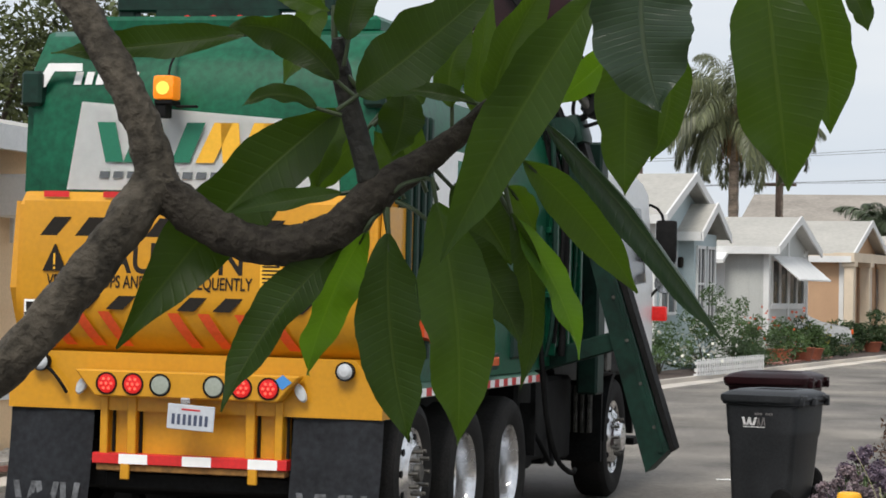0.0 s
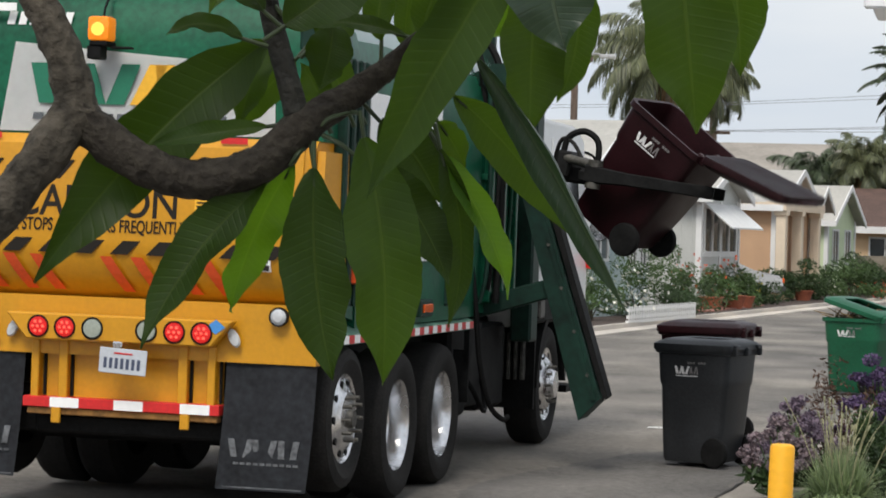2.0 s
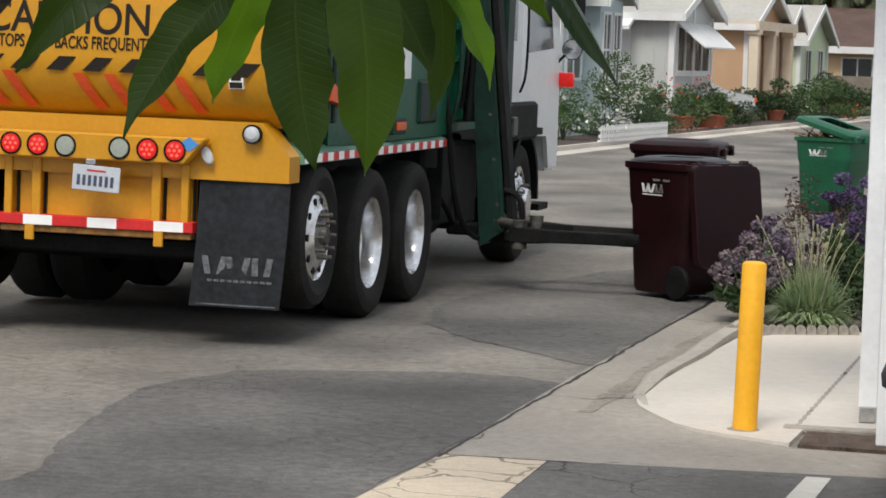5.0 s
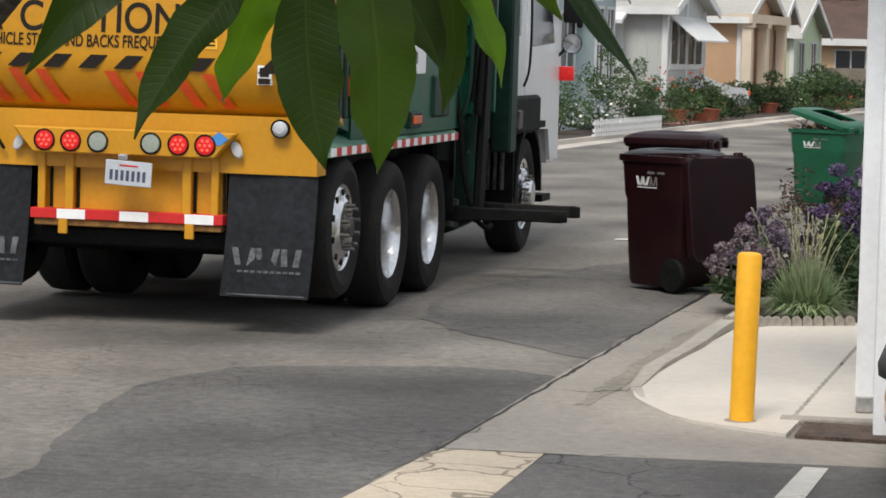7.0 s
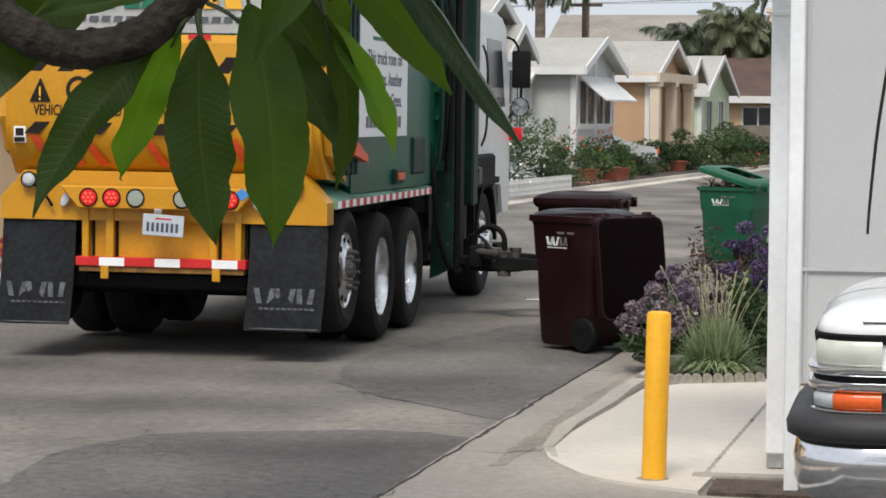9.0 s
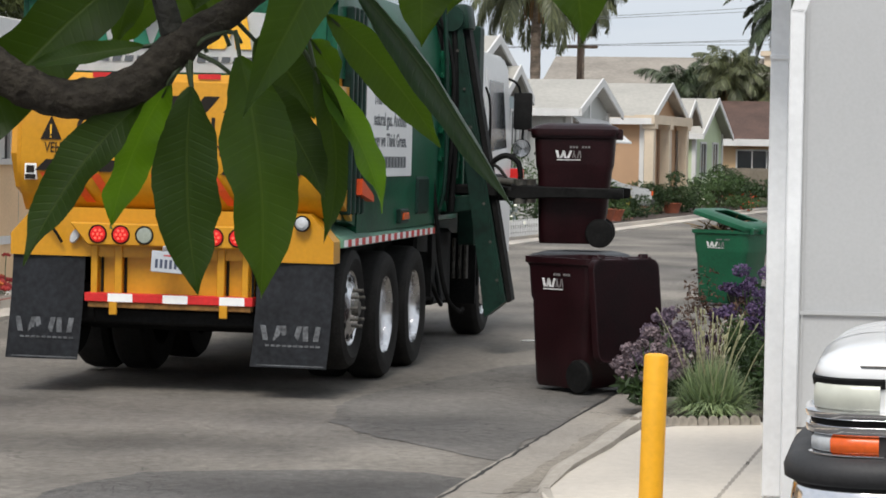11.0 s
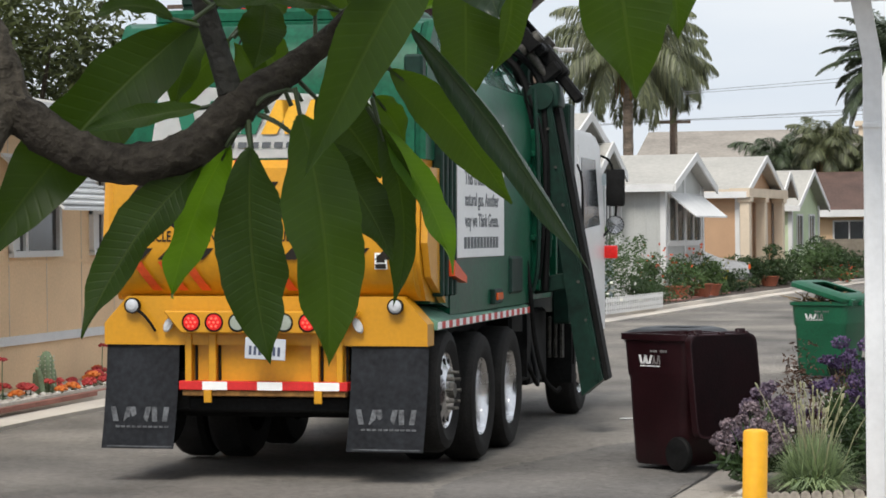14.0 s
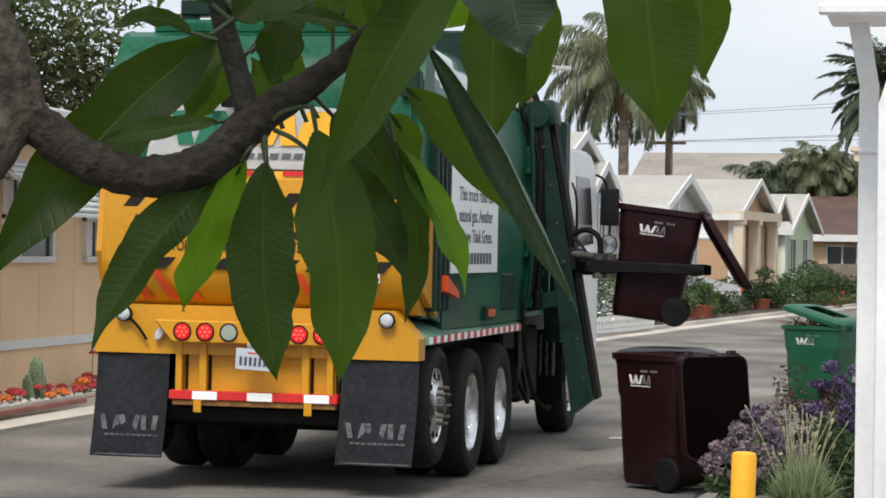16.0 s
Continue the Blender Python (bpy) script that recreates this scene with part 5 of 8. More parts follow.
for i in range(60):
    p = Vector((random.uniform(-0.28, 0.28), random.uniform(-0.26, 0.26), random.uniform(0.9, 1.06)))
    d = Vector((random.uniform(-0.2, 0.2), random.uniform(-0.2, 0.2), random.uniform(0.0, 0.14)))
    add_cyl(bm, p, p + d, 0.012, 0.004, seg=5)
waste = tagged(part("garden_waste", bm, mat("dry_clippings", (0.25, 0.17, 0.08), 0.9, vary=0.3)), "dry pale garden clippings sticking out of the bin", "garden waste", kind="stuff")
waste.matrix_basis = pose(-1.41, 31.3, -0.06, 0, 0, -25)


# ---- foreground branch ----
tree = thing("tree", "broad-leaved tree with a forked brown limb before the street", "tree", m=pose(*(-0.6234, 2.7403, 1.8261, 0.973, -0.906, 13.633)))
part("limb", sweep(bmesh.new(), [(-1.0, 0.6, -1.95, 0.075), (-1.05, 0.55, -1.4, 0.065), (-1.05, 0.42, -0.8, 0.05)] + [(-0.824, 0.25, -0.397, 0.0359), (-0.674, 0.12, -0.254, 0.0310), (-0.511, 0.0, -0.140, 0.0261), (-0.427, -0.02, -0.052, 0.0248), (-0.368, -0.02, 0.023, 0.0248), (-0.332, 0, 0.076, 0.0274)], 24, 0.13), BARK, tree, "rough grey-brown limb")
part("upper_limb", sweep(bmesh.new(), [(-0.329, 0, 0.072, 0.0261), (-0.340, 0, 0.125, 0.0215), (-0.371, 0.01, 0.196, 0.0202), (-0.414, 0.03, 0.268, 0.0196), (-0.446, 0.05, 0.333, 0.0189)] + [(-0.5, 0.1, 0.6, 0.016), (-0.52, 0.2, 0.9, 0.012)], 24, 0.13), BARK, tree)
part("side_limb", sweep(bmesh.new(), [(-0.335, 0, 0.079, 0.0248), (-0.283, 0, 0.037, 0.0235), (-0.237, 0, 0.012, 0.0222), (-0.185, 0, 0.004, 0.0222), (-0.127, 0.0, 0.020, 0.0224), (-0.078, 0.0, 0.064, 0.0215), (-0.029, 0.01, 0.097, 0.0170), (0.017, 0.0, 0.130, 0.0130), (0.056, -0.04, 0.164, 0.0098), (0.095, -0.06, 0.196, 0.0078)], 24, 0.12), BARK_DARK, tree)
part("twig", sweep(bmesh.new(), [(-0.084, 0, 0.080, 0.0150), (-0.094, 0, 0.118, 0.0130), (-0.106, 0, 0.160, 0.0130), (-0.117, -0.01, 0.206, 0.0117), (-0.120, -0.02, 0.242, 0.0065)], 12, 0.05), BARK_YOUNG, tree)
petioles = bmesh.new()


def leaf_mesh(bm, base, mid, tip, W, depth, roll, fold, wav, curl, seed):
    """A long pointed leaf whose midrib bends from base through mid to tip, in the plane of the branch; depth: how far the tip lies behind the base."""
    nu, nv = 30, 10
    uvl = bm.loops.layers.uv.new("UVMap")
    rnd = random.Random(seed)
    ph, ph2 = rnd.uniform(0, 6), rnd.uniform(0, 6)
    b, t = Vector((base[0], 0, base[1])), Vector((tip[0], depth, tip[1]))
    m = 2 * Vector((mid[0], depth * 0.3, mid[1])) - (b + t) / 2
    sag = rnd.uniform(-0.06, 0.06) * (t - b).length
    rows = []
    for i in range(nu + 1):
        u = i / nu
        p = b * (1 - u) ** 2 + m * 2 * u * (1 - u) + t * u * u - b
        p.y += sag * math.sin(math.pi * u)
        d = ((m - b) * (1 - u) + (t - m) * u).normalized()
        s = Vector((-d.z, 0, d.x)).normalized()
        n = d.cross(s)
        w = W * 0.475 * math.sin(math.pi * min(1.0, 0.012 + 0.985 * u ** 0.9)) ** 0.74
        if u > 0.78:
            w *= 1 - 0.5 * ((u - 0.78) / 0.22) ** 1.3
        twist = radians(roll) * (0.6 + 0.8 * u)
        row = []
        for k in range(nv + 1):
            v = 2 * k / nv - 1
            edge = 1 + 0.035 * math.sin(u * 21 + ph + (2.0 if v > 0 else 0)) + 0.11 * noise.noise(Vector((u * 8, ph + (4 if v > 0 else 0), seed))) + 0.05 * noise.noise(Vector((u * 22, ph + (9 if v > 0 else 2), seed)))
            a = twist + (radians(fold) if v > 0 else -radians(fold))
            ww = w * edge
            x = ww * math.sin(curl * v) / curl
            y = ww * (1 - math.cos(curl * v)) / curl
            y += 1.7 * wav * W * abs(v) ** 1.6 * (math.sin(u * 15 + ph2 + (0 if v < 0 else 1.9)) + 0.6 * noise.noise(Vector((u * 9, v * 2, seed + 0.5))))
            y -= 0.0012 * math.cos(u * 22 * 2 * math.pi - 13 * abs(v)) * min(1, 4 * abs(v)) * (1 - v * v) * (w / W) * 2 * 0.5
            lat = s * math.cos(a) + n * math.sin(a)
            nrm = n * math.cos(a) - s * math.sin(a)
            row.append((bm.verts.new(p + lat * x + nrm * y), u, v))
        rows.append(row)
    for i in range(nu):
        for k in range(nv):
            q = (rows[i][k], rows[i + 1][k], rows[i + 1][k + 1], rows[i][k + 1])
            f = bm.faces.new([p[0] for p in q])
            for lp, p in zip(f.loops, q):
                lp[uvl].uv = (p[1], p[2])
    return bm


leaf_count = 0


def add_leaf(base, mid, tip, width, depth, dip, roll, fold, wav, material, curl=0.25, stalk=0.03, parent=None):
    """A leaf at its place in the plane of the branch; depth: metres away from the viewer."""
    global leaf_count
    leaf_count += 1
    bm = leaf_mesh(bmesh.new(), base, mid, tip, width, dip, roll, fold, wav, curl, leaf_count)
    ob = part("leaf", bm, material, parent or tree, "", 0, Matrix.Translation((base[0], depth, base[1])))
    for poly in ob.data.polygons:
        poly.use_smooth = True
    d = Vector((mid[0] - base[0], 0, mid[1] - base[1])).normalized()
    b = Vector((base[0], depth, base[1]))
    back = b - d * stalk
    sweep(spray_stalks if parent else petioles, [(back.x, back.y + 0.004, back.z, 0.0028), (b.x, b.y + 0.003, b.z - 0.001, 0.0024), (b.x + d.x * 0.02, b.y + 0.003, b.z + d.z * 0.02, 0.0014)], 6)
    return ob


swing_leaves = []
# a side spray whose leaves swing apart from the rest
spray = part("spray", sweep(bmesh.new(), [(.12, .03, .42, .007), (.22, -.05, .375, .006), (.36, -.04, .36, .006), (.43, 0, .345, .005), (.48, .02, .33, .003)], 10, 0.05), BARK_YOUNG, tree, "thin side spray")
spray_stalks = bmesh.new()


def branch_leaves():
    swing_leaves.append(add_leaf((-.061, .017), (-.058, -.101), (-.038, -.217), .085, -.085, .020, 4, 14, .030, LEAF_DARK))
    add_leaf((-.007, .052), (.016, -.082), (.016, -.223), .097, -.060, .020, -10, 14, .040, LEAF_MID)
    add_leaf((.165, .278), (.085, .151), (-.003, -.017), .086, -.130, .030, 8, 18, .030, LEAF_MID)
    add_leaf((.056, .158), (.075, .227), (.127, .315), .063, -.105, .000, 22, 20, .030, LEAF_MID)
    add_leaf((-.088, .023), (-.129, -.053), (-.160, -.147), .063, .030, .020, -14, 20, .100, LEAF_BRIGHT)
    add_leaf((-.116, .003), (-.193, -.079), (-.254, -.187), .068, .000, -.020, 24, 18, .030, LEAF_DARK)
    add_leaf((-.120, .163), (-.253, .046), (-.377, -.115), .100, .050, -.050, -8, 14, .035, LEAF_DARK)
    add_leaf((-.122, .161), (-.138, .118), (-.153, .066), .048, .080, .000, 10, 14, .040, LEAF_MID)
    add_leaf((-.090, .146), (-.124, .109), (-.162, .064), .045, .110, .000, -12, 10, .040, LEAF_MID)
    add_leaf((-.144, .162), (-.188, .176), (-.227, .162), .028, -.030, -.020, 25, 24, .050, LEAF_DARK)
    add_leaf((-.120, .192), (-.177, .244), (-.240, .249), .057, -.040, -.030, -18, 18, .050, LEAF_DARK)
    add_leaf((-.232, .251), (-.340, .239), (-.461, .230), .05, .030, .030, 14, 22, .030, LEAF_DARK)
    add_leaf((-.146, .307), (-.166, .260), (-.192, .197), .045, .130, .000, 10, 10, .040, LEAF_MID)
    add_leaf((-.095, .174), (-.026, .226), (.064, .301), .090, -.080, -.030, -12, 16, .030, LEAF_DARK)
    add_leaf((-.108, .239), (-.100, .285), (-.075, .343), .054, -.030, .000, 15, 16, .030, LEAF_DARK)
    add_leaf((-.045, .183), (-.048, .150), (-.059, .108), .061, .050, .000, 6, 16, .030, LEAF_DARK)
    add_leaf((.038, .169), (-.028, .183), (-.094, .178), .026, .000, .020, 26, 20, .050, LEAF_DARK)
    add_leaf((.207, .239), (.173, .206), (.132, .170), .046, .050, .000, -15, 12, .050, LEAF_BRIGHT)
    add_leaf((.213, .253), (.210, .156), (.208, .061), .085, -.020, .000, -6, 14, .035, LEAF_MID, parent=spray)
    add_leaf((.262, .255), (.262, .170), (.240, .100), .055, .000, .000, 14, 14, .030, LEAF_MID, parent=spray)
    add_leaf((.220, .321), (.218, .235), (.238, .149), .123, -.160, .000, 6, 10, .050, LEAF_GLOSS, parent=spray)
    add_leaf((.363, .333), (.376, .192), (.394, .066), .118, -.060, .020, -4, 14, .040, LEAF_MID, parent=spray)
    add_leaf((.420, .324), (.441, .227), (.447, .133), .076, -.020, .020, 10, 14, .030, LEAF_MID, parent=spray)
    add_leaf((.470, .309), (.484, .283), (.494, .253), .033, .020, .000, 0, 12, .030, LEAF_DARK, parent=spray)
    add_leaf((.093, .101), (.165, .032), (.224, -.051), .059, -.030, .020, 20, 14, .025, LEAF_MID)
    add_leaf((.082, .035), (.131, -.046), (.158, -.128), .042, .000, .000, -24, 20, .060, LEAF_BRIGHT)
    add_leaf((.079, .041), (.104, -.061), (.090, -.163), .044, -.010, .020, 18, 18, .030, LEAF_DARK)
    add_leaf((.005, .024), (.055, -.037), (.090, -.112), .060, -.020, .000, -14, 14, .030, LEAF_DARK)
    add_leaf((.011, .073), (.050, .034), (.080, -.019), .079, .030, .000, 8, 12, .030, LEAF_DARK)
    add_leaf((-.117, .065), (-.188, .054), (-.251, .041), .031, -.000, .010, 24, 16, .030, LEAF_MID)
    add_leaf((.011, .167), (.011, .220), (.041, .280), .044, .060, .000, -10, 12, .040, LEAF_MID)
    add_leaf((.038, .162), (.043, .223), (.059, .310), .040, .090, .000, 10, 12, .040, LEAF_MID)
    add_leaf((-.063, .169), (-.043, .190), (-.009, .237), .054, .100, .000, 0, 12, .040, LEAF_DARK)
    add_leaf((-.030, .096), (-.043, .130), (-.064, .164), .048, .120, .000, 0, 12, .040, LEAF_MID)
    add_leaf((-.056, .088), (-.063, .109), (-.083, .142), .040, .100, .000, 0, 12, .040, LEAF_MID)
    add_leaf((.077, .074), (.094, .050), (.109, .021), .040, .050, .000, 10, 12, .050, LEAF_MID)
    add_leaf((-.201, .312), (-.168, .293), (-.132, .279), .033, .050, .000, 0, 12, .040, LEAF_MID)


branch_leaves()
# the large rolled leaf: a dark glossy tube with its edges turned back
big_leaf = add_leaf((.115, .14), (.219, .026), (.322, -.114), .056, -.09, .02, 30, 4, .02, LEAF_GLOSS, 1.6)
STALKS = (((-.061, .06), (-.046, .074), (-.022, .081), .0026), ((-.022, .081), (-.012, .079), (-.005, .068), .0024), ((-.054, .055), (-.03, .043), (.004, .014), .0026), ((-.066, .044), (-.064, .03), (-.062, .015), .0034), ((-.075, .04), (-.083, .031), (-.09, .02), .0028),
          ((.03, .15), (.045, .165), (.058, .17), .004), ((-.12, .2), (-.112, .25), (-.1, .29), .004), ((-.118, .2), (-.124, .24), (-.125, .28), .004), ((-.118, .18), (-.112, .2), (-.098, .185), .0035), ((.03, .15), (.06, .16), (.115, .14), .0032), ((.04, .15), (.07, .12), (.093, .101), .0035),
          ((-.08, .075), (-.1, .05), (-.116, .014), .003))
for (x0, z0), (xm, zm), (x1, z1), r in STALKS:
    sweep(petioles, [(x0, -0.008, z0, r * 1.15), (xm, -0.015, zm, r), (x1, -0.012, z1, r * 0.8)], 6)
tagged(part("stalk", spray_stalks, PETIOLE, spray, "thin green leaf stalks", 60), kind="stuff")
# leaves scattered out of view above the branch, added to keep sun off it
canopy = bmesh.new()
rnd = random.Random(77)
world_in_tree = tree.matrix_basis.inverted()
for _ in range(420):
    p = Vector((0.2 + rnd.gauss(0, 0.75), 1.3 + rnd.gauss(0, 0.7), 3.35 + rnd.gauss(0, 0.28)))
    if p.z < 2.85:
        continue
    a = Vector((rnd.gauss(0, 1), rnd.gauss(0, 1), rnd.gauss(-0.5, 0.6))).normalized() * 0.14
    b = a.cross(Vector((rnd.gauss(0, 1), rnd.gauss(0, 1), rnd.gauss(0, 1)))).normalized() * 0.05
    canopy.faces.new([canopy.verts.new(world_in_tree @ q) for q in (p - a, p - a * 0.2 + b, p + a * 0.4 + b * 0.8, p + a, p + a * 0.4 - b * 0.8, p - a * 0.2 - b)])
tagged(part("crown", canopy, LEAF_DARK, tree, "unseen leaf mass overhead, added to shade the branch", 0), kind="stuff")
stem = part("hanging_stem", sweep(bmesh.new(), [(0.666, -0.01, -0.235, 0.0016), (0.67, -0.01, -0.195, 0.0018), (0.685, 0, -0.104, 0.002), (0.71, 0, 0.022, 0.0022), (0.741, 0.0, 0.157, 0.0024), (0.72, -0.2, 0.45, 0.003), (0.5, -0.7, 0.95, 0.005), (0.1, -1.2, 1.35, 0.01)], 8), BARK_YOUNG, tree, "thin bare hanging stem")
sweep(petioles, [(-0.46, 0.06, 0.36, 0.012), (-0.2, -0.6, 0.9, 0.014), (0.1, -1.2, 1.35, 0.016)], 8)
tagged(part("petiole", petioles, PETIOLE, tree, "thin green leaf stalks", 60), kind="stuff")


# ---- houses across the street ----
WHITE_TRIM = mat("white_trim", (0.7, 0.7, 0.69), 0.55, vary=0.05, grain=30, large=2, bump=0.05)
GREY_SIDING = mat("pale_grey_siding", (0.5, 0.51, 0.49), 0.7, vary=0.06, grain=25, large=1.2, bump=0.08)
BLUE_SIDING = mat("pale_blue_siding", (0.42, 0.5, 0.52), 0.7, vary=0.06, grain=25, large=1.2, bump=0.08)
TAN_STUCCO = mat("tan_stucco", (0.52, 0.33, 0.2), 0.85, vary=0.07, grain=60, large=1.2, bump=0.25)
CREAM = mat("cream_paint", (0.66, 0.55, 0.42), 0.7, vary=0.05, grain=30, large=2, bump=0.05)
PALE_GREEN = mat("pale_green_siding", (0.55, 0.64, 0.42), 0.7, vary=0.06, grain=25, large=1.5, bump=0.08)
ROOF_WHITE = mat("white_metal_roof", (0.4, 0.385, 0.35), 0.6, vary=0.08, grain=8, large=0.8, bump=0.1)
ROOF_BROWN = mat("brown_shingle_roof", (0.1, 0.06, 0.048), 0.9, vary=0.2, grain=14, large=1.2, bump=0.4)
ROOF_GREY = mat("grey_shingle_roof", (0.29, 0.26, 0.225), 0.9, vary=0.15, grain=5, large=0.5, bump=0.4)
BEIGE_WALL = mat("beige_wall", (0.78, 0.55, 0.33), 0.8, vary=0.06, grain=30, large=1.0, bump=0.1)
BLOCK_WALL = mat("grey_brown_block", (0.22, 0.19, 0.15), 0.9, vary=0.15, grain=10, large=1.5, bump=0.3)
GREY_WALL = mat("grey_garage_paint", (0.46, 0.47, 0.48), 0.6, vary=0.03, grain=40, large=0.8, bump=0.06)
POST_WHITE = mat("white_post_paint", (0.78, 0.79, 0.8), 0.45, vary=0.04, grain=30, large=2.5, bump=0.05)
BOLLARD_YELLOW = mat("yellow_bollard_paint", (0.86, 0.42, 0.015), 0.5, vary=0.05, grain=30, large=3, bump=0.08)
EDGING = mat("scalloped_edging", (0.3, 0.27, 0.23), 0.85, vary=0.2, grain=30, large=6, bump=0.3)
RED_BRICK = mat("red_planter_brick", (0.35, 0.11, 0.06), 0.85, vary=0.2, grain=30, large=4, bump=0.3)
WOOD_POLE = mat("weathered_pole", (0.12, 0.085, 0.065), 0.9, vary=0.3, grain=20, large=3, bump=0.3, streak=(4, 4, 0.3))


def window_on(parent, x0, x1, z0, z1, y, axis="y", bars=1, cross=0, frame_w=0.07):
    """A framed window on a wall that looks towards -y (axis y) or -x (axis x)."""
    def bx(a0, d0, c0, a1, d1, c1):
        return (a0, d0, c0, a1, d1, c1) if axis == "y" else (d0, a0, c0, d1, a1, c1)
    w = part("window", B(bx(x0, y - 0.05, z0 - frame_w, x1, y + 0.02, z0), bx(x0, y - 0.05, z1, x1, y + 0.02, z1 + frame_w), bx(x0 - frame_w, y - 0.05, z0 - frame_w, x0, y + 0.02, z1 + frame_w), bx(x1, y - 0.05, z0 - frame_w, x1 + frame_w, y + 0.02, z1 + frame_w)), WHITE_TRIM, parent, "white window frame")
    part("pane", B(bx(x0, y - 0.012, z0, x1, y - 0.004, z1)), GLASS_DARK, w, "dark glass pane")
    for k in range(bars):
        xm = x0 + (x1 - x0) * (k + 1) / (bars + 1)
        part("mullion", B(bx(xm - 0.03, y - 0.035, z0, xm + 0.03, y - 0.012, z1)), WHITE_TRIM, w)
    for k in range(cross):
        zm = z0 + (z1 - z0) * (k + 1) / (cross + 1)
        part("crossbar", B(bx(x0, y - 0.036, zm - 0.025, x1, y - 0.013, zm + 0.025)), WHITE_TRIM, w)
    return w


def gable_roof(parent, x0, x1, y0, y1, eave, ridge, material, over=0.35, t=0.1, trim=True):
    """A roof whose ridge runs along y, with overhang, thickness and white barge boards."""
    xm = (x0 + x1) / 2
    k = (ridge - eave) / (xm - x0)
    a, b = x0 - over, x1 + over
    za = eave - over * k
    roof = part("roof", prism(bmesh.new(), [(a, za), (xm, ridge), (b, za), (b, za + t), (xm, ridge + t), (a, za + t)], y0 - over, y1 + over, "y"), material, parent, "low gable roof", 0)
    if trim:
        part("barge_board", prism(bmesh.new(), [(a, za - 0.08), (xm, ridge - 0.08), (b, za - 0.08), (b, za + t + 0.03), (xm, ridge + t + 0.03), (a, za + t + 0.03)], y0 - over - 0.05, y0 - over - 0.003, "y"), WHITE_TRIM, roof, "white barge board", 0)
        part("gutter_board", B((a - 0.06, y0 - over, za - 0.08, a - 0.003, y1 + over, za + t + 0.02)), WHITE_TRIM, roof, "white eaves board", 0)
    return roof


def house_shell(name, label, corner, heading, W, L, eave, ridge, wall_mat, roof_mat, batten=None):
    """A mobile home, gable end to the street: x runs along the street, y away from it."""
    h = thing(name, label, "house", "houses along the street", pose(corner[0], corner[1], 0.1, 0, 0, 90 - heading))
    part("wall", prism(bmesh.new(), [(0, 0.0), (W, 0.0), (W, eave), (W / 2, ridge - 0.02), (0, eave)], 0, L, "y"), wall_mat, h, "painted walls", 0)
    gable_roof(h, 0, W, 0, L, eave, ridge, roof_mat)
    if batten:
        for i in range(int(min(L, 9) / batten)):
            part("batten", B((-0.025, 0.2 + i * batten, 0.1, -0.002, 0.26 + i * batten, eave - 0.05)), wall_mat, h)
    part("skirting", B((-0.06, -0.06, 0, W + 0.06, L + 0.05, 0.5)), wall_mat, h)
    part("corner_board", B((-0.05, -0.05, 0.5, 0.16, 0.1, eave)), WHITE_TRIM, h, "white corner board", 0)
    part("corner_board", B((W - 0.14, -0.05, 0.5, W + 0.03, 0.1, eave)), WHITE_TRIM, h, "white corner board", 0)
    return h


# pale blue home with two stacked gables
blue = house_shell("mobile_home", "pale blue mobile home with stacked white gables", (-8.45, 54.5), 6.5, 4.5, 14, 3.45, 4.35, BLUE_SIDING, ROOF_WHITE)
part("porch", B((2.2, -0.35, 0.1, 4.3, 0, 3.1)), BLUE_SIDING, blue, "projecting porch bay", 0)
gable_roof(blue, 2.1, 4.4, -0.4, 0.4, 3.1, 3.7, ROOF_WHITE, 0.2)
window_on(blue, 2.45, 3.05, 1.15, 2.75, -0.35, bars=1, cross=1)
window_on(blue, 3.4, 4.0, 1.15, 2.75, -0.35, bars=1, cross=1)
window_on(blue, 0.6, 1.8, 1.3, 2.6, 0.0, bars=1)
window_on(blue, 1.2, 2.6, 1.4, 2.6, 0.0, axis="x", bars=1)
part("porch_lamp", B((2.0, -0.14, 2.3, 2.12, -0.02, 2.55), bevel=0.03), DECAL_BLACK, blue)
# pale grey home with a slanted window awning
grey = house_shell("mobile_home", "pale grey ribbed mobile home with a white window awning", (-7.32, 67.0), 6.3, 5.0, 13, 3.0, 3.78, GREY_SIDING, ROOF_WHITE, 0.3)
part("window_band", B((0.3, -0.04, 1.35, 4.7, 0.0, 1.45), (0.3, -0.04, 2.7, 4.7, 0.0, 2.8), (2.4, -0.045, 0.5, 2.55, 0.0, 3.3), (4.55, -0.05, 0.5, 4.7, 0, 2.9)), WHITE_TRIM, grey, "white trim boards", 0)
for x0, x1 in ((0.5, 1.35), (1.5, 2.35), (2.65, 3.5), (3.65, 4.5)):
    window_on(grey, x0, x1, 1.5, 2.65, 0.0, bars=0, frame_w=0.05)
part("awning", prism(bmesh.new(), [(-0.06, 2.72), (-0.8, 2.12), (-0.8, 2.16), (-0.06, 2.78)], 0.35, 4.6, "x"), WHITE_TRIM, grey, "white slanted window awning", 0)
window_on(grey, 2.0, 2.9, 1.45, 2.65, -0.03, axis="x", bars=0)
part("shutter", B((-0.1, 1.15, 1.35, -0.03, 1.95, 2.75)), WHITE_TRIM, grey, "white side shutter", 0)
part("side_canopy", prism(bmesh.new(), [(-0.9, 2.55), (0, 2.9), (0, 3.0), (-0.9, 2.65)], 1.0, 3.4, "y"), WHITE_TRIM, grey, "white side canopy", 0)
# tan home with columns
tan_home = house_shell("mobile_home", "tan stucco mobile home with cream columns", (-6.3, 78.9), 8.0, 5.2, 12, 3.0, 4.05, TAN_STUCCO, ROOF_WHITE)
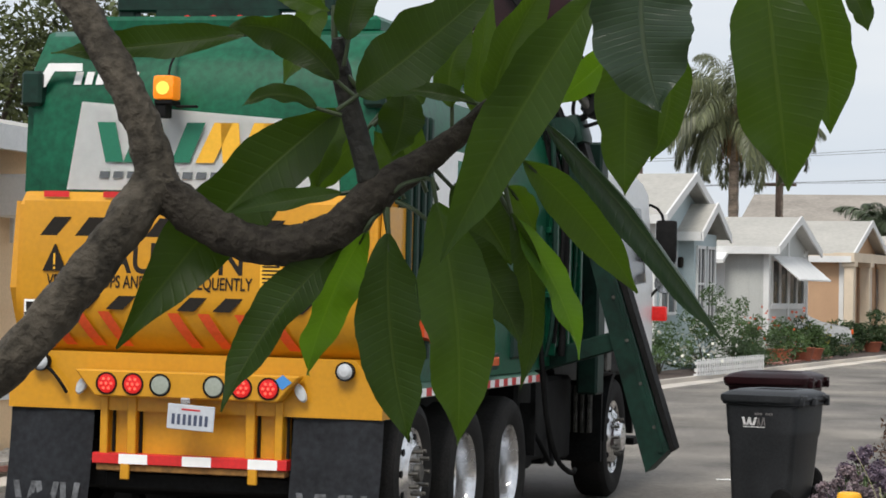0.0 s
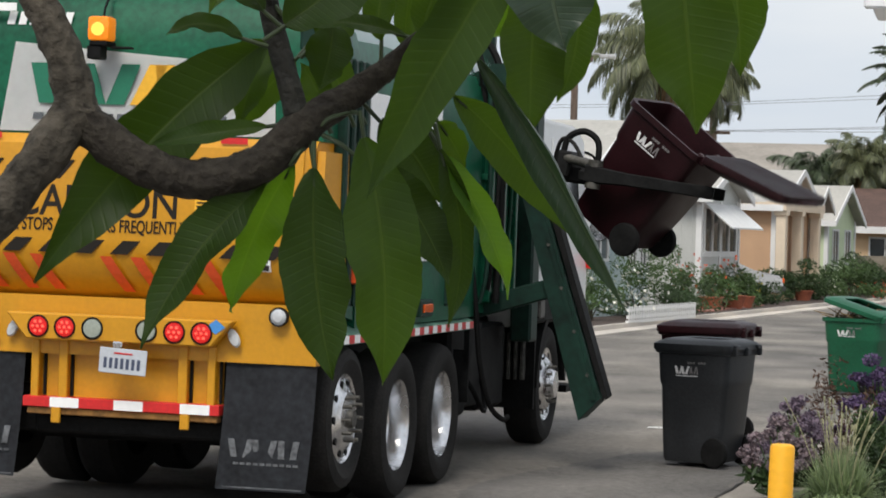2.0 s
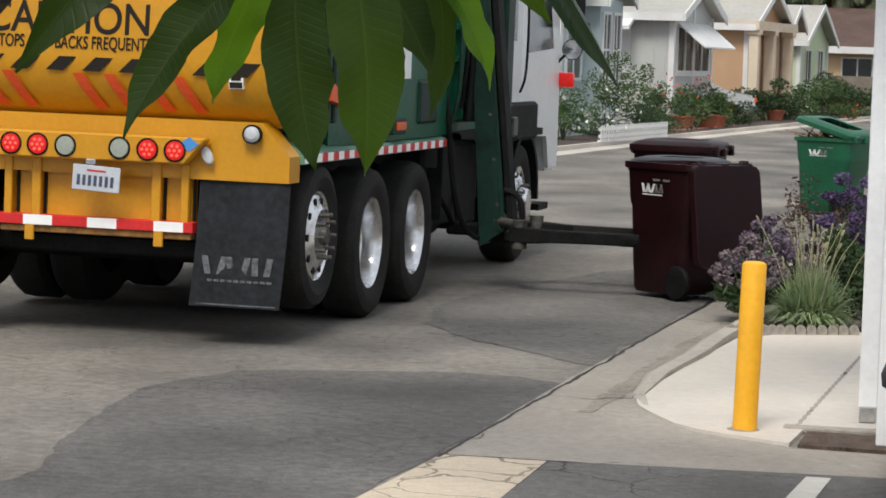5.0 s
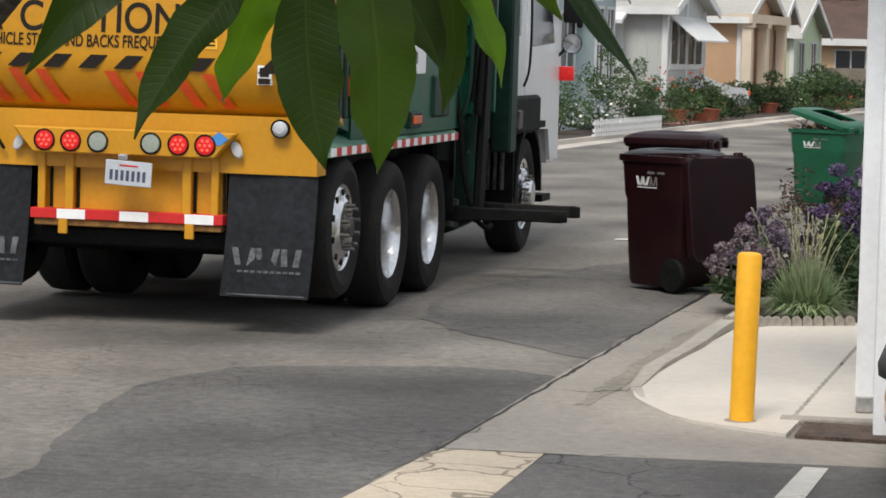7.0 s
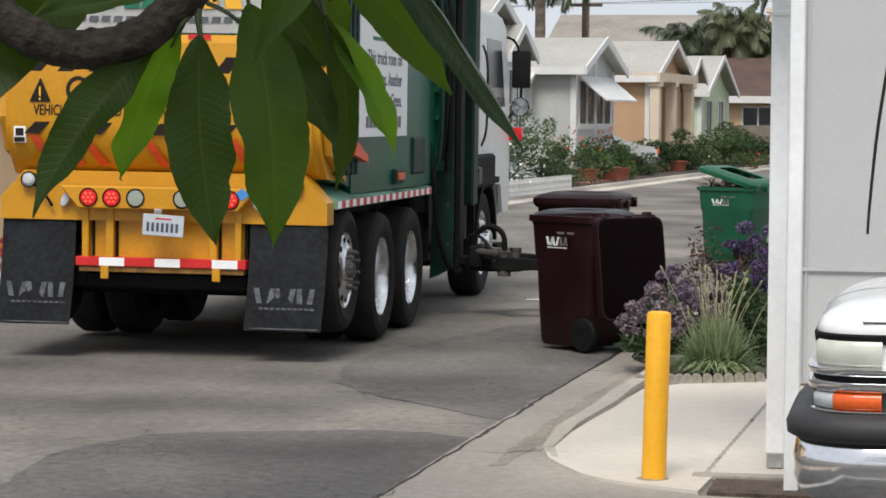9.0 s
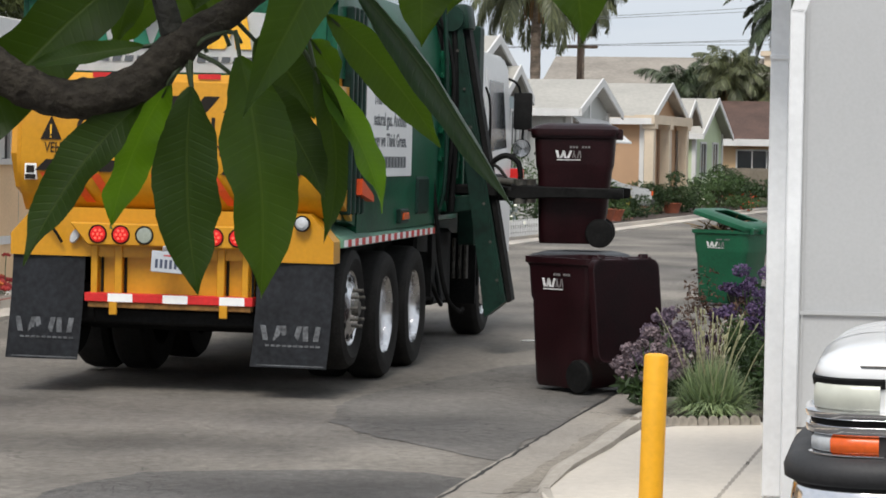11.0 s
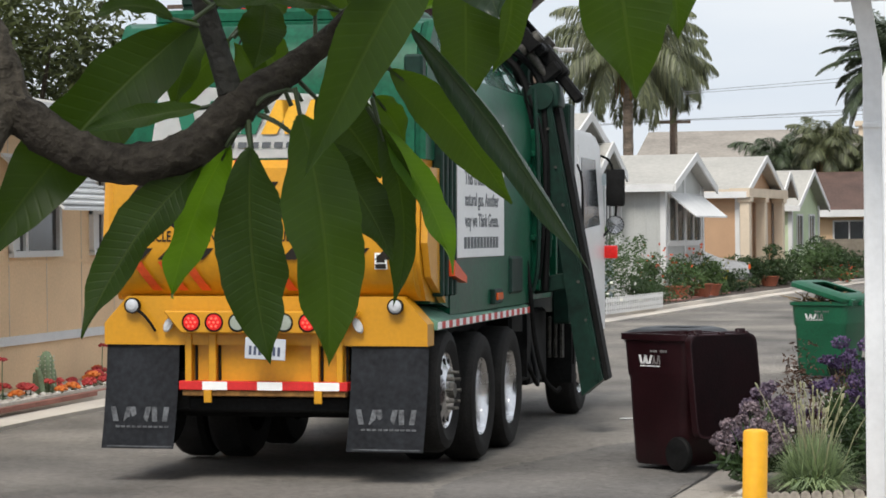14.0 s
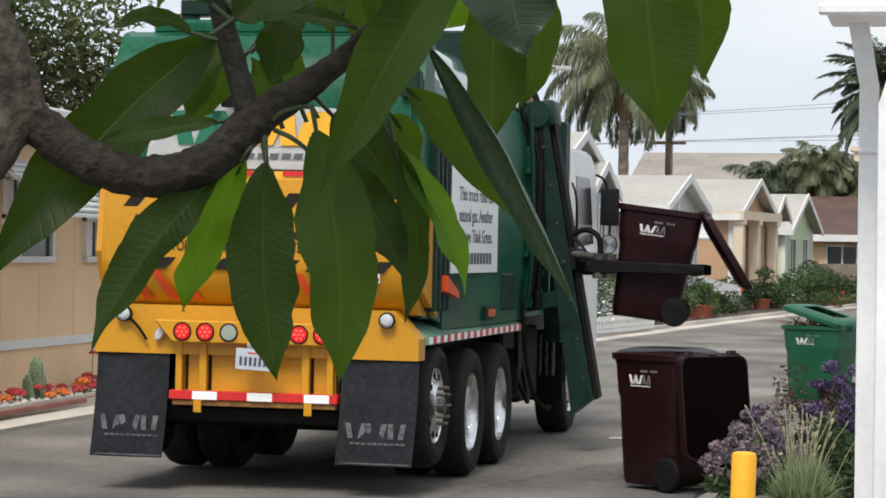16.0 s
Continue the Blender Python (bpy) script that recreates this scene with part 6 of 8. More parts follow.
part("entablature", B((-0.4, -0.45, 2.8, 5.6, 0.2, 3.08), (-0.4, 0.2, 2.8, -0.02, 12, 3.05)), CREAM, tan_home, "cream band under the roof", 0)
for x in (-0.25, 2.1, 4.9):
    part("column", B((x, -0.4, 0.3, x + 0.32, -0.1, 2.8), (x - 0.06, -0.46, 2.65, x + 0.38, -0.04, 2.8), bevel=0.01), CREAM, tan_home, "cream column")
for x in (0.75, 3.25):
    window_on(tan_home, x, x + 0.75, 1.1, 2.5, 0.0, bars=0, cross=1, frame_w=0.12)
gable_roof(tan_home, 5.3, 7.4, -0.2, 5, 2.95, 3.6, ROOF_WHITE, 0.15)
part("bay", B((5.4, 0.05, 0.1, 7.2, 5, 2.95)), TAN_STUCCO, tan_home, "lower bay", 0)
for y, z in ((2.6, 3.55), (3.6, 3.95)):
    part("roof_vent", B((0.9 if z < 3.8 else 1.8, y, z - 0.35, 1.2 if z < 3.8 else 2.1, y + 0.5, z), bevel=0.02), RED_BRICK, tan_home, "red-brown roof vent")
# pale green home
green_home = house_shell("mobile_home", "pale green mobile home with white trim", (-5.45, 92.0), 8.5, 5.0, 12, 2.7, 3.9, PALE_GREEN, ROOF_WHITE)
for x in (1.0, 3.2):
    window_on(green_home, x, x + 0.9, 1.1, 2.3, 0.0, bars=1)
window_on(green_home, 1.0, 2.0, 1.1, 2.3, 0.0, axis="x", bars=1)
# brown-roofed house and block wall at the bend
brown = thing("bungalow", "low bungalow with brown shingle roof behind a block wall", "house", "houses along the street", pose(-3.2, 104, 0.1, 0, 0, 0))
part("wall", B((-2.6, 0, 0, 14, 9, 2.45)), BEIGE_WALL, brown, "beige walls", 0)
part("roof", prism(bmesh.new(), [(-0.6, 2.4), (4.5, 4.1), (9.6, 2.4), (9.6, 2.55), (4.5, 4.25), (-0.6, 2.55)], -3.2, 14.6, "x"), ROOF_BROWN, brown, "brown shingle roof", 0)
part("fascia", B((-3.25, -0.68, 2.3, 14.6, -0.6, 2.58)), WHITE_TRIM, brown, "white fascia board", 0)
window_on(brown, -1.2, 0.6, 1.1, 2.1, 0.0, bars=2)
struct(part("block_wall", B((-6.0, 101.2, 0, 12, 101.4, 1.5)), BLOCK_WALL, smooth=0), "grey-brown block wall at the bend", "wall")
hall = thing("building", "large building with a broad grey-brown shingle roof", "building", m=pose(-13, 130, 0))
part("wall", B((-2, 1, 0, 24, 14, 5.2)), BEIGE_WALL, hall, "", 0)
part("roof", prism(bmesh.new(), [(-1.0, 5.0), (7, 7.1), (15, 5.0), (15, 5.3), (7, 7.35), (-1, 5.3)], -2.8, 26, "x"), ROOF_GREY, hall, "grey-brown shingle roof", 0)
part("chimney", B((8.6, 5, 6.5, 9.8, 6.2, 7.55), (8.4, 4.8, 7.4, 10, 6.4, 7.65)), CREAM, hall, "cream chimney", 0)

# ---- beige home beside the truck ----
near_home = thing("mobile_home", "beige mobile home with white awnings over its windows", "house", "houses along the street", pose(-10.2, 17.5, 0.1))
part("wall", B((-7, 0, 0.0, 0, 16.5, 3.05)), BEIGE_WALL, near_home, "beige panelled wall", 0)
part("belt", B((0.0, -0.01, 0.52, 0.035, 16.5, 0.62)), WHITE_TRIM, near_home, "white belt board", 0)
for i in range(14):
    part("panel_seam", B((0.0, 0.6 + i * 1.2, 0.62, 0.006, 0.615 + i * 1.2, 3.05)), CREAM, near_home)
part("belt_upper", B((0.0, -0.01, 1.42, 0.012, 16.5, 1.46)), BEIGE_WALL, near_home, "", 0)
part("roof", prism(bmesh.new(), [(-7.4, 3.05), (-3.5, 3.75), (0.45, 3.05), (0.45, 3.2), (-3.5, 3.9), (-7.4, 3.2)], -0.4, 16.9, "y"), ROOF_WHITE, near_home, "white metal roof", 0)
part("fascia", B((0.42, -0.4, 2.98, 0.48, 16.9, 3.22)), WHITE_TRIM, near_home, "white fascia", 0)
for y0 in (9.0, 11.7, 2.2):
    w = part("window", B((0, y0, 1.55, 0.06, y0 + 0.09, 2.45), (0, y0 + 1.5, 1.55, 0.06, y0 + 1.59, 2.45), (0, y0, 1.5, 0.07, y0 + 1.59, 1.57), (0, y0, 2.43, 0.06, y0 + 1.59, 2.5), (0, y0 + 0.42, 1.55, 0.05, y0 + 0.5, 2.45), (0, y0 + 0.0, 2.0, 0.05, y0 + 0.42, 2.04)), WHITE_TRIM, near_home, "white window frame", 0)
    part("pane", B((0.0, y0 + 0.09, 1.57, 0.015, y0 + 1.5, 2.43)), GLASS_DARK, w, "dark glass")
    part("curtain", B((0.016, y0 + 0.1, 1.58, 0.024, y0 + 0.3, 2.42)), WHITE_TRIM, w, "pale curtain")
    aw = part("window_awning", prism(bmesh.new(), [(0.02, 2.62), (0.75, 2.02), (0.75, 2.05), (0.02, 2.66)], y0 - 0.25, y0 + 1.85, "y"), WHITE_TRIM, near_home, "white slatted awning", 0)
    for k in range(8):
        f = k / 8
        part("slat", prism(bmesh.new(), [(0.06 + 0.69 * f, 2.61 - 0.57 * f), (0.14 + 0.69 * f, 2.61 - 0.57 * f), (0.14 + 0.69 * f, 2.585 - 0.57 * f)], y0 - 0.255, y0 + 1.855, "y"), WHITE_TRIM, aw)
ac = thing("air_conditioner", "grey window air conditioner on the beige wall", "air conditioner", m=pose(-10.17, 23.0, 2.45))
part("case", B((0, 0, 0, 0.45, 0.66, 0.42), bevel=0.015), WHITE_TRIM, ac, "white case")
part("grille", B((0.451, 0.06, 0.04, 0.456, 0.6, 0.38)), DECAL_GRAY, ac, "dark grille")
part("bracket", B((0, 0.1, -0.25, 0.04, 0.14, 0.0), (0, 0.52, -0.25, 0.04, 0.56, 0.0)), WHITE_TRIM, ac)
# pebble bed with cactus and flowers
struct(part("pebble_bed", flat([(-9.32, 20), (-10.15, 20), (-10.15, 33), (-9.2, 33)], 0.115, 0.1), PEBBLE, smooth=0), "bed of white pebbles along the beige home", "pebbles")
struct(part("bed_edging", B((-9.3, 20, 0.1, -9.22, 33, 0.15), bevel=0.02), EDGING), "low grey-brown edging of the pebble bed", "edging")
struct(part("side_walk", flat([(-9.2, 18), (-9.36, 18), (-9.2, 33), (-9.1, 33)], 0.125, 0.05), REDBRICK_GROUND, smooth=0), "reddish paving beside the kerb", "paving")
stones = bmesh.new()
for i in range(260):
    x, y = random.uniform(-10.1, -9.36), random.uniform(23, 32)
    bmesh.ops.create_icosphere(stones, subdivisions=1, radius=random.uniform(0.02, 0.05), matrix=Matrix.Translation((x, y, 0.12)) @ Matrix.Diagonal((1, 1.2, 0.7, 1)))
tagged(part("pebbles", stones, PEBBLE, smooth=60), "loose white pebbles", "pebbles", kind="stuff")
CACTUS = mat("cactus_skin", (0.2, 0.27, 0.16), 0.7, vary=0.2, grain=30, large=5, bump=0.3)
CACTUS_PALE = mat("pale_cactus_spines", (0.5, 0.5, 0.42), 0.8, vary=0.2, bump=0.3)
cactus = thing("cactus", "ribbed column cactus with pale spines in the pebbles", "cactus", m=pose(-9.62, 26.1, 0.11))
bm = bmesh.new()
lathe(bm, [(0, 0.055), (0.1, 0.075), (0.28, 0.08), (0.4, 0.065), (0.46, 0.03), (0.47, 0.001)], 28, "z")
for v in bm.verts:
    a = math.atan2(v.co.y, v.co.x)
    k = 1 + 0.14 * math.cos(a * 9)
    v.co.x *= k
    v.co.y *= k
part("stem", bm, CACTUS, cactus, "", 60)
bm = bmesh.new()
for k in range(9):
    a = 2 * math.pi * k / 9
    for j in range(9):
        z = 0.05 + j * 0.045
        bmesh.ops.create_icosphere(bm, subdivisions=1, radius=0.009, matrix=Matrix.Translation((0.088 * math.cos(a), 0.088 * math.sin(a), z)))
part("spines", bm, CACTUS_PALE, cactus)
for dx, dy, h, lean in ((-0.05, -0.14, 0.24, -0.35), (0.03, -0.22, 0.3, -0.5), (0.02, 0.13, 0.26, 0.15)):
    part("side_stem", sweep(bmesh.new(), [(dx, dy, 0, 0.04), (dx, dy + lean * h * 0.5, h * 0.6, 0.042), (dx, dy + lean * h, h, 0.02)], 10), CACTUS, cactus, "side stem")
FLOWER_RED = mat("red_petals", (0.42, 0.05, 0.04), 0.6, vary=0.25, grain=50, large=20, bump=0.1, tint=(0.35, 0.02, 0.03))
FLOWER_ORANGE = mat("orange_petals", (0.75, 0.2, 0.03), 0.6, vary=0.2, bump=0.1)
HERB = mat("herb_green", (0.08, 0.14, 0.05), 0.6, vary=0.25, grain=40, large=10, bump=0.1)


def flower(x, y, z, h, material, r=0.05):
    f = thing("flower", "small bright bedding flower in white pebbles", "flower", "bedding flowers", pose(x, y, z, 0, 0, random.uniform(0, 360)))
    bm = bmesh.new()
    for k in range(11):
        a = k * 2.4
        q = r * (0.35 + 0.65 * (k / 11))
        bmesh.ops.create_icosphere(bm, subdivisions=1, radius=r * 0.42, matrix=Matrix.Translation((q * math.cos(a), q * math.sin(a), h + r * 0.5 * (1 - k / 11))) @ Matrix.Diagonal((1, 1, 0.7, 1)))
    part("bloom", bm, material, f, "", 60)
    part("stalk", sweep(bmesh.new(), [(0, 0, 0, 0.006), (0.01, 0, h * 0.5, 0.005), (0, 0, h, 0.005)], 5), HERB, f)
    bm = bmesh.new()
    for k in range(5):
        a = k * 1.3
        d = Vector((math.cos(a), math.sin(a), 0.5)) * 0.07
        s = Vector((-math.sin(a), math.cos(a), 0)) * 0.018
        bm.faces.new([bm.verts.new(p) for p in (Vector((0, 0, 0.01)), d * 0.5 + s, d, d * 0.5 - s)])
    part("foliage", bm, HERB, f)


for i in range(34):
    y = 25.2 + i * 0.14
    flower(random.uniform(-9.95, -9.4), y + random.uniform(-0.08, 0.08), 0.11, random.uniform(0.04, 0.14), FLOWER_ORANGE if i % 5 == 0 else FLOWER_RED, random.uniform(0.06, 0.09))
for x, y in ((-9.7, 25.0), (-9.75, 28.35)):
    flower(x, y, 0.11, 0.42, FLOWER_RED, 0.05)


# ---- carport and drive ----
carport = thing("carport", "white carport post with fascia beam over the drive", "carport")
part("post", B((-0.37, 12.68, 0.09, -0.275, 12.78, 2.66), (-0.373, 12.66, 2.3, -0.272, 12.8, 2.33), bevel=0.008), POST_WHITE, carport, "white square post")
part("post_foot", B((-0.365, 12.68, 0.012, -0.28, 12.78, 0.1), bevel=0.01), ALU_DULL, carport, "bare metal post foot")
part("downpipe", B((-0.26, 11.98, 0.004, -0.19, 12.06, 2.52), bevel=0.006), POST_WHITE, carport, "white downpipe post")
part("brace", prism(bmesh.new(), [(-0.37, 2.64), (-0.275, 2.64), (-0.33, 2.96), (-0.43, 2.96)], 12.68, 12.78, "y"), POST_WHITE, carport, "white angled brace", 0)
part("pipe_elbow", prism(bmesh.new(), [(-0.26, 2.5), (-0.19, 2.5), (-0.1, 2.74), (-0.1, 2.97), (-0.17, 2.97), (-0.18, 2.76)], 11.98, 12.06, "y"), POST_WHITE, carport, "white pipe elbow", 0)
part("beam", B((-0.52, 11.9, 2.95, 4.0, 12.9, 3.3), bevel=0.01), POST_WHITE, carport, "white fascia beam")
part("beam_drip", B((-0.54, 11.88, 2.92, 4.0, 11.95, 2.97), bevel=0.01), POST_WHITE, carport)
wall = struct(part("wall_garage", B((-0.30, 16.72, 0.03, 5.0, 16.9, 3.0)), GREY_WALL, smooth=0), "grey painted garage wall with raised panel trim", "wall")
for b in ((-0.30, 16.69, 0.03, -0.272, 16.718, 3.0), (-0.27, 16.695, 0.78, 5.0, 16.718, 0.805), (-0.255, 16.698, 0.06, -0.245, 16.718, 0.78), (-0.255, 16.698, 0.81, -0.245, 16.718, 2.9), (1.2, 16.69, 0.03, 1.26, 16.718, 3.0)):
    part("panel_trim", B(b), GREY_WALL, wall, "thin raised trim", 0)
bollard = thing("bollard", "yellow painted steel bollard at the drive corner", "bollard", m=pose(-0.9, 12.22, 0.0, 0, 1.2, 0))
bm = lathe(bmesh.new(), [(0.0, 0.001), (0.0, 0.06), (0.82, 0.06), (0.832, 0.055), (0.838, 0.04), (0.84, 0.001)], 28, "z")
part("post", bm, BOLLARD_YELLOW, bollard, "yellow painted pipe", 35)
part("footing", lathe(bmesh.new(), [(0.0, 0.09), (0.012, 0.085), (0.016, 0.058)], 24, "z"), CONCRETE_DIRTY, bollard, "mortar collar")
# scalloped edging pieces along the bed
for i in range(14):
    f = i / 13
    x, y = (-1.34 + 0.34 * f * 2, 16.6 + 0.12 * f * 2) if f < 0.5 else (-1.0 + 0.45 * (f - 0.5) * 2, 16.72 + 0.2 * (f - 0.5) * 2)
    e = thing("edging_stone", "grey scalloped garden edging stone by the drive", "edging", "edging stones", pose(x, y, 0.01, 0, 0, 15))
    pts = [(-0.033, 0), (0.033, 0)] + [(0.033 * math.cos(a), 0.035 + 0.033 * math.sin(a)) for a in [math.pi * k / 6 for k in range(7)]]
    part("stone", prism(bmesh.new(), pts, -0.015, 0.015, "y"), EDGING, e)

# ---- pickup in the bay ----
PICK_WHITE = mat("white_car_paint", (0.8, 0.81, 0.82), 0.25, vary=0.02, grain=15, large=1.2, bump=0.0, coat=0.5)
BUMPER_BLACK = mat("black_bumper_plastic", (0.028, 0.028, 0.03), 0.6, vary=0.15, grain=60, large=4, bump=0.1)
LENS_HAZE = mat("hazed_headlamp", (0.62, 0.63, 0.55), 0.18, vary=0.1, grain=8, large=5, bump=0.1)
pickup = thing("pickup_truck", "white pickup truck with chrome bumper parked in the bay", "pickup truck", m=pose(-0.1, 9.95, -0.092, 0, 0, -3))


def nose_curve(d, a0=-1.0, a1=2.2, n=26, x0=0.0, r=0.17, ry=0.2):
    """The plan of the near front corner, d outside the skin: a0 < 0 runs along the front, a1 > 1 along the side."""
    pts = []
    for k in range(n + 1):
        s = a0 + (a1 - a0) * k / n
        if s < 0:
            pts.append((x0 - d + 0.02 * s, ry - s * (0.95 - ry), 0.0))
        elif s > 1:
            pts.append((x0 + r + (s - 1) * 1.0, -d, 0.0))
        else:
            q = s * math.pi / 2
            pts.append((x0 + r - (r + d) * math.cos(q), ry - (ry + d) * math.sin(q), 0.0))
    return pts


def band(rings, a0, a1, thick=0.05, n=26, flip=False, **kw):
    """A strip that follows the corner; rings are (height, offset from the skin)."""
    out = []
    for z, d in rings:
        o = [(x, y, z) for x, y, _ in nose_curve(d, a0, a1, n, **kw)]
        i = [(x, y, z) for x, y, _ in reversed(nose_curve(min(d, 0) - thick, a0, a1, n, **kw))]
        ring = o + i
        out.append([(x, 1.9 - y, z) for x, y, z in ring] if flip else ring)
    return loft(bmesh.new(), out)


def hood_ring(z, dx, dy):
    near = [(x + dx if x < 1.0 else x, y + dy, z) for x, y, _ in nose_curve(0.0, -1.0, 2.08, 30)]
    return near + [(x, 1.9 - y, z) for x, y, z in reversed(near)]


rings = [hood_ring(0.72, 0.05, 0.01), hood_ring(0.8, 0.03, 0.005), hood_ring(1.0, 0.02, 0.004), hood_ring(1.022, 0.004, 0.0), hood_ring(1.04, 0.0, 0.0)]
for k in range(1, 9):
    q = k * math.pi / 18
    rings.append(hood_ring(1.04 + 0.135 * math.sin(q), 0.36 * (1 - math.cos(q)), 0.3 * (1 - math.cos(q))))
part("hood", loft(bmesh.new(), rings), PICK_WHITE, pickup, "white hood and front fender", 60)
part("side", B((1.25, 0.02, 0.5, 5.3, 1.88, 1.1), bevel=0.05, seg=2), PICK_WHITE, pickup, "white body side")
bm = prism(bmesh.new(), [(1.3, 1.1), (1.9, 1.75), (3.2, 1.78), (3.6, 1.1)], 0.12, 1.78, "y")
bmesh.ops.bevel(bm, geom=bm.edges[:], offset=0.05, segments=2, affect="EDGES")
cabp = part("cabin", bm, PICK_WHITE, pickup, "white cabin", 40)
part("side_window", prism(bmesh.new(), [(1.6, 1.14), (2.0, 1.68), (3.1, 1.7), (3.35, 1.14)], 0.108, 0.118, "y"), GLASS_DARK, cabp, "dark side window", 0)
part("windscreen", prism(bmesh.new(), [(1.3, 1.13), (1.88, 1.72), (1.86, 1.74), (1.27, 1.14)], 0.2, 1.7, "y"), GLASS_DARK, cabp, "dark windscreen", 0)
# headlamp, grille, trim and turn lamp on the near corner, mirrored on the far one
for far in (False, True):
    part("lamp_gap", band([(0.99, 0.006), (1.022, 0.01), (1.03, 0.002)], -0.8, 1.12, flip=far), BLACK_STEEL_AND_SHADE, pickup, "dark gap under the hood edge")
    part("headlamp", band([(0.902, 0.006), (0.91, 0.016), (0.96, 0.02), (0.995, 0.014), (1.008, 0.002)], 0.32, 1.1, flip=far), LENS_HAZE, pickup, "hazed clear headlamp", 50)
    part("lamp_divider", band([(0.9, 0.004), (1.012, 0.006)], 0.22, 0.32, flip=far, n=4), CHROME, pickup, "chrome edge of the headlamp")
    part("lamp_trim", band([(0.862, 0.02), (0.87, 0.034), (0.892, 0.036), (0.9, 0.022)], -0.3, 1.14, flip=far), CHROME, pickup, "chrome strip under the headlamp", 60)
    part("trim_groove", band([(0.842, 0.012), (0.864, 0.012)], -0.3, 1.13, flip=far), BLACK_STEEL_AND_SHADE, pickup)
    part("lower_trim", band([(0.8, 0.02), (0.812, 0.032), (0.836, 0.032), (0.844, 0.018)], -0.3, 1.14, flip=far), CHROME, pickup, "lower chrome strip", 60)
    part("lamp_bezel", band([(0.715, 0.004), (0.802, 0.008)], -0.3, 1.16, flip=far), BUMPER_BLACK, pickup, "dark bezel")
    part("fog_lamp", band([(0.732, 0.008), (0.74, 0.022), (0.785, 0.024), (0.797, 0.01)], 0.3, 0.68, flip=far, n=12), LAMP_CLEAR, pickup, "clear corner lamp", 60)
    part("turn_lamp", band([(0.728, 0.008), (0.737, 0.024), (0.785, 0.026), (0.798, 0.01)], 0.69, 1.1, flip=far, n=14), LAMP_ORANGE, pickup, "orange turn lamp", 60)
    part("lamp_rim", band([(0.716, 0.012), (0.72, 0.026), (0.726, 0.026), (0.729, 0.012)], 0.2, 1.12, flip=far), CHROME, pickup, "thin chrome rim")
    part("grille", band([(0.9, -0.012), (1.02, -0.008)], -0.95, 0.22, flip=far, n=10), BLACK_STEEL_AND_SHADE, pickup, "black grille behind its slats")
    for k in range(7):
        part("grille_slat", band([(0.912 + k * 0.0155, 0.0), (0.919 + k * 0.0155, 0.0)], -0.95, 0.22, 0.02, flip=far, n=8), GREASE_STEEL, pickup)
    part("bumper_pad", band([(0.6, 0.055), (0.615, 0.085), (0.66, 0.09), (0.69, 0.075), (0.712, 0.045), (0.72, 0.0)], -1.0, 1.9, 0.1, flip=far, x0=-0.03, r=0.24, ry=0.22), BUMPER_BLACK, pickup, "black plastic bumper top", 60)
    part("bumper", band([(0.36, 0.0), (0.38, 0.03), (0.44, 0.055), (0.52, 0.06), (0.58, 0.05), (0.602, 0.03)], -1.0, 1.9, 0.1, flip=far, x0=-0.03, r=0.24, ry=0.22), CHROME, pickup, "chrome bumper", 60)
part("fender_seam", band([(1.075, 0.0), (1.078, 0.002), (1.081, 0.0)], 1.02, 2.0, 0.01, n=12), GREASE_STEEL, pickup)
part("air_dam", B((0.2, 0.1, 0.24, 0.6, 1.8, 0.34), bevel=0.03), BUMPER_BLACK, pickup, "black air dam")
for x in (0.95, 4.4):
    for y, s in ((0.02, -1), (1.62, 1)):
        w = part("wheel", lathe(bmesh.new(), [(0, 0.22), (0, 0.34), (0.02, 0.37), (0.22, 0.37), (0.24, 0.34), (0.24, 0.22)], 32, "y", closed=True), RUBBER, pickup, "black tyre", m=Matrix.Translation((x, y, 0.455)))
        part("rim", lathe(bmesh.new(), [(0.02, 0.225), (0.06, 0.19), (0.05, 0.05), (0.03, 0.001)] if s < 0 else [(0.22, 0.225), (0.18, 0.19), (0.19, 0.05), (0.21, 0.001)], 24, "y"), ALU_DULL, w, "grey rim")
part("underbody", B((0.5, 0.3, 0.3, 5.0, 1.6, 0.6)), BLACK_STEEL_AND_SHADE, pickup)


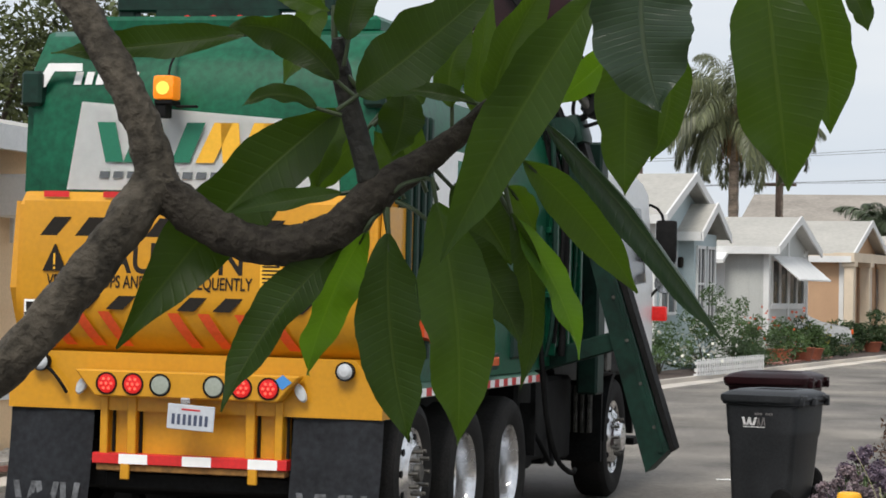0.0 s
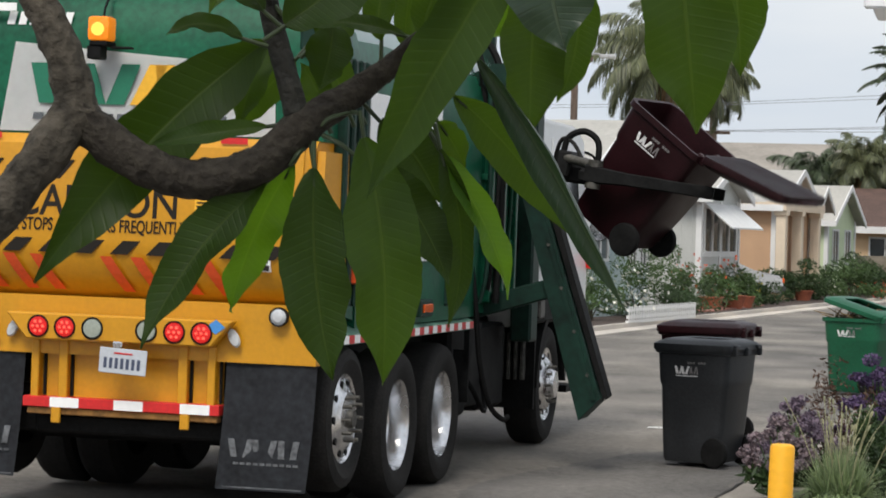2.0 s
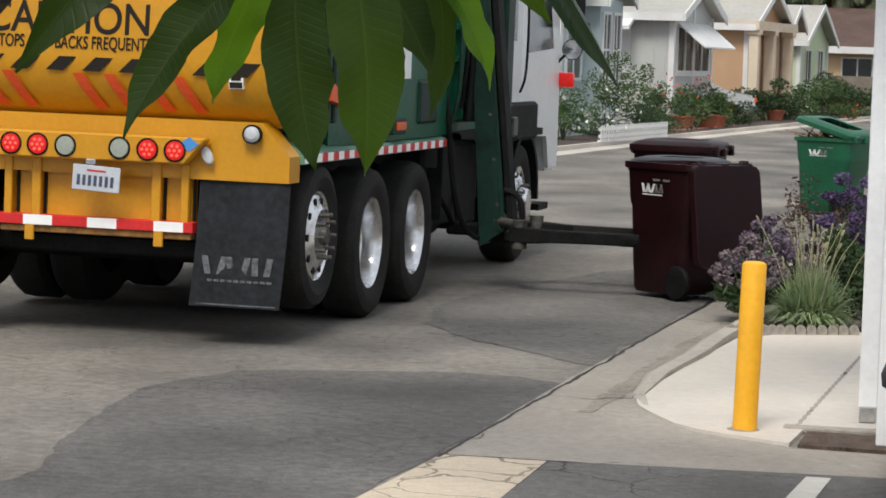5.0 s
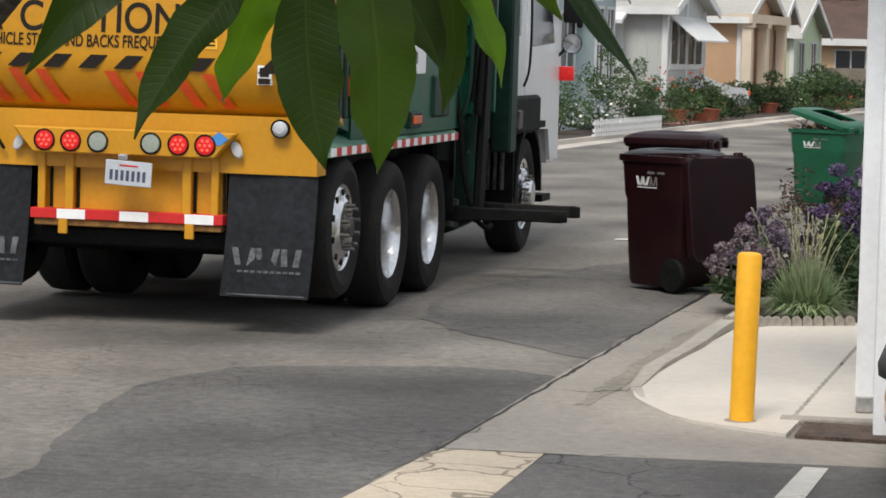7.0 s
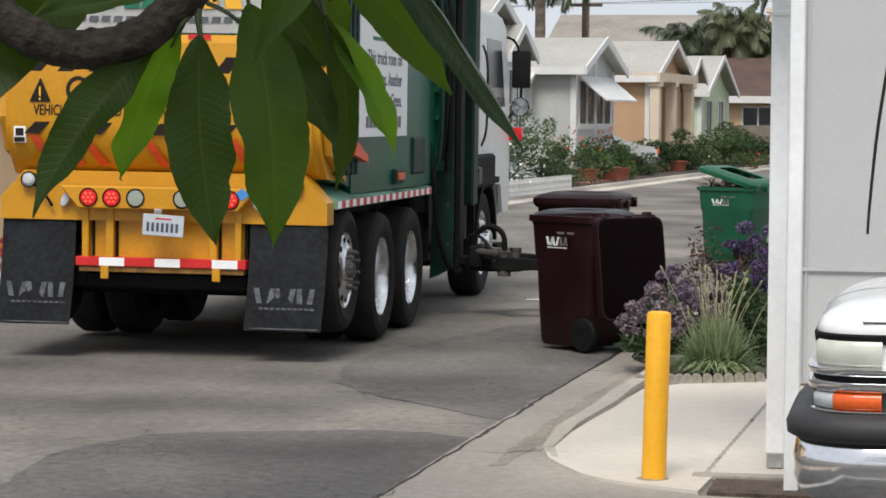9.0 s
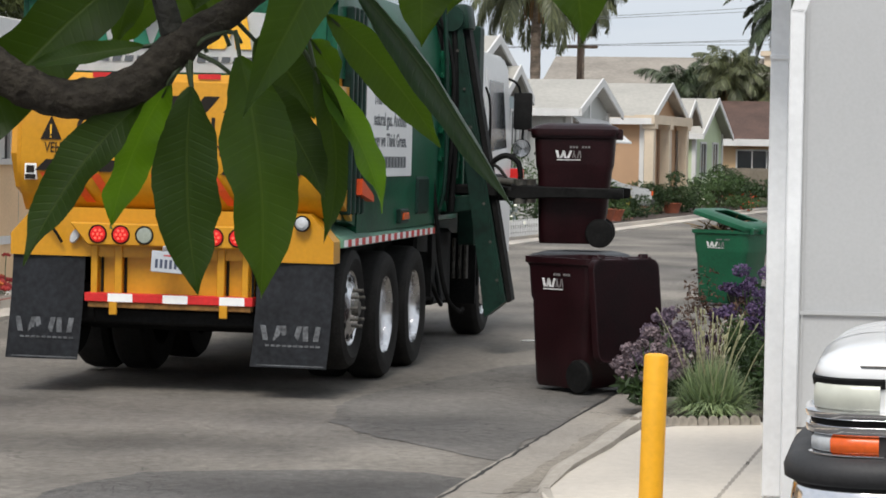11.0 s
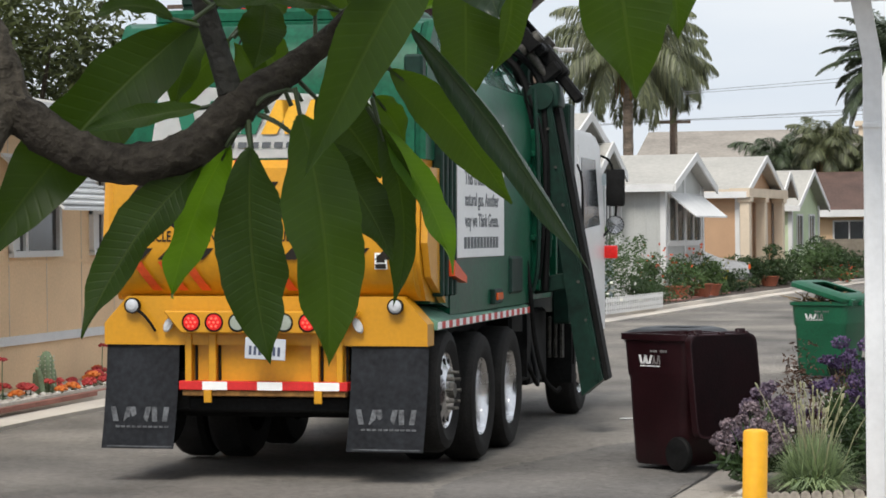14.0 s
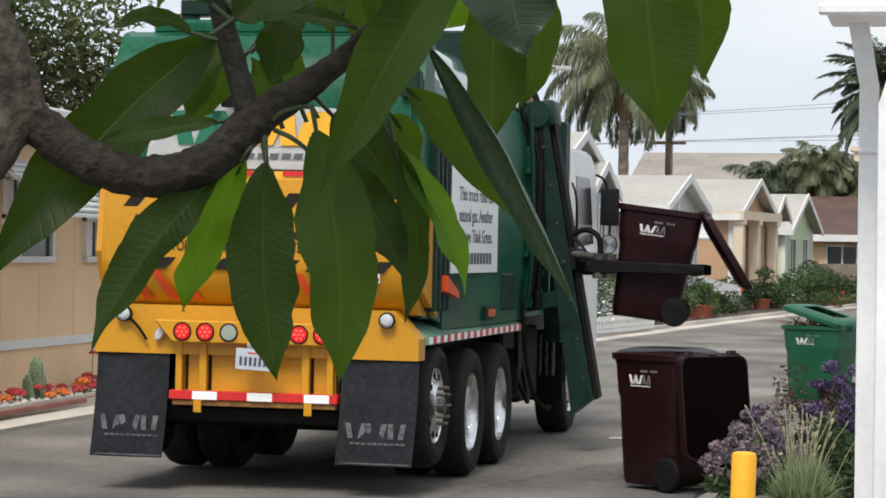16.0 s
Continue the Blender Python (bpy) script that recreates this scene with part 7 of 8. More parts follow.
# ---- plants ----
def foliage(name, color, rough=0.55, through=0.3, spread=0.35):
    """Small leaves: each clump its own shade, some light passing through."""
    m = bpy.data.materials.new(name)
    m.use_nodes = True
    n, l = m.node_tree.nodes, m.node_tree.links
    p = n["Principled BSDF"]
    geo = n.new("ShaderNodeNewGeometry")
    ramp = n.new("ShaderNodeValToRGB")
    ramp.color_ramp.elements[0].color = (*[c * (1 - spread) for c in color], 1)
    ramp.color_ramp.elements[1].color = (color[0] * (1 + spread * 1.3), color[1] * (1 + spread), color[2] * (1 + spread * 0.6), 1)
    l.new(geo.outputs["Random Per Island"], ramp.inputs["Fac"])
    co = n.new("ShaderNodeTexCoord")
    nz = n.new("ShaderNodeTexNoise")
    nz.inputs["Scale"].default_value = 1.7
    l.new(co.outputs["Object"], nz.inputs["Vector"])
    mix = n.new("ShaderNodeMix")
    mix.data_type, mix.blend_type = "RGBA", "MULTIPLY"
    mr = n.new("ShaderNodeMapRange")
    mr.inputs["To Min"].default_value, mr.inputs["To Max"].default_value = 0.65, 1.3
    l.new(nz.outputs["Fac"], mr.inputs["Value"])
    mix.inputs[0].default_value = 1.0
    l.new(ramp.outputs["Color"], mix.inputs[6])
    l.new(mr.outputs[0], mix.inputs[7])
    l.new(mix.outputs[2], p.inputs["Base Color"])
    p.inputs["Roughness"].default_value = rough
    tr = n.new("ShaderNodeBsdfTranslucent")
    l.new(mix.outputs[2], tr.inputs["Color"])
    ms = n.new("ShaderNodeMixShader")
    ms.inputs[0].default_value = through
    l.new(p.outputs[0], ms.inputs[1])
    l.new(tr.outputs[0], ms.inputs[2])
    l.new(ms.outputs[0], n["Material Output"].inputs["Surface"])
    return m


FOL_DARK = foliage("dark_shrub_leaves", (0.035, 0.07, 0.022))
FOL_MID = foliage("shrub_leaves", (0.06, 0.115, 0.035))
FOL_OLIVE = foliage("olive_tree_leaves", (0.075, 0.1, 0.035), through=0.35, spread=0.5)
FOL_PALM = foliage("palm_leaflets", (0.13, 0.155, 0.085), 0.45, 0.3, 0.45)
FOL_DATE = foliage("date_palm_leaflets", (0.055, 0.08, 0.042), 0.45, 0.12, 0.35)
FOL_DRY = foliage("dry_palm_skirt", (0.22, 0.14, 0.07), 0.8, 0.2)
FOL_GRASS = foliage("blue_green_grass", (0.27, 0.36, 0.2), 0.6, 0.3, 0.3)
FOL_STALK = foliage("pale_seed_stalks", (0.34, 0.35, 0.22), 0.7, 0.2, 0.25)
FOL_PURPLE = foliage("purple_papery_flowers", (0.18, 0.145, 0.21), 0.8, 0.25, 0.4)
FOL_MAUVE = foliage("faded_mauve_flowers", (0.2, 0.165, 0.2), 0.85, 0.2, 0.45)
FOL_VIOLET = foliage("violet_flowers", (0.13, 0.09, 0.21), 0.8, 0.25, 0.35)
FOL_RUST = foliage("dark_red_leaves", (0.09, 0.05, 0.035), 0.7, 0.2, 0.4)
FOL_WHITE = foliage("white_blossom", (0.75, 0.75, 0.68), 0.7, 0.2, 0.1)
FOL_YELLOW = foliage("yellow_green_leaves", (0.2, 0.2, 0.04), 0.6, 0.3, 0.3)
FOL_RED = foliage("red_blossom", (0.45, 0.08, 0.03), 0.7, 0.2, 0.3)


def leaf_quads(bm, centre, radii, n, size, seed, hollow=0.35, lumps=7, slim=0.5):
    """Small leaves spread over uneven lumps within an ellipsoid."""
    rnd = random.Random(seed)
    cs = [(Vector((rnd.gauss(0, 0.45), rnd.gauss(0, 0.45), rnd.gauss(0.05, 0.4))), rnd.uniform(0.3, 0.62)) for _ in range(lumps)]
    for _ in range(n):
        c, r = rnd.choice(cs)
        d = Vector((rnd.gauss(0, 1), rnd.gauss(0, 1), rnd.gauss(0, 1))).normalized()
        p = c + d * (r * (hollow + (1 - hollow) * rnd.random() ** 0.5))
        p = Vector((centre[0] + p.x * radii[0], centre[1] + p.y * radii[1], max(centre[2] - radii[2], centre[2] + p.z * radii[2])))
        a = Vector((rnd.gauss(0, 1), rnd.gauss(0, 1), rnd.gauss(0.2, 0.8))).normalized() * size * rnd.uniform(0.6, 1.3)
        b = a.cross(Vector((rnd.gauss(0, 1), rnd.gauss(0, 1), rnd.gauss(0, 1)))).normalized() * size * slim * rnd.uniform(0.6, 1.2)
        bm.faces.new([bm.verts.new(q) for q in (p - a, p + b * 0.8, p + a, p - b * 0.8)])
    return bm


def shrub(x, y, z, rx, ry, rz, n, size, material, label, seed, bloom=None, blooms=0, bloom_size=0.05, name="shrub"):
    s = thing(name, label, "shrub", "", pose(x, y, z))
    part("leaves", leaf_quads(bmesh.new(), (0, 0, rz * 0.8), (rx, ry, rz), int(n * 1.5), size * 0.72, seed, 0.3, 11, 0.42), material, s, "", 0)
    bm = bmesh.new()
    rnd = random.Random(seed)
    for _ in range(5):
        q = Vector((rnd.gauss(0, 0.3) * rx, rnd.gauss(0, 0.3) * ry, rz * rnd.uniform(0.6, 1.1)))
        sweep(bm, [(0, 0, -0.02, 0.02), (q.x * 0.4, q.y * 0.4, q.z * 0.5, 0.014), (q.x, q.y, q.z, 0.006)], 5)
    part("stem", bm, BARK, s)
    if bloom:
        part("blossom", leaf_quads(bmesh.new(), (0, 0, rz * 0.9), (rx * 1.03, ry * 1.03, rz * 1.05), blooms, bloom_size, seed + 3, 0.8, 7, 0.9), bloom, s, "blossom", 0)
    return s


def papery_bush(x, y, z, r, h, seed, material, label):
    """Sea lavender: stalks that end in flat heads of small papery flowers."""
    s = thing("flower_bush", label, "flowering plant", "", pose(x, y, z))
    rnd = random.Random(seed)
    stems, heads = bmesh.new(), bmesh.new()
    for _ in range(30):
        a, q = rnd.uniform(0, 6.28), r * rnd.random() ** 0.5
        lump = rnd.uniform(0.7, 1.5)
        top = Vector((q * math.cos(a), q * math.sin(a), h * (1 - 0.55 * (q / r) ** 2) * rnd.uniform(0.8, 1.05)))
        sweep(stems, [(top.x * 0.15, top.y * 0.15, 0, 0.006), (top.x * 0.5, top.y * 0.5, top.z * 0.6, 0.005), (top.x, top.y, top.z, 0.003)], 4)
        for _ in range(int(110 * lump)):
            d = Vector((rnd.gauss(0, 1), rnd.gauss(0, 1), rnd.gauss(0, 1))).normalized() * (0.055 * lump * rnd.random() ** 0.33)
            p = top + Vector((d.x, d.y, d.z * 0.7))
            u = Vector((rnd.gauss(0, 1), rnd.gauss(0, 1), rnd.gauss(0, 1))).normalized() * rnd.uniform(0.008, 0.016)
            v = u.cross(Vector((rnd.gauss(0, 1), rnd.gauss(0, 1), 1))).normalized() * u.length
            heads.faces.new([heads.verts.new(k) for k in (p - u, p + v, p + u, p - v)])
    tagged(part("stem_tuft", stems, HERB, s), kind="stuff")
    tagged(part("bloom_mass", heads, material, s, "clusters of papery flowers", 0), kind="stuff")
    part("leaves", leaf_quads(bmesh.new(), (0, 0, h * 0.25), (r * 0.9, r * 0.9, h * 0.3), 500, 0.05, seed, 0.3, 6, 0.35), FOL_DARK, s, "", 0)


papery_bush(-1.33, 17.55, 0.05, 0.27, 0.52, 1, FOL_MAUVE, "sea lavender with faded mauve papery flower heads")
papery_bush(-1.22, 18.3, 0.05, 0.3, 0.62, 2, FOL_PURPLE, "sea lavender with purple papery flower heads")
papery_bush(-0.72, 19.6, 0.05, 0.32, 0.9, 3, FOL_VIOLET, "tall violet sea lavender in the bed")
papery_bush(-0.45, 18.6, 0.05, 0.26, 0.95, 4, FOL_VIOLET, "tall violet sea lavender in the bed")
shrub(-1.05, 19.4, 0.05, 0.3, 0.3, 0.38, 900, 0.035, FOL_RUST, "dark reddish succulent shrub in the bed", 5)
shrub(-0.6, 17.9, 0.05, 0.28, 0.3, 0.35, 900, 0.05, FOL_DARK, "dark green low shrub in the bed", 6)
shrub(-0.55, 20.6, 0.05, 0.4, 0.6, 0.5, 1200, 0.05, FOL_DARK, "dark green shrub behind the flowers", 7)
# fountain grass with seed stalks
grass = thing("ornamental_grass", "clump of blue-green fountain grass with pale seed stalks", "grass clump", m=pose(-0.86, 17.15, 0.05))
bm, bs = bmesh.new(), bmesh.new()
rnd = random.Random(9)
for _ in range(2200):
    a, lean, L = rnd.uniform(0, 6.28), rnd.uniform(0.1, 1.3), rnd.uniform(0.26, 0.44)
    d = Vector((math.cos(a) * math.sin(lean), math.sin(a) * math.sin(lean), math.cos(lean)))
    b = Vector((rnd.gauss(0, 0.05), rnd.gauss(0, 0.05), 0))
    s = Vector((-math.sin(a), math.cos(a), 0)) * 0.0048
    m1, m2 = b + d * L * 0.55, b + d * L + Vector((0, 0, -0.35 * L * math.sin(lean) ** 2))
    v = [bm.verts.new(q) for q in (b - s, b + s, m1 + s, m1 - s, m2)]
    bm.faces.new((v[0], v[1], v[2], v[3]))
    bm.faces.new((v[3], v[2], v[4]))
for _ in range(34):
    a, lean, L = rnd.uniform(0, 6.28), rnd.uniform(0.05, 0.62), rnd.uniform(0.45, 0.74)
    d = Vector((math.cos(a) * math.sin(lean), math.sin(a) * math.sin(lean), math.cos(lean)))
    p = Vector((rnd.gauss(0, 0.06), rnd.gauss(0, 0.06), 0))
    q = p + d * L
    sweep(bs, [(p.x, p.y, p.z, 0.003), (q.x * 0.55 + p.x * 0.45, q.y * 0.55 + p.y * 0.45, L * 0.58, 0.003), (q.x, q.y, q.z, 0.0025)], 4)
    sweep(bs, [(q.x, q.y, q.z, 0.005), (q.x + d.x * 0.03, q.y, q.z + 0.025, 0.008), (q.x + d.x * 0.06, q.y, q.z + 0.04, 0.004)], 5)
part("blades", bm, FOL_GRASS, grass, "arching thin blades", 0)
part("seed_stalks", bs, FOL_STALK, grass, "pale seed stalks", 0)

# yards across the street
seed = 20
for x, y, z, rx, ry, rz, n, size, m, label, bl, nb in (
    (-8.0, 52.6, 0.1, 0.9, 0.9, 0.55, 1500, 0.07, FOL_MID, "rose shrub with white blossom", FOL_WHITE, 110),
    (-7.4, 55.2, 0.1, 0.8, 0.9, 0.75, 1500, 0.07, FOL_MID, "tall rose shrub with white blossom", FOL_WHITE, 120),
    (-8.4, 49.5, 0.1, 0.8, 0.9, 0.5, 1200, 0.07, FOL_MID, "shrub with yellow and white blossom", FOL_YELLOW, 80),
    (-7.1, 59.0, 0.1, 0.7, 1.0, 0.45, 1200, 0.07, FOL_DARK, "dark low shrub by the kerb", None, 0),
    (-7.0, 61.5, 0.1, 0.7, 1.2, 0.4, 1200, 0.07, FOL_DARK, "dark low shrub by the kerb", None, 0),
    (-7.3, 63.5, 0.1, 0.6, 0.8, 0.75, 1200, 0.08, FOL_MID, "shrub with orange red blossom", FOL_RED, 50),
    (-6.7, 66.0, 0.1, 0.7, 1.0, 0.6, 1200, 0.09, FOL_MID, "leafy green potted shrub", FOL_RED, 40),
    (-6.4, 69.0, 0.1, 0.6, 1.0, 0.65, 1200, 0.09, FOL_MID, "grassy shrub by the porch", FOL_YELLOW, 60),
    (-6.0, 72.5, 0.1, 0.6, 1.0, 0.4, 900, 0.08, FOL_DARK, "dark low shrub by the kerb", None, 0),
    (-5.6, 78.0, 0.1, 0.8, 1.2, 0.55, 1400, 0.1, FOL_DARK, "dark spreading shrub before the tan home", None, 0),
    (-5.3, 81.0, 0.1, 0.8, 1.2, 0.55, 1400, 0.1, FOL_DARK, "dark spreading shrub before the tan home", None, 0),
    (-5.0, 84.5, 0.1, 0.6, 1.0, 0.5, 1000, 0.09, FOL_MID, "shrub with pale blossom", FOL_WHITE, 40),
    (-4.4, 89.5, 0.1, 1.0, 1.6, 0.85, 1800, 0.11, FOL_MID, "tall green shrub before the green home", None, 0),
    (-3.7, 92.5, 0.1, 1.0, 1.6, 0.8, 1800, 0.11, FOL_DARK, "tall green shrub before the green home", None, 0),
    (-2.6, 96.0, 0.1, 1.4, 1.6, 0.7, 1800, 0.12, FOL_DARK, "dark hedge at the bend", None, 0),
    (-0.8, 97.0, 0.1, 1.4, 1.6, 1.1, 1800, 0.12, FOL_DARK, "dark hedge at the bend", None, 0),
    (-3.4, 86.5, 0.1, 0.7, 0.9, 0.3, 700, 0.08, FOL_MID, "low bed with pinkish blossom", FOL_RED, 60),
    (1.8, 98.0, 0.1, 2.2, 1.8, 1.6, 2200, 0.14, FOL_DARK, "dark hedge at the bend", None, 0),
):
    seed += 1
    shrub(x, y, z, rx, ry, rz, n, size, m, label, seed, bl, nb, 0.05)
# low white picket border and planters
picket = thing("garden_border", "low white picket border round the rose bed", "fence", m=pose(-7.05, 51.5, 0.1, 0, 0, 90 - 7))
part("rail", B((0, 0, 0.1, 6.0, 0.04, 0.17), (0, 0, 0.25, 6.0, 0.04, 0.31), (0, 0.0, 0.0, 6.0, 0.06, 0.06)), WHITE_TRIM, picket, "white rails", 0)
slat = part("picket", B((0, -0.02, 0.0, 0.09, 0.0, 0.36), bevel=0.01), WHITE_TRIM, picket, "", 0)
for i in range(1, 30):
    again(slat, Matrix.Translation((i * 0.2, 0, 0)))
for x, y, s in ((-6.75, 64.8, 0.32), (-6.35, 66.6, 0.34), (-6.2, 68.0, 0.3), (-5.4, 79.6, 0.3)):
    pot = thing("planter", "terracotta planter by the kerb", "planter", "terracotta planters", pose(x, y, 0.1))
    part("pot", lathe(bmesh.new(), [(0, 0.001), (0, s * 0.7), (s * 0.9, s), (s, s * 1.1), (s * 1.05, s * 1.1), (s * 1.05, s * 0.9), (s * 0.8, s * 0.85), (s * 0.8, 0.001)], 20, "z"), RED_BRICK, pot)
bedm = struct(part("red_bed", flat([(-6.5, 62.5), (-7.4, 62.5), (-6.9, 71), (-5.9, 71)], 0.13, 0.05), REDBRICK_GROUND, smooth=0), "reddish gravel bed in front of the grey home", "gravel")
# parked saloon between the homes
car = thing("car", "silver car parked between the grey and tan homes", "car", m=pose(-7.9, 75.2, 0.1, 0, 0, 10))
bm = prism(bmesh.new(), [(-2.2, 0.3), (-2.25, 0.75), (-1.6, 0.86), (-0.9, 1.3), (0.6, 1.32), (1.2, 0.9), (2.1, 0.8), (2.15, 0.3)], -0.85, 0.85, "y")
bmesh.ops.bevel(bm, geom=bm.edges[:], offset=0.07, segments=2, affect="EDGES")
part("body", bm, mat("silver_car_paint", (0.55, 0.56, 0.57), 0.28, 0.3, vary=0.04, bump=0.0), car, "", 40)
part("window", prism(bmesh.new(), [(-1.35, 0.9), (-0.85, 1.24), (0.5, 1.25), (0.95, 0.92)], -0.862, -0.85, "y"), GLASS_DARK, car, "dark glass", 0)
part("tail_lamp", B((2.1, -0.8, 0.6, 2.17, -0.5, 0.75), bevel=0.02), LAMP_ORANGE, car)
part("bumper", B((2.05, -0.83, 0.32, 2.22, 0.83, 0.5), bevel=0.04), BUMPER_BLACK, car)
for x in (-1.35, 1.35):
    for y in (-0.88, 0.68):
        part("wheel", lathe(bmesh.new(), [(0, 0.001), (0, 0.2), (0.02, 0.3), (0.18, 0.3), (0.2, 0.2), (0.2, 0.001)], 20, "y"), RUBBER, car, m=Matrix.Translation((x, y, 0.3)))


# ---- palms, trees, poles ----
PALM_TRUNK = mat("grey_palm_trunk", (0.24, 0.19, 0.15), 0.9, vary=0.3, grain=12, large=2, bump=0.4, streak=(1, 1, 3))


def palm(x, y, trunk_h, crown_r, n, seed, leaf_m, label, droop, trunk_r=0.2, leaflets=34, skirt=0, leaflet_len=0.5, hang=0.6):
    """A feather palm: ringed trunk, and fronds that are parts of their own."""
    t = thing("palm_tree", label, "palm tree", "palms", pose(x, y, 0))
    bm = bmesh.new()
    lathe(bm, [(-0.05, trunk_r * 1.4), (0.6, trunk_r * 1.1)] + [(0.6 + (trunk_h - 0.6) * k / 24, trunk_r * (1.0 - 0.25 * k / 24) * (1.05 if k % 2 else 0.97)) for k in range(1, 25)] + [(trunk_h + 0.15, trunk_r * 0.4)], 14, "z")
    part("trunk", bm, PALM_TRUNK, t, "ringed grey-brown trunk", 60)
    rnd = random.Random(seed)
    for i in range(n):
        a = i * 2.399 + rnd.uniform(-0.2, 0.2)
        e = radians(82) - (i / n) ** 0.8 * radians(115)
        L = crown_r * rnd.uniform(0.85, 1.1)
        bm = bmesh.new()
        h = Vector((math.cos(a), math.sin(a), 0))
        side = Vector((-math.sin(a), math.cos(a), 0))
        pts, p, ang = [], Vector((0, 0, trunk_h)), e
        for k in range(13):
            pts.append(p.copy())
            p = p + (h * math.cos(ang) + Vector((0, 0, math.sin(ang)))) * (L / 12)
            ang -= droop * (0.04 + 0.11 * k / 12)
        for k in range(12):
            w = 0.03 * (1 - k / 13)
            v = [bm.verts.new(q) for q in (pts[k] - side * w, pts[k] + side * w, pts[k + 1] + side * w * 0.9, pts[k + 1] - side * w * 0.9)]
            bm.faces.new(v)
        for k in range(leaflets):
            f = 0.14 + 0.86 * k / leaflets
            q = min(int(f * 12), 11)
            c = pts[q].lerp(pts[q + 1], f * 12 - q)
            d = (pts[q + 1] - pts[q]).normalized()
            ll = leaflet_len * math.sin(math.pi * (0.18 + 0.78 * f)) * rnd.uniform(0.8, 1.15)
            for sgn in (-1, 1):
                u = (side * sgn * 0.75 + d * 0.6 + Vector((0, 0, -hang * rnd.uniform(0.3, 1.1) + rnd.uniform(-0.1, 0.25)))).normalized()
                n2 = u.cross(d).normalized().cross(u).normalized() * 0.03
                mid = c + u * ll * 0.55
                tip = c + u * ll + Vector((0, 0, -ll * 0.35 * hang))
                v = [bm.verts.new(z) for z in (c, mid + n2, tip, mid - n2)]
                bm.faces.new(v)
        part("frond", bm, leaf_m, t, "", 0)
    if skirt:
        bm = bmesh.new()
        for _ in range(skirt):
            a, r = rnd.uniform(0, 6.28), trunk_r * rnd.uniform(0.9, 1.9)
            z = trunk_h - rnd.uniform(0.0, 0.4)
            b = Vector((r * math.cos(a), r * math.sin(a), z))
            e2 = b + Vector((math.cos(a) * 0.25, math.sin(a) * 0.25, -rnd.uniform(0.8, 1.9)))
            s = Vector((-math.sin(a), math.cos(a), 0)) * 0.06
            bm.faces.new([bm.verts.new(q) for q in (b - s, b + s, e2 + s * 0.4, e2 - s * 0.4)])
        part("dry_skirt", bm, FOL_DRY, t, "hanging dead fronds", 0)
    return t


palm(-12.35, 100, 9.3, 4.2, 34, 1, FOL_PALM, "tall queen palm with drooping feathery fronds", 1.75, 0.24, 80, 70, 0.95, 1.3)
palm(-12.0, 114, 9.2, 2.3, 26, 6, FOL_PALM, "queen palm with drooping fronds behind the pole", 1.9, 0.2, 60, 30, 0.8, 1.3)
palm(-1.55, 86, 7.4, 2.8, 52, 2, FOL_DATE, "date palm with stiff dark fronds", 1.15, 0.35, 90, 80, 0.62, 0.4)
palm(-7.4, 112, 4.9, 2.2, 26, 3, FOL_DATE, "low dark palm before the large roof", 1.6, 0.2, 60, 20, 0.7, 1.0)
palm(-5.0, 110, 5.6, 1.9, 26, 4, FOL_PALM, "low dark palm before the large roof", 1.4, 0.2, 60, 20, 0.7, 0.9)
palm(-3.4, 111, 4.9, 2.2, 24, 5, FOL_PALM, "low palm before the large roof", 1.5, 0.2, 60, 20, 0.7, 1.0)


def broadleaf(x, y, h, r, n, seed, material, label, size=0.11):
    t = thing("tree", label, "tree", "trees", pose(x, y, 0))
    rnd = random.Random(seed)
    bm = bmesh.new()
    sweep(bm, [(0, 0, -0.05, 0.22), (0.1, 0, h * 0.3, 0.17), (0, 0.1, h * 0.55, 0.12)], 10)
    ends = []
    for k in range(8):
        a = k * 0.8
        e = Vector((math.cos(a) * r * rnd.uniform(0.4, 0.85), math.sin(a) * r * rnd.uniform(0.4, 0.85), h * rnd.uniform(0.65, 1.0)))
        ends.append(e)
        sweep(bm, [(0, 0.05, h * 0.45, 0.1), (e.x * 0.5, e.y * 0.5, h * 0.45 + (e.z - h * 0.45) * 0.6, 0.06), (e.x, e.y, e.z, 0.02)], 7)
    part("trunk", bm, BARK, t, "trunk with spreading limbs")
    bm = bmesh.new()
    for k, e in enumerate(ends + [Vector((0, 0, h))]):
        leaf_quads(bm, e, (r * 0.62, r * 0.62, r * 0.45), n // 9, size, seed * 31 + k, 0.25, 9, 0.5)
    part("crown", bm, material, t, "loose leafy crown", 0)


broadleaf(-17.6, 47, 6.4, 2.6, 9000, 3, FOL_OLIVE, "loose olive-green tree behind the beige home", 0.11)
broadleaf(-20.5, 46, 6.8, 2.6, 6000, 4, FOL_OLIVE, "loose olive-green tree behind the beige home", 0.1)
# trees out of view, added so that the truck's flank mirrors something dark
for x, y, k in ((6.5, 34, 21), (7.0, 46, 22), (7.5, 60, 23)):
    broadleaf(x, y, 7.0, 2.7, 2600, k, FOL_DARK, "unseen dark leafy tree added to darken the truck's reflections", 0.16)
broadleaf(-6.0, 114, 5.0, 2.2, 4200, 15, FOL_DARK, "dark leafy tree before the large roof", 0.16)
broadleaf(-14.6, 118, 4.6, 1.8, 1500, 5, FOL_OLIVE, "rounded tree behind the homes", 0.16)
broadleaf(-12.2, 122, 4.2, 1.6, 1500, 6, FOL_DARK, "dark conical tree behind the homes", 0.15)
broadleaf(-18.5, 125, 5.2, 2.2, 1500, 7, FOL_DARK, "dark tree behind the homes", 0.16)


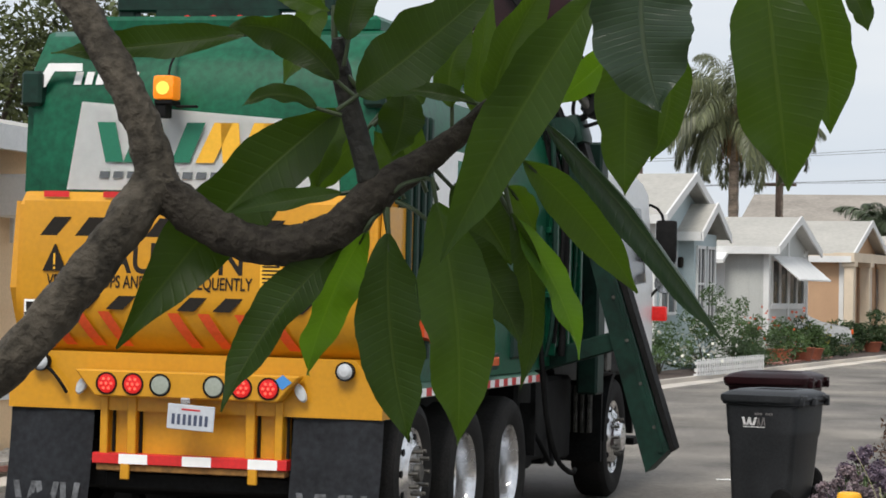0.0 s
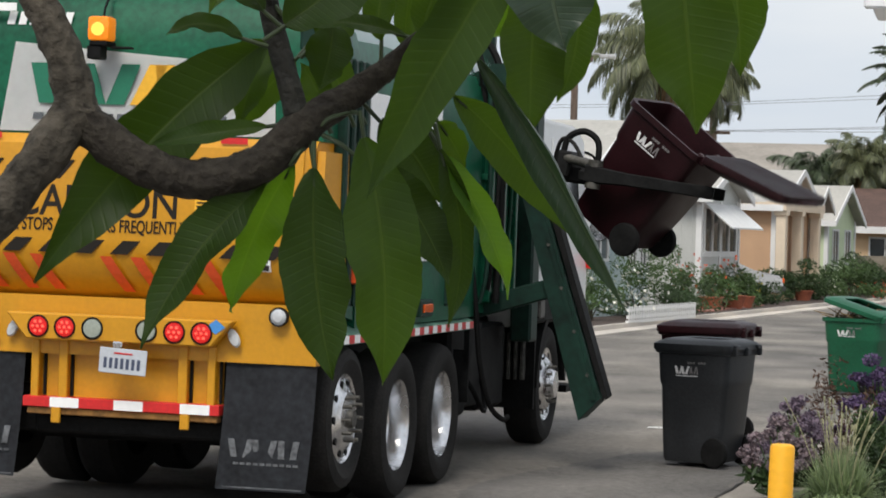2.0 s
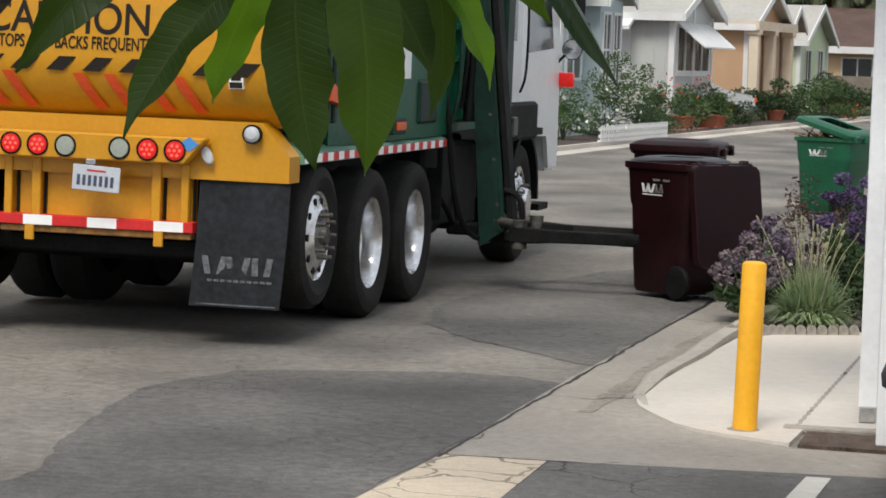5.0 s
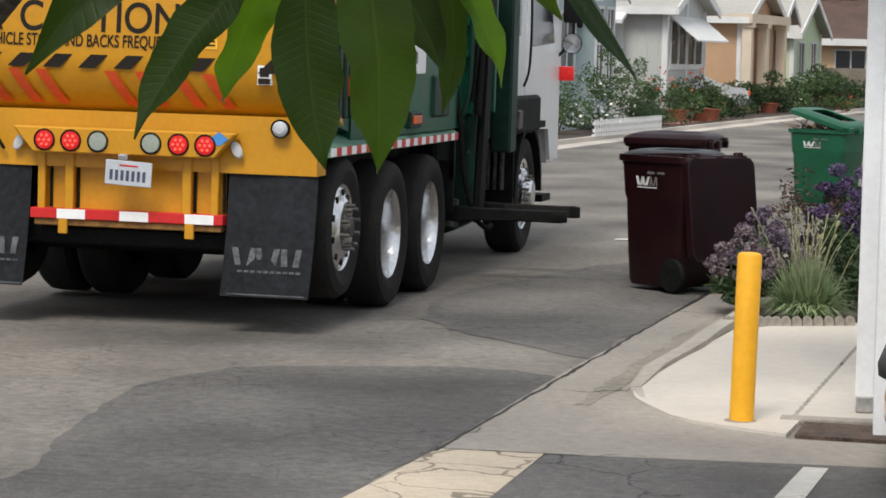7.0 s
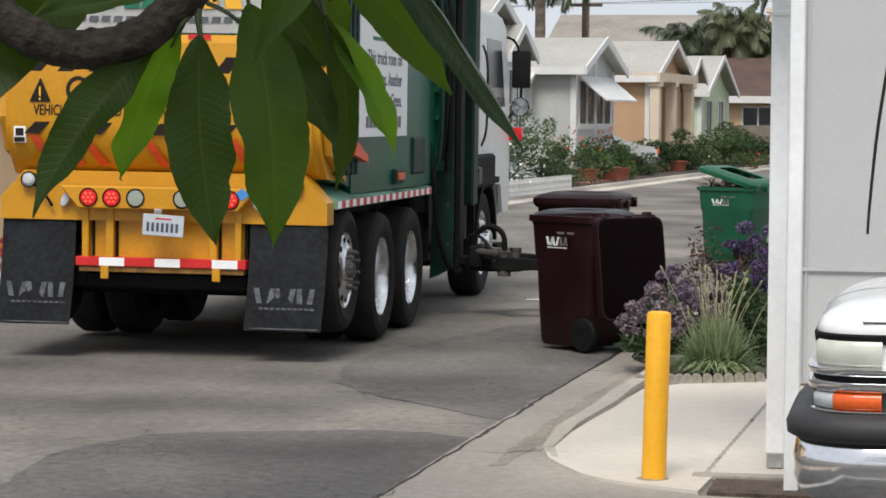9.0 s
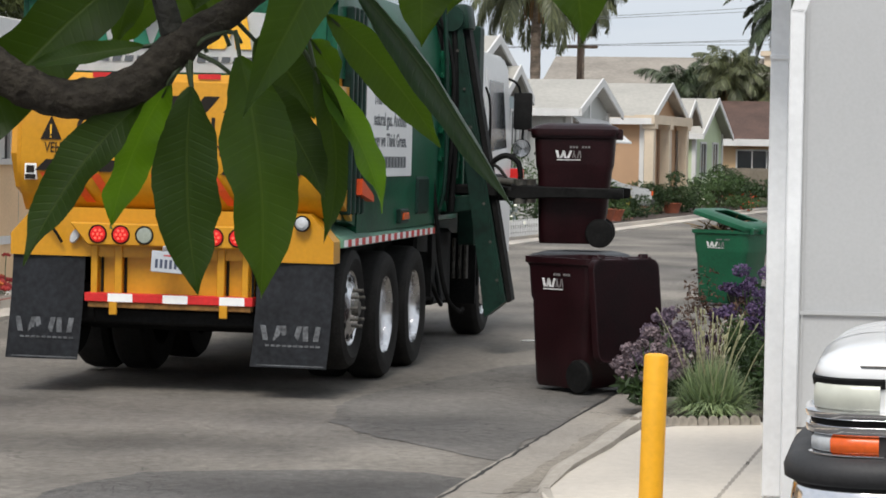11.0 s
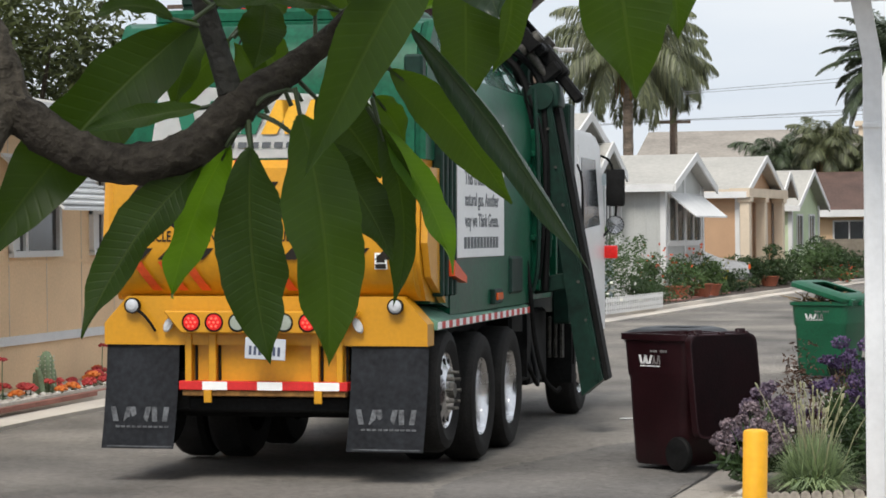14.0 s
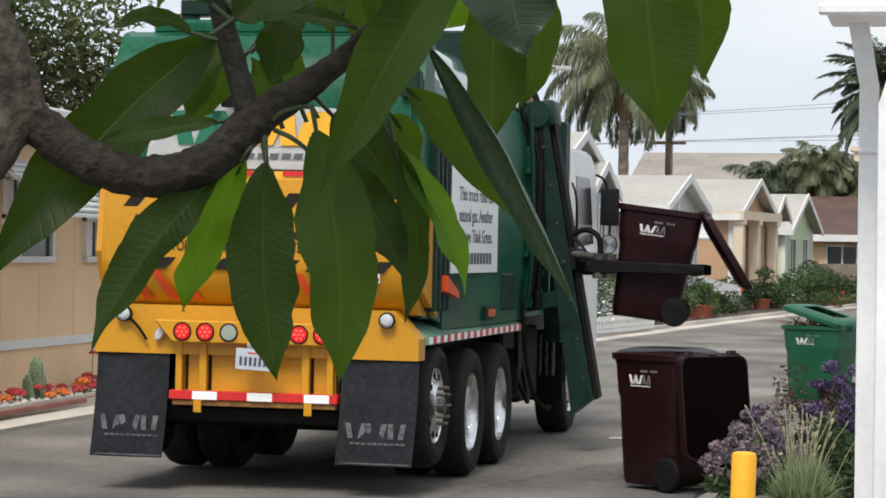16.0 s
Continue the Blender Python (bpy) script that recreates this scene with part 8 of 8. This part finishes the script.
def pole(x, y, h, bars, label, r=0.13, arm=0.0):
    p = thing("utility_pole", label, "utility pole", "utility poles", pose(x, y, 0))
    part("post", add_cyl(bmesh.new(), (0, 0, -0.05), (0, 0, h), r, r * 0.8, 12), WOOD_POLE, p, "brown wooden post")
    for z, w in bars:
        part("crossarm", B((-w, -0.06, z - 0.06, w, 0.06, z + 0.06)), WOOD_POLE, p, "wooden crossarm")
    if arm:
        part("lamp_arm", sweep(bmesh.new(), [(0, 0, h - 0.4, 0.03), (arm * 0.6, 0, h - 0.15, 0.03), (arm, 0, h - 0.2, 0.03)], 6), ALU_DULL, p, "grey lamp arm")
        part("lamp_head", B((arm - 0.1, -0.1, h - 0.28, arm + 0.35, 0.1, h - 0.16), bevel=0.03), ALU_DULL, p, "grey lamp head")


pole(-11.1, 105, 7.7, [(6.45, 0.75)], "brown wooden utility pole with a crossarm", 0.14)
pole(-11.3, 70, 7.2, [(6.9, 0.5)], "brown wooden pole with a street lamp arm", 0.12, 0.8)
pole(-22.8, 75, 9.5, [(9.0, 0.8)], "tall utility pole behind the trees", 0.13)
WIRE = mat("grey_wire", (0.25, 0.26, 0.28), 0.6, vary=0.05, bump=0.0)
line_pole = [o for o in bpy.data.objects if o.name.startswith("utility_pole") and abs(o.matrix_basis.translation.y - 105) < 1][0]
for x0, z0, zl, zr in ((-0.7, 6.52, 7.2, 8.2), (0.0, 6.52, 7.0, 8.6), (0.7, 6.52, 7.4, 7.7), (0.0, 7.6, 8.6, 9.9), (0.05, 7.68, 8.9, 10.3)):
    for end in ((-36, 12, zl), (34, -16, zr)):
        p, q = Vector((x0, 0, z0)), Vector(end)
        pts = [p.lerp(q, i / 10) - Vector((0, 0, 0.5 * math.sin(math.pi * i / 10))) for i in range(11)]
        part("wire", sweep(bmesh.new(), [(*v, 0.011) for v in pts], 4), WIRE, line_pole, "thin overhead wire")
# scraps of paper on the road
for x, y, r in ((-3.0, 24.3, 20), (-2.75, 24.0, 70), (-2.6, 23.6, 40)):
    lit = thing("litter", "scrap of white paper on the asphalt", "litter", "scraps of paper", pose(x, y, -0.006, 0, 0, r))
    part("scrap", prism(bmesh.new(), [(-0.1, -0.02), (0.02, -0.04), (0.1, 0.0), (0.03, 0.03), (-0.07, 0.03)], 0, 0.008, "z"), DECAL_WHITE, lit)


# ---- what moves ----
TRUCK_ROWS = [(0, -5.115, 14.68, -1.6), (5.2, -5.115, 14.68, -1.6), (6.2, -5.1, 14.7, -1.5), (7.0, -5.03, 15.15, -1.0), (7.5, -4.97, 15.8, -0.6), (8.0, -4.98, 16.6, -0.7),
              (8.5, -4.95, 17.25, -0.7), (9.2, -4.92, 17.7, -0.7), (10.3, -4.95, 17.76, -0.8), (10.8, -4.895, 17.85, -0.7), (16.4, -4.895, 17.85, -0.7)]
# bin centres: seconds, x, y, z, tilt, turn
FIRST_ROWS = [(0, -4.1, 19.4, 3.95, -128, -8), (1.1, -4.05, 19.4, 3.95, -125, -8), (1.3, -3.55, 19.4, 3.8, -95, -10), (1.4, -3.26, 19.4, 3.66, -78, -14), (1.5, -2.98, 19.4, 3.4, -55, -18), (1.6, -2.66, 19.4, 3.05, -24, -20),
              (1.7, -2.58, 19.4, 2.82, -2, -22), (1.8, -2.6, 19.4, 2.62, 12, -22), (1.9, -2.58, 19.4, 2.42, 32, -20), (2.0, -2.5, 19.4, 2.26, 37, -22), (2.5, -2.4, 19.4, 1.86, 25, -28), (2.8, -2.3, 19.4, 1.52, 23, -28),
              (3.0, -2.2, 19.4, 1.32, 24, -28), (3.3, -2.13, 19.4, 0.95, 24, -29), (3.5, -2.08, 19.4, 0.72, 24, -30), (3.7, -1.97, 19.36, 0.62, 12, -34), (3.85, -1.95, 19.28, 0.56, 3, -37), (4.0, -1.99, 19.24, 0.54, 0, -39), (4.4, -1.94, 19.24, 0.52, 0, -40), (16, -1.94, 19.24, 0.52, 0, -40)]
SECOND_ROWS = [(0, -2.34, 22.55, 0.52, 0, -10), (9.8, -2.34, 22.55, 0.52, 0, -10), (10.3, -2.37, 22.6, 1.0, 1, -3), (10.5, -2.38, 22.6, 1.15, 1, -3), (11.0, -2.4, 22.6, 1.51, 0, 4), (11.5, -2.48, 22.6, 2.0, 0, 4), (11.8, -2.54, 22.6, 2.4, -5, 4), (12.0, -2.63, 22.6, 2.7, -17, 4),
               (12.2, -2.8, 22.6, 3.15, -48, 4), (12.4, -3.1, 22.6, 3.5, -78, 4), (12.5, -3.33, 22.6, 3.68, -95, 4), (12.7, -3.8, 22.6, 3.9, -120, 4), (12.9, -4.05, 22.6, 3.95, -128, 4), (14.6, -4.05, 22.6, 3.95, -128, 4), (14.75, -3.6, 22.6, 3.8, -105, 4),
               (14.85, -3.3, 22.6, 3.65, -82, 4), (15.0, -2.93, 22.6, 3.25, -30, 4), (15.2, -2.66, 22.6, 2.8, -4, 4), (15.4, -2.6, 22.6, 2.4, 12, 4), (15.5, -2.55, 22.6, 2.17, 11, 4), (15.8, -2.5, 22.6, 1.9, 9, 4), (16, -2.47, 22.6, 1.69, 7, 4)]
# lid turn about its hinge; 0 closed, 200 and more hanging behind
FIRST_LID = [(0, 60), (1.3, 80), (1.5, 45), (1.6, 40), (1.7, 98), (1.8, 110), (1.9, 125), (2.0, 166), (2.1, 210), (2.2, 245), (2.3, 262), (2.5, 258), (3.0, 250), (3.5, 246), (3.8, 240), (4.0, 233), (4.15, 240), (4.4, 262), (16, 264)]
SECOND_LID = [(0, 0), (12.2, 0), (12.6, 45), (14.6, 60), (14.9, 40), (15.1, 70), (15.3, 140), (15.4, 188), (15.5, 225), (15.7, 205), (16, 232)]
MAST_ROWS = [(0, 17.0), (4.4, 16.8), (4.8, 9.2), (5.0, 5.0), (5.2, 2.5), (5.8, -2.0), (7.5, -3.0), (8.2, -2.0), (9.2, 0.0), (9.9, 8.0), (10.3, 9.3), (16, 9.3)]
# gripper in truck space while it is empty: seconds, x, z
GRIP_FREE = [(4.6, 2.8, 0.5), (4.8, 2.66, 0.47), (5.0, 2.34, 0.46), (5.2, 2.2, 0.46), (5.8, 1.8, 0.5), (7.5, 1.7, 0.53), (8.0, 1.92, 0.53), (8.2, 2.05, 0.53), (9.2, 2.45, 0.5), (9.8, 2.56, 0.52)]


def track(rows, t):
    """The place of a row list at a time, on straight lines."""
    for a, b in zip(rows, rows[1:]):
        if t <= b[0]:
            k = (t - a[0]) / (b[0] - a[0])
            return [u + (v - u) * k for u, v in zip(a[1:], b[1:])]
    return list(rows[-1][1:])


def bin_pose(x, y, z, tilt, turn):
    return pose(x, y, z, 0, tilt, turn) @ Matrix.Translation((0, 0, -0.52))


def motions():
    walk(truck, [(t, pose(x, y, 0, 0, 0.5, rz)) for t, x, y, rz in TRUCK_ROWS])
    times = sorted({r[0] for r in TRUCK_ROWS} | {6.6, 6.8, 7.2, 7.3, 7.7, 7.8, 8.2, 8.35, 8.7, 8.9})
    for w, x, y, z in wheels:
        r = 0.5
        walk(w, [(t, Matrix.Translation((x, y, z)) @ Matrix.Rotation(-(track(TRUCK_ROWS, t)[1] - 14.68) / r, 4, "X")) for t in times])
    walk(bin_first, [(t, bin_pose(*v)) for t, *v in FIRST_ROWS])
    walk(bin_second, [(t, bin_pose(*v)) for t, *v in SECOND_ROWS])
    for lid, rows in ((lid_first, FIRST_LID), (lid_second, SECOND_LID)):
        walk(lid, [(t, Matrix.Translation((0.37 * BIN_SCALE, 0, 0.99 * BIN_SCALE)) @ Matrix.Rotation(radians(a), 4, "Y")) for t, a in rows])
    walk(mast, [(t, Matrix.Translation(PIVOT) @ Matrix.Rotation(radians(-a), 4, "Y")) for t, a in MAST_ROWS])
    rows = []
    for src, t0, t1 in ((FIRST_ROWS, 0, 4.3), (SECOND_ROWS, 9.85, 16)):
        for t in sorted({r[0] for r in src if t0 <= r[0] <= t1} | {t0, t1}):
            x, y, z, tilt, turn = track(src, t)
            tx, ty, rz = track(TRUCK_ROWS, t)
            rows.append((t, pose(x - tx + 0.02, 4.75, z, 0, tilt if tilt < 0 else tilt * 0.2, 0)))
    rows += [(t, pose(x, 4.75, z, 0, 0, 0)) for t, x, z in GRIP_FREE if t < 9.85]
    walk(gripper, sorted(rows, key=lambda r: r[0]))
    # the branch stirs in the air
    walk(tree, [
        (0, pose(-0.6234, 2.7403, 1.8261, 0.973, -0.906, 13.633)),
        (0.5, pose(-0.6488, 2.7337, 1.8541, 0.973, -0.906, 13.633)),
        (1, pose(-0.6595, 2.7309, 1.8679, 0.973, -0.906, 13.633)),
        (1.5, pose(-0.6543, 2.7322, 1.8641, 0.973, -0.906, 13.633)),
        (2, pose(-0.6469, 2.7342, 1.8519, 0.973, -0.906, 13.633)),
        (2.5, pose(-0.649, 2.7335, 1.8596, 0.973, -0.906, 13.633)),
        (3, pose(-0.6521, 2.7325, 1.8729, 0.973, -0.906, 13.633)),
        (3.5, pose(-0.6558, 2.7316, 1.873, 0.973, -0.906, 13.633)),
        (4, pose(-0.6495, 2.7333, 1.8651, 0.973, -0.906, 13.633)),
        (4.5, pose(-0.6488, 2.7334, 1.8714, 0.973, -0.906, 13.633)),
        (5, pose(-0.6471, 2.7337, 1.8749, 0.973, -0.906, 13.633)),
        (7.5, pose(-0.6245, 2.7395, 1.8609, 0.973, -0.906, 13.633)),
        (8, pose(-0.6381, 2.7361, 1.8652, 0.973, -0.906, 13.633)),
        (10.5, pose(-0.6369, 2.7367, 1.8486, 0.973, -0.906, 13.633)),
        (11, pose(-0.6693, 2.7288, 1.8489, 0.973, -0.906, 13.633)),
        (11.5, pose(-0.6596, 2.7305, 1.8854, 0.973, -0.906, 13.633)),
        (12, pose(-0.6509, 2.7329, 1.8731, 0.973, -0.906, 13.633)),
        (12.5, pose(-0.642, 2.7352, 1.8606, 0.973, -0.906, 13.633)),
        (13, pose(-0.6275, 2.7389, 1.8495, 0.973, -0.906, 13.633)),
        (13.5, pose(-0.6313, 2.7378, 1.862, 0.973, -0.906, 13.633)),
        (14, pose(-0.6683, 2.7287, 1.8707, 0.973, -0.906, 13.633)),
        (14.5, pose(-0.6627, 2.7299, 1.8748, 0.973, -0.906, 13.633)),
        (15, pose(-0.6545, 2.7321, 1.8664, 0.973, -0.906, 13.633)),
        (15.5, pose(-0.6569, 2.7313, 1.8797, 0.973, -0.906, 13.633)),
        (16, pose(-0.6491, 2.7334, 1.865, 0.973, -0.906, 13.633)),
    ])
    walk(spray, [(t, Matrix.Translation((x, 0, z))) for t, x, z in ((0, 0, 0), (0.5, .005, -.008), (1.0, -.015, -.02), (1.5, -.02, -.033), (2.0, -.03, -.005), (3, -.02, 0), (5, 0, 0), (10.5, 0, 0), (11, -.007, .003), (12, -.03, -.005), (13.5, -.033, -.003), (14.5, -.03, -.01), (16, -.022, -.022))])
    # the thin stem is blown to and fro about its top
    top = Matrix.Translation((0.1, -1.2, 1.35))
    walk(stem, [(t, top @ Matrix.Rotation(radians(-a), 4, "Y") @ top.inverted()) for t, a in ((0, 0), (8.2, 0), (10.3, 5), (10.5, 5), (10.8, 0), (11.0, 5), (11.2, -1), (11.4, 5), (11.6, 5), (11.8, 0), (12.0, -1), (12.2, 3), (12.4, 6), (16, 6))])
    for lf in swing_leaves:
        k = lf.matrix_basis.copy()
        walk(lf, [(t, Matrix.Translation(k.translation) @ Matrix.Rotation(radians(a), 4, "Y") @ Matrix.Translation(-k.translation) @ k) for t, a in ((0, 0), (5, 0), (10.5, 3.5), (12, 4.5), (14, 2), (16, 3))])
    m0 = big_leaf.matrix_basis.copy()
    walk(big_leaf, [(t, Matrix.Translation(m0.translation) @ Matrix.Rotation(radians(a), 4, "Y") @ Matrix.Translation(-m0.translation) @ m0) for t, a in ((0, 0), (1.5, 8), (4, 5.3), (5, 4.5), (7.5, 3), (8, 3), (10.5, 3.5), (11, 3.5), (12.5, 8), (13.5, 3), (14.5, 6), (16, 9.6))])


motions()
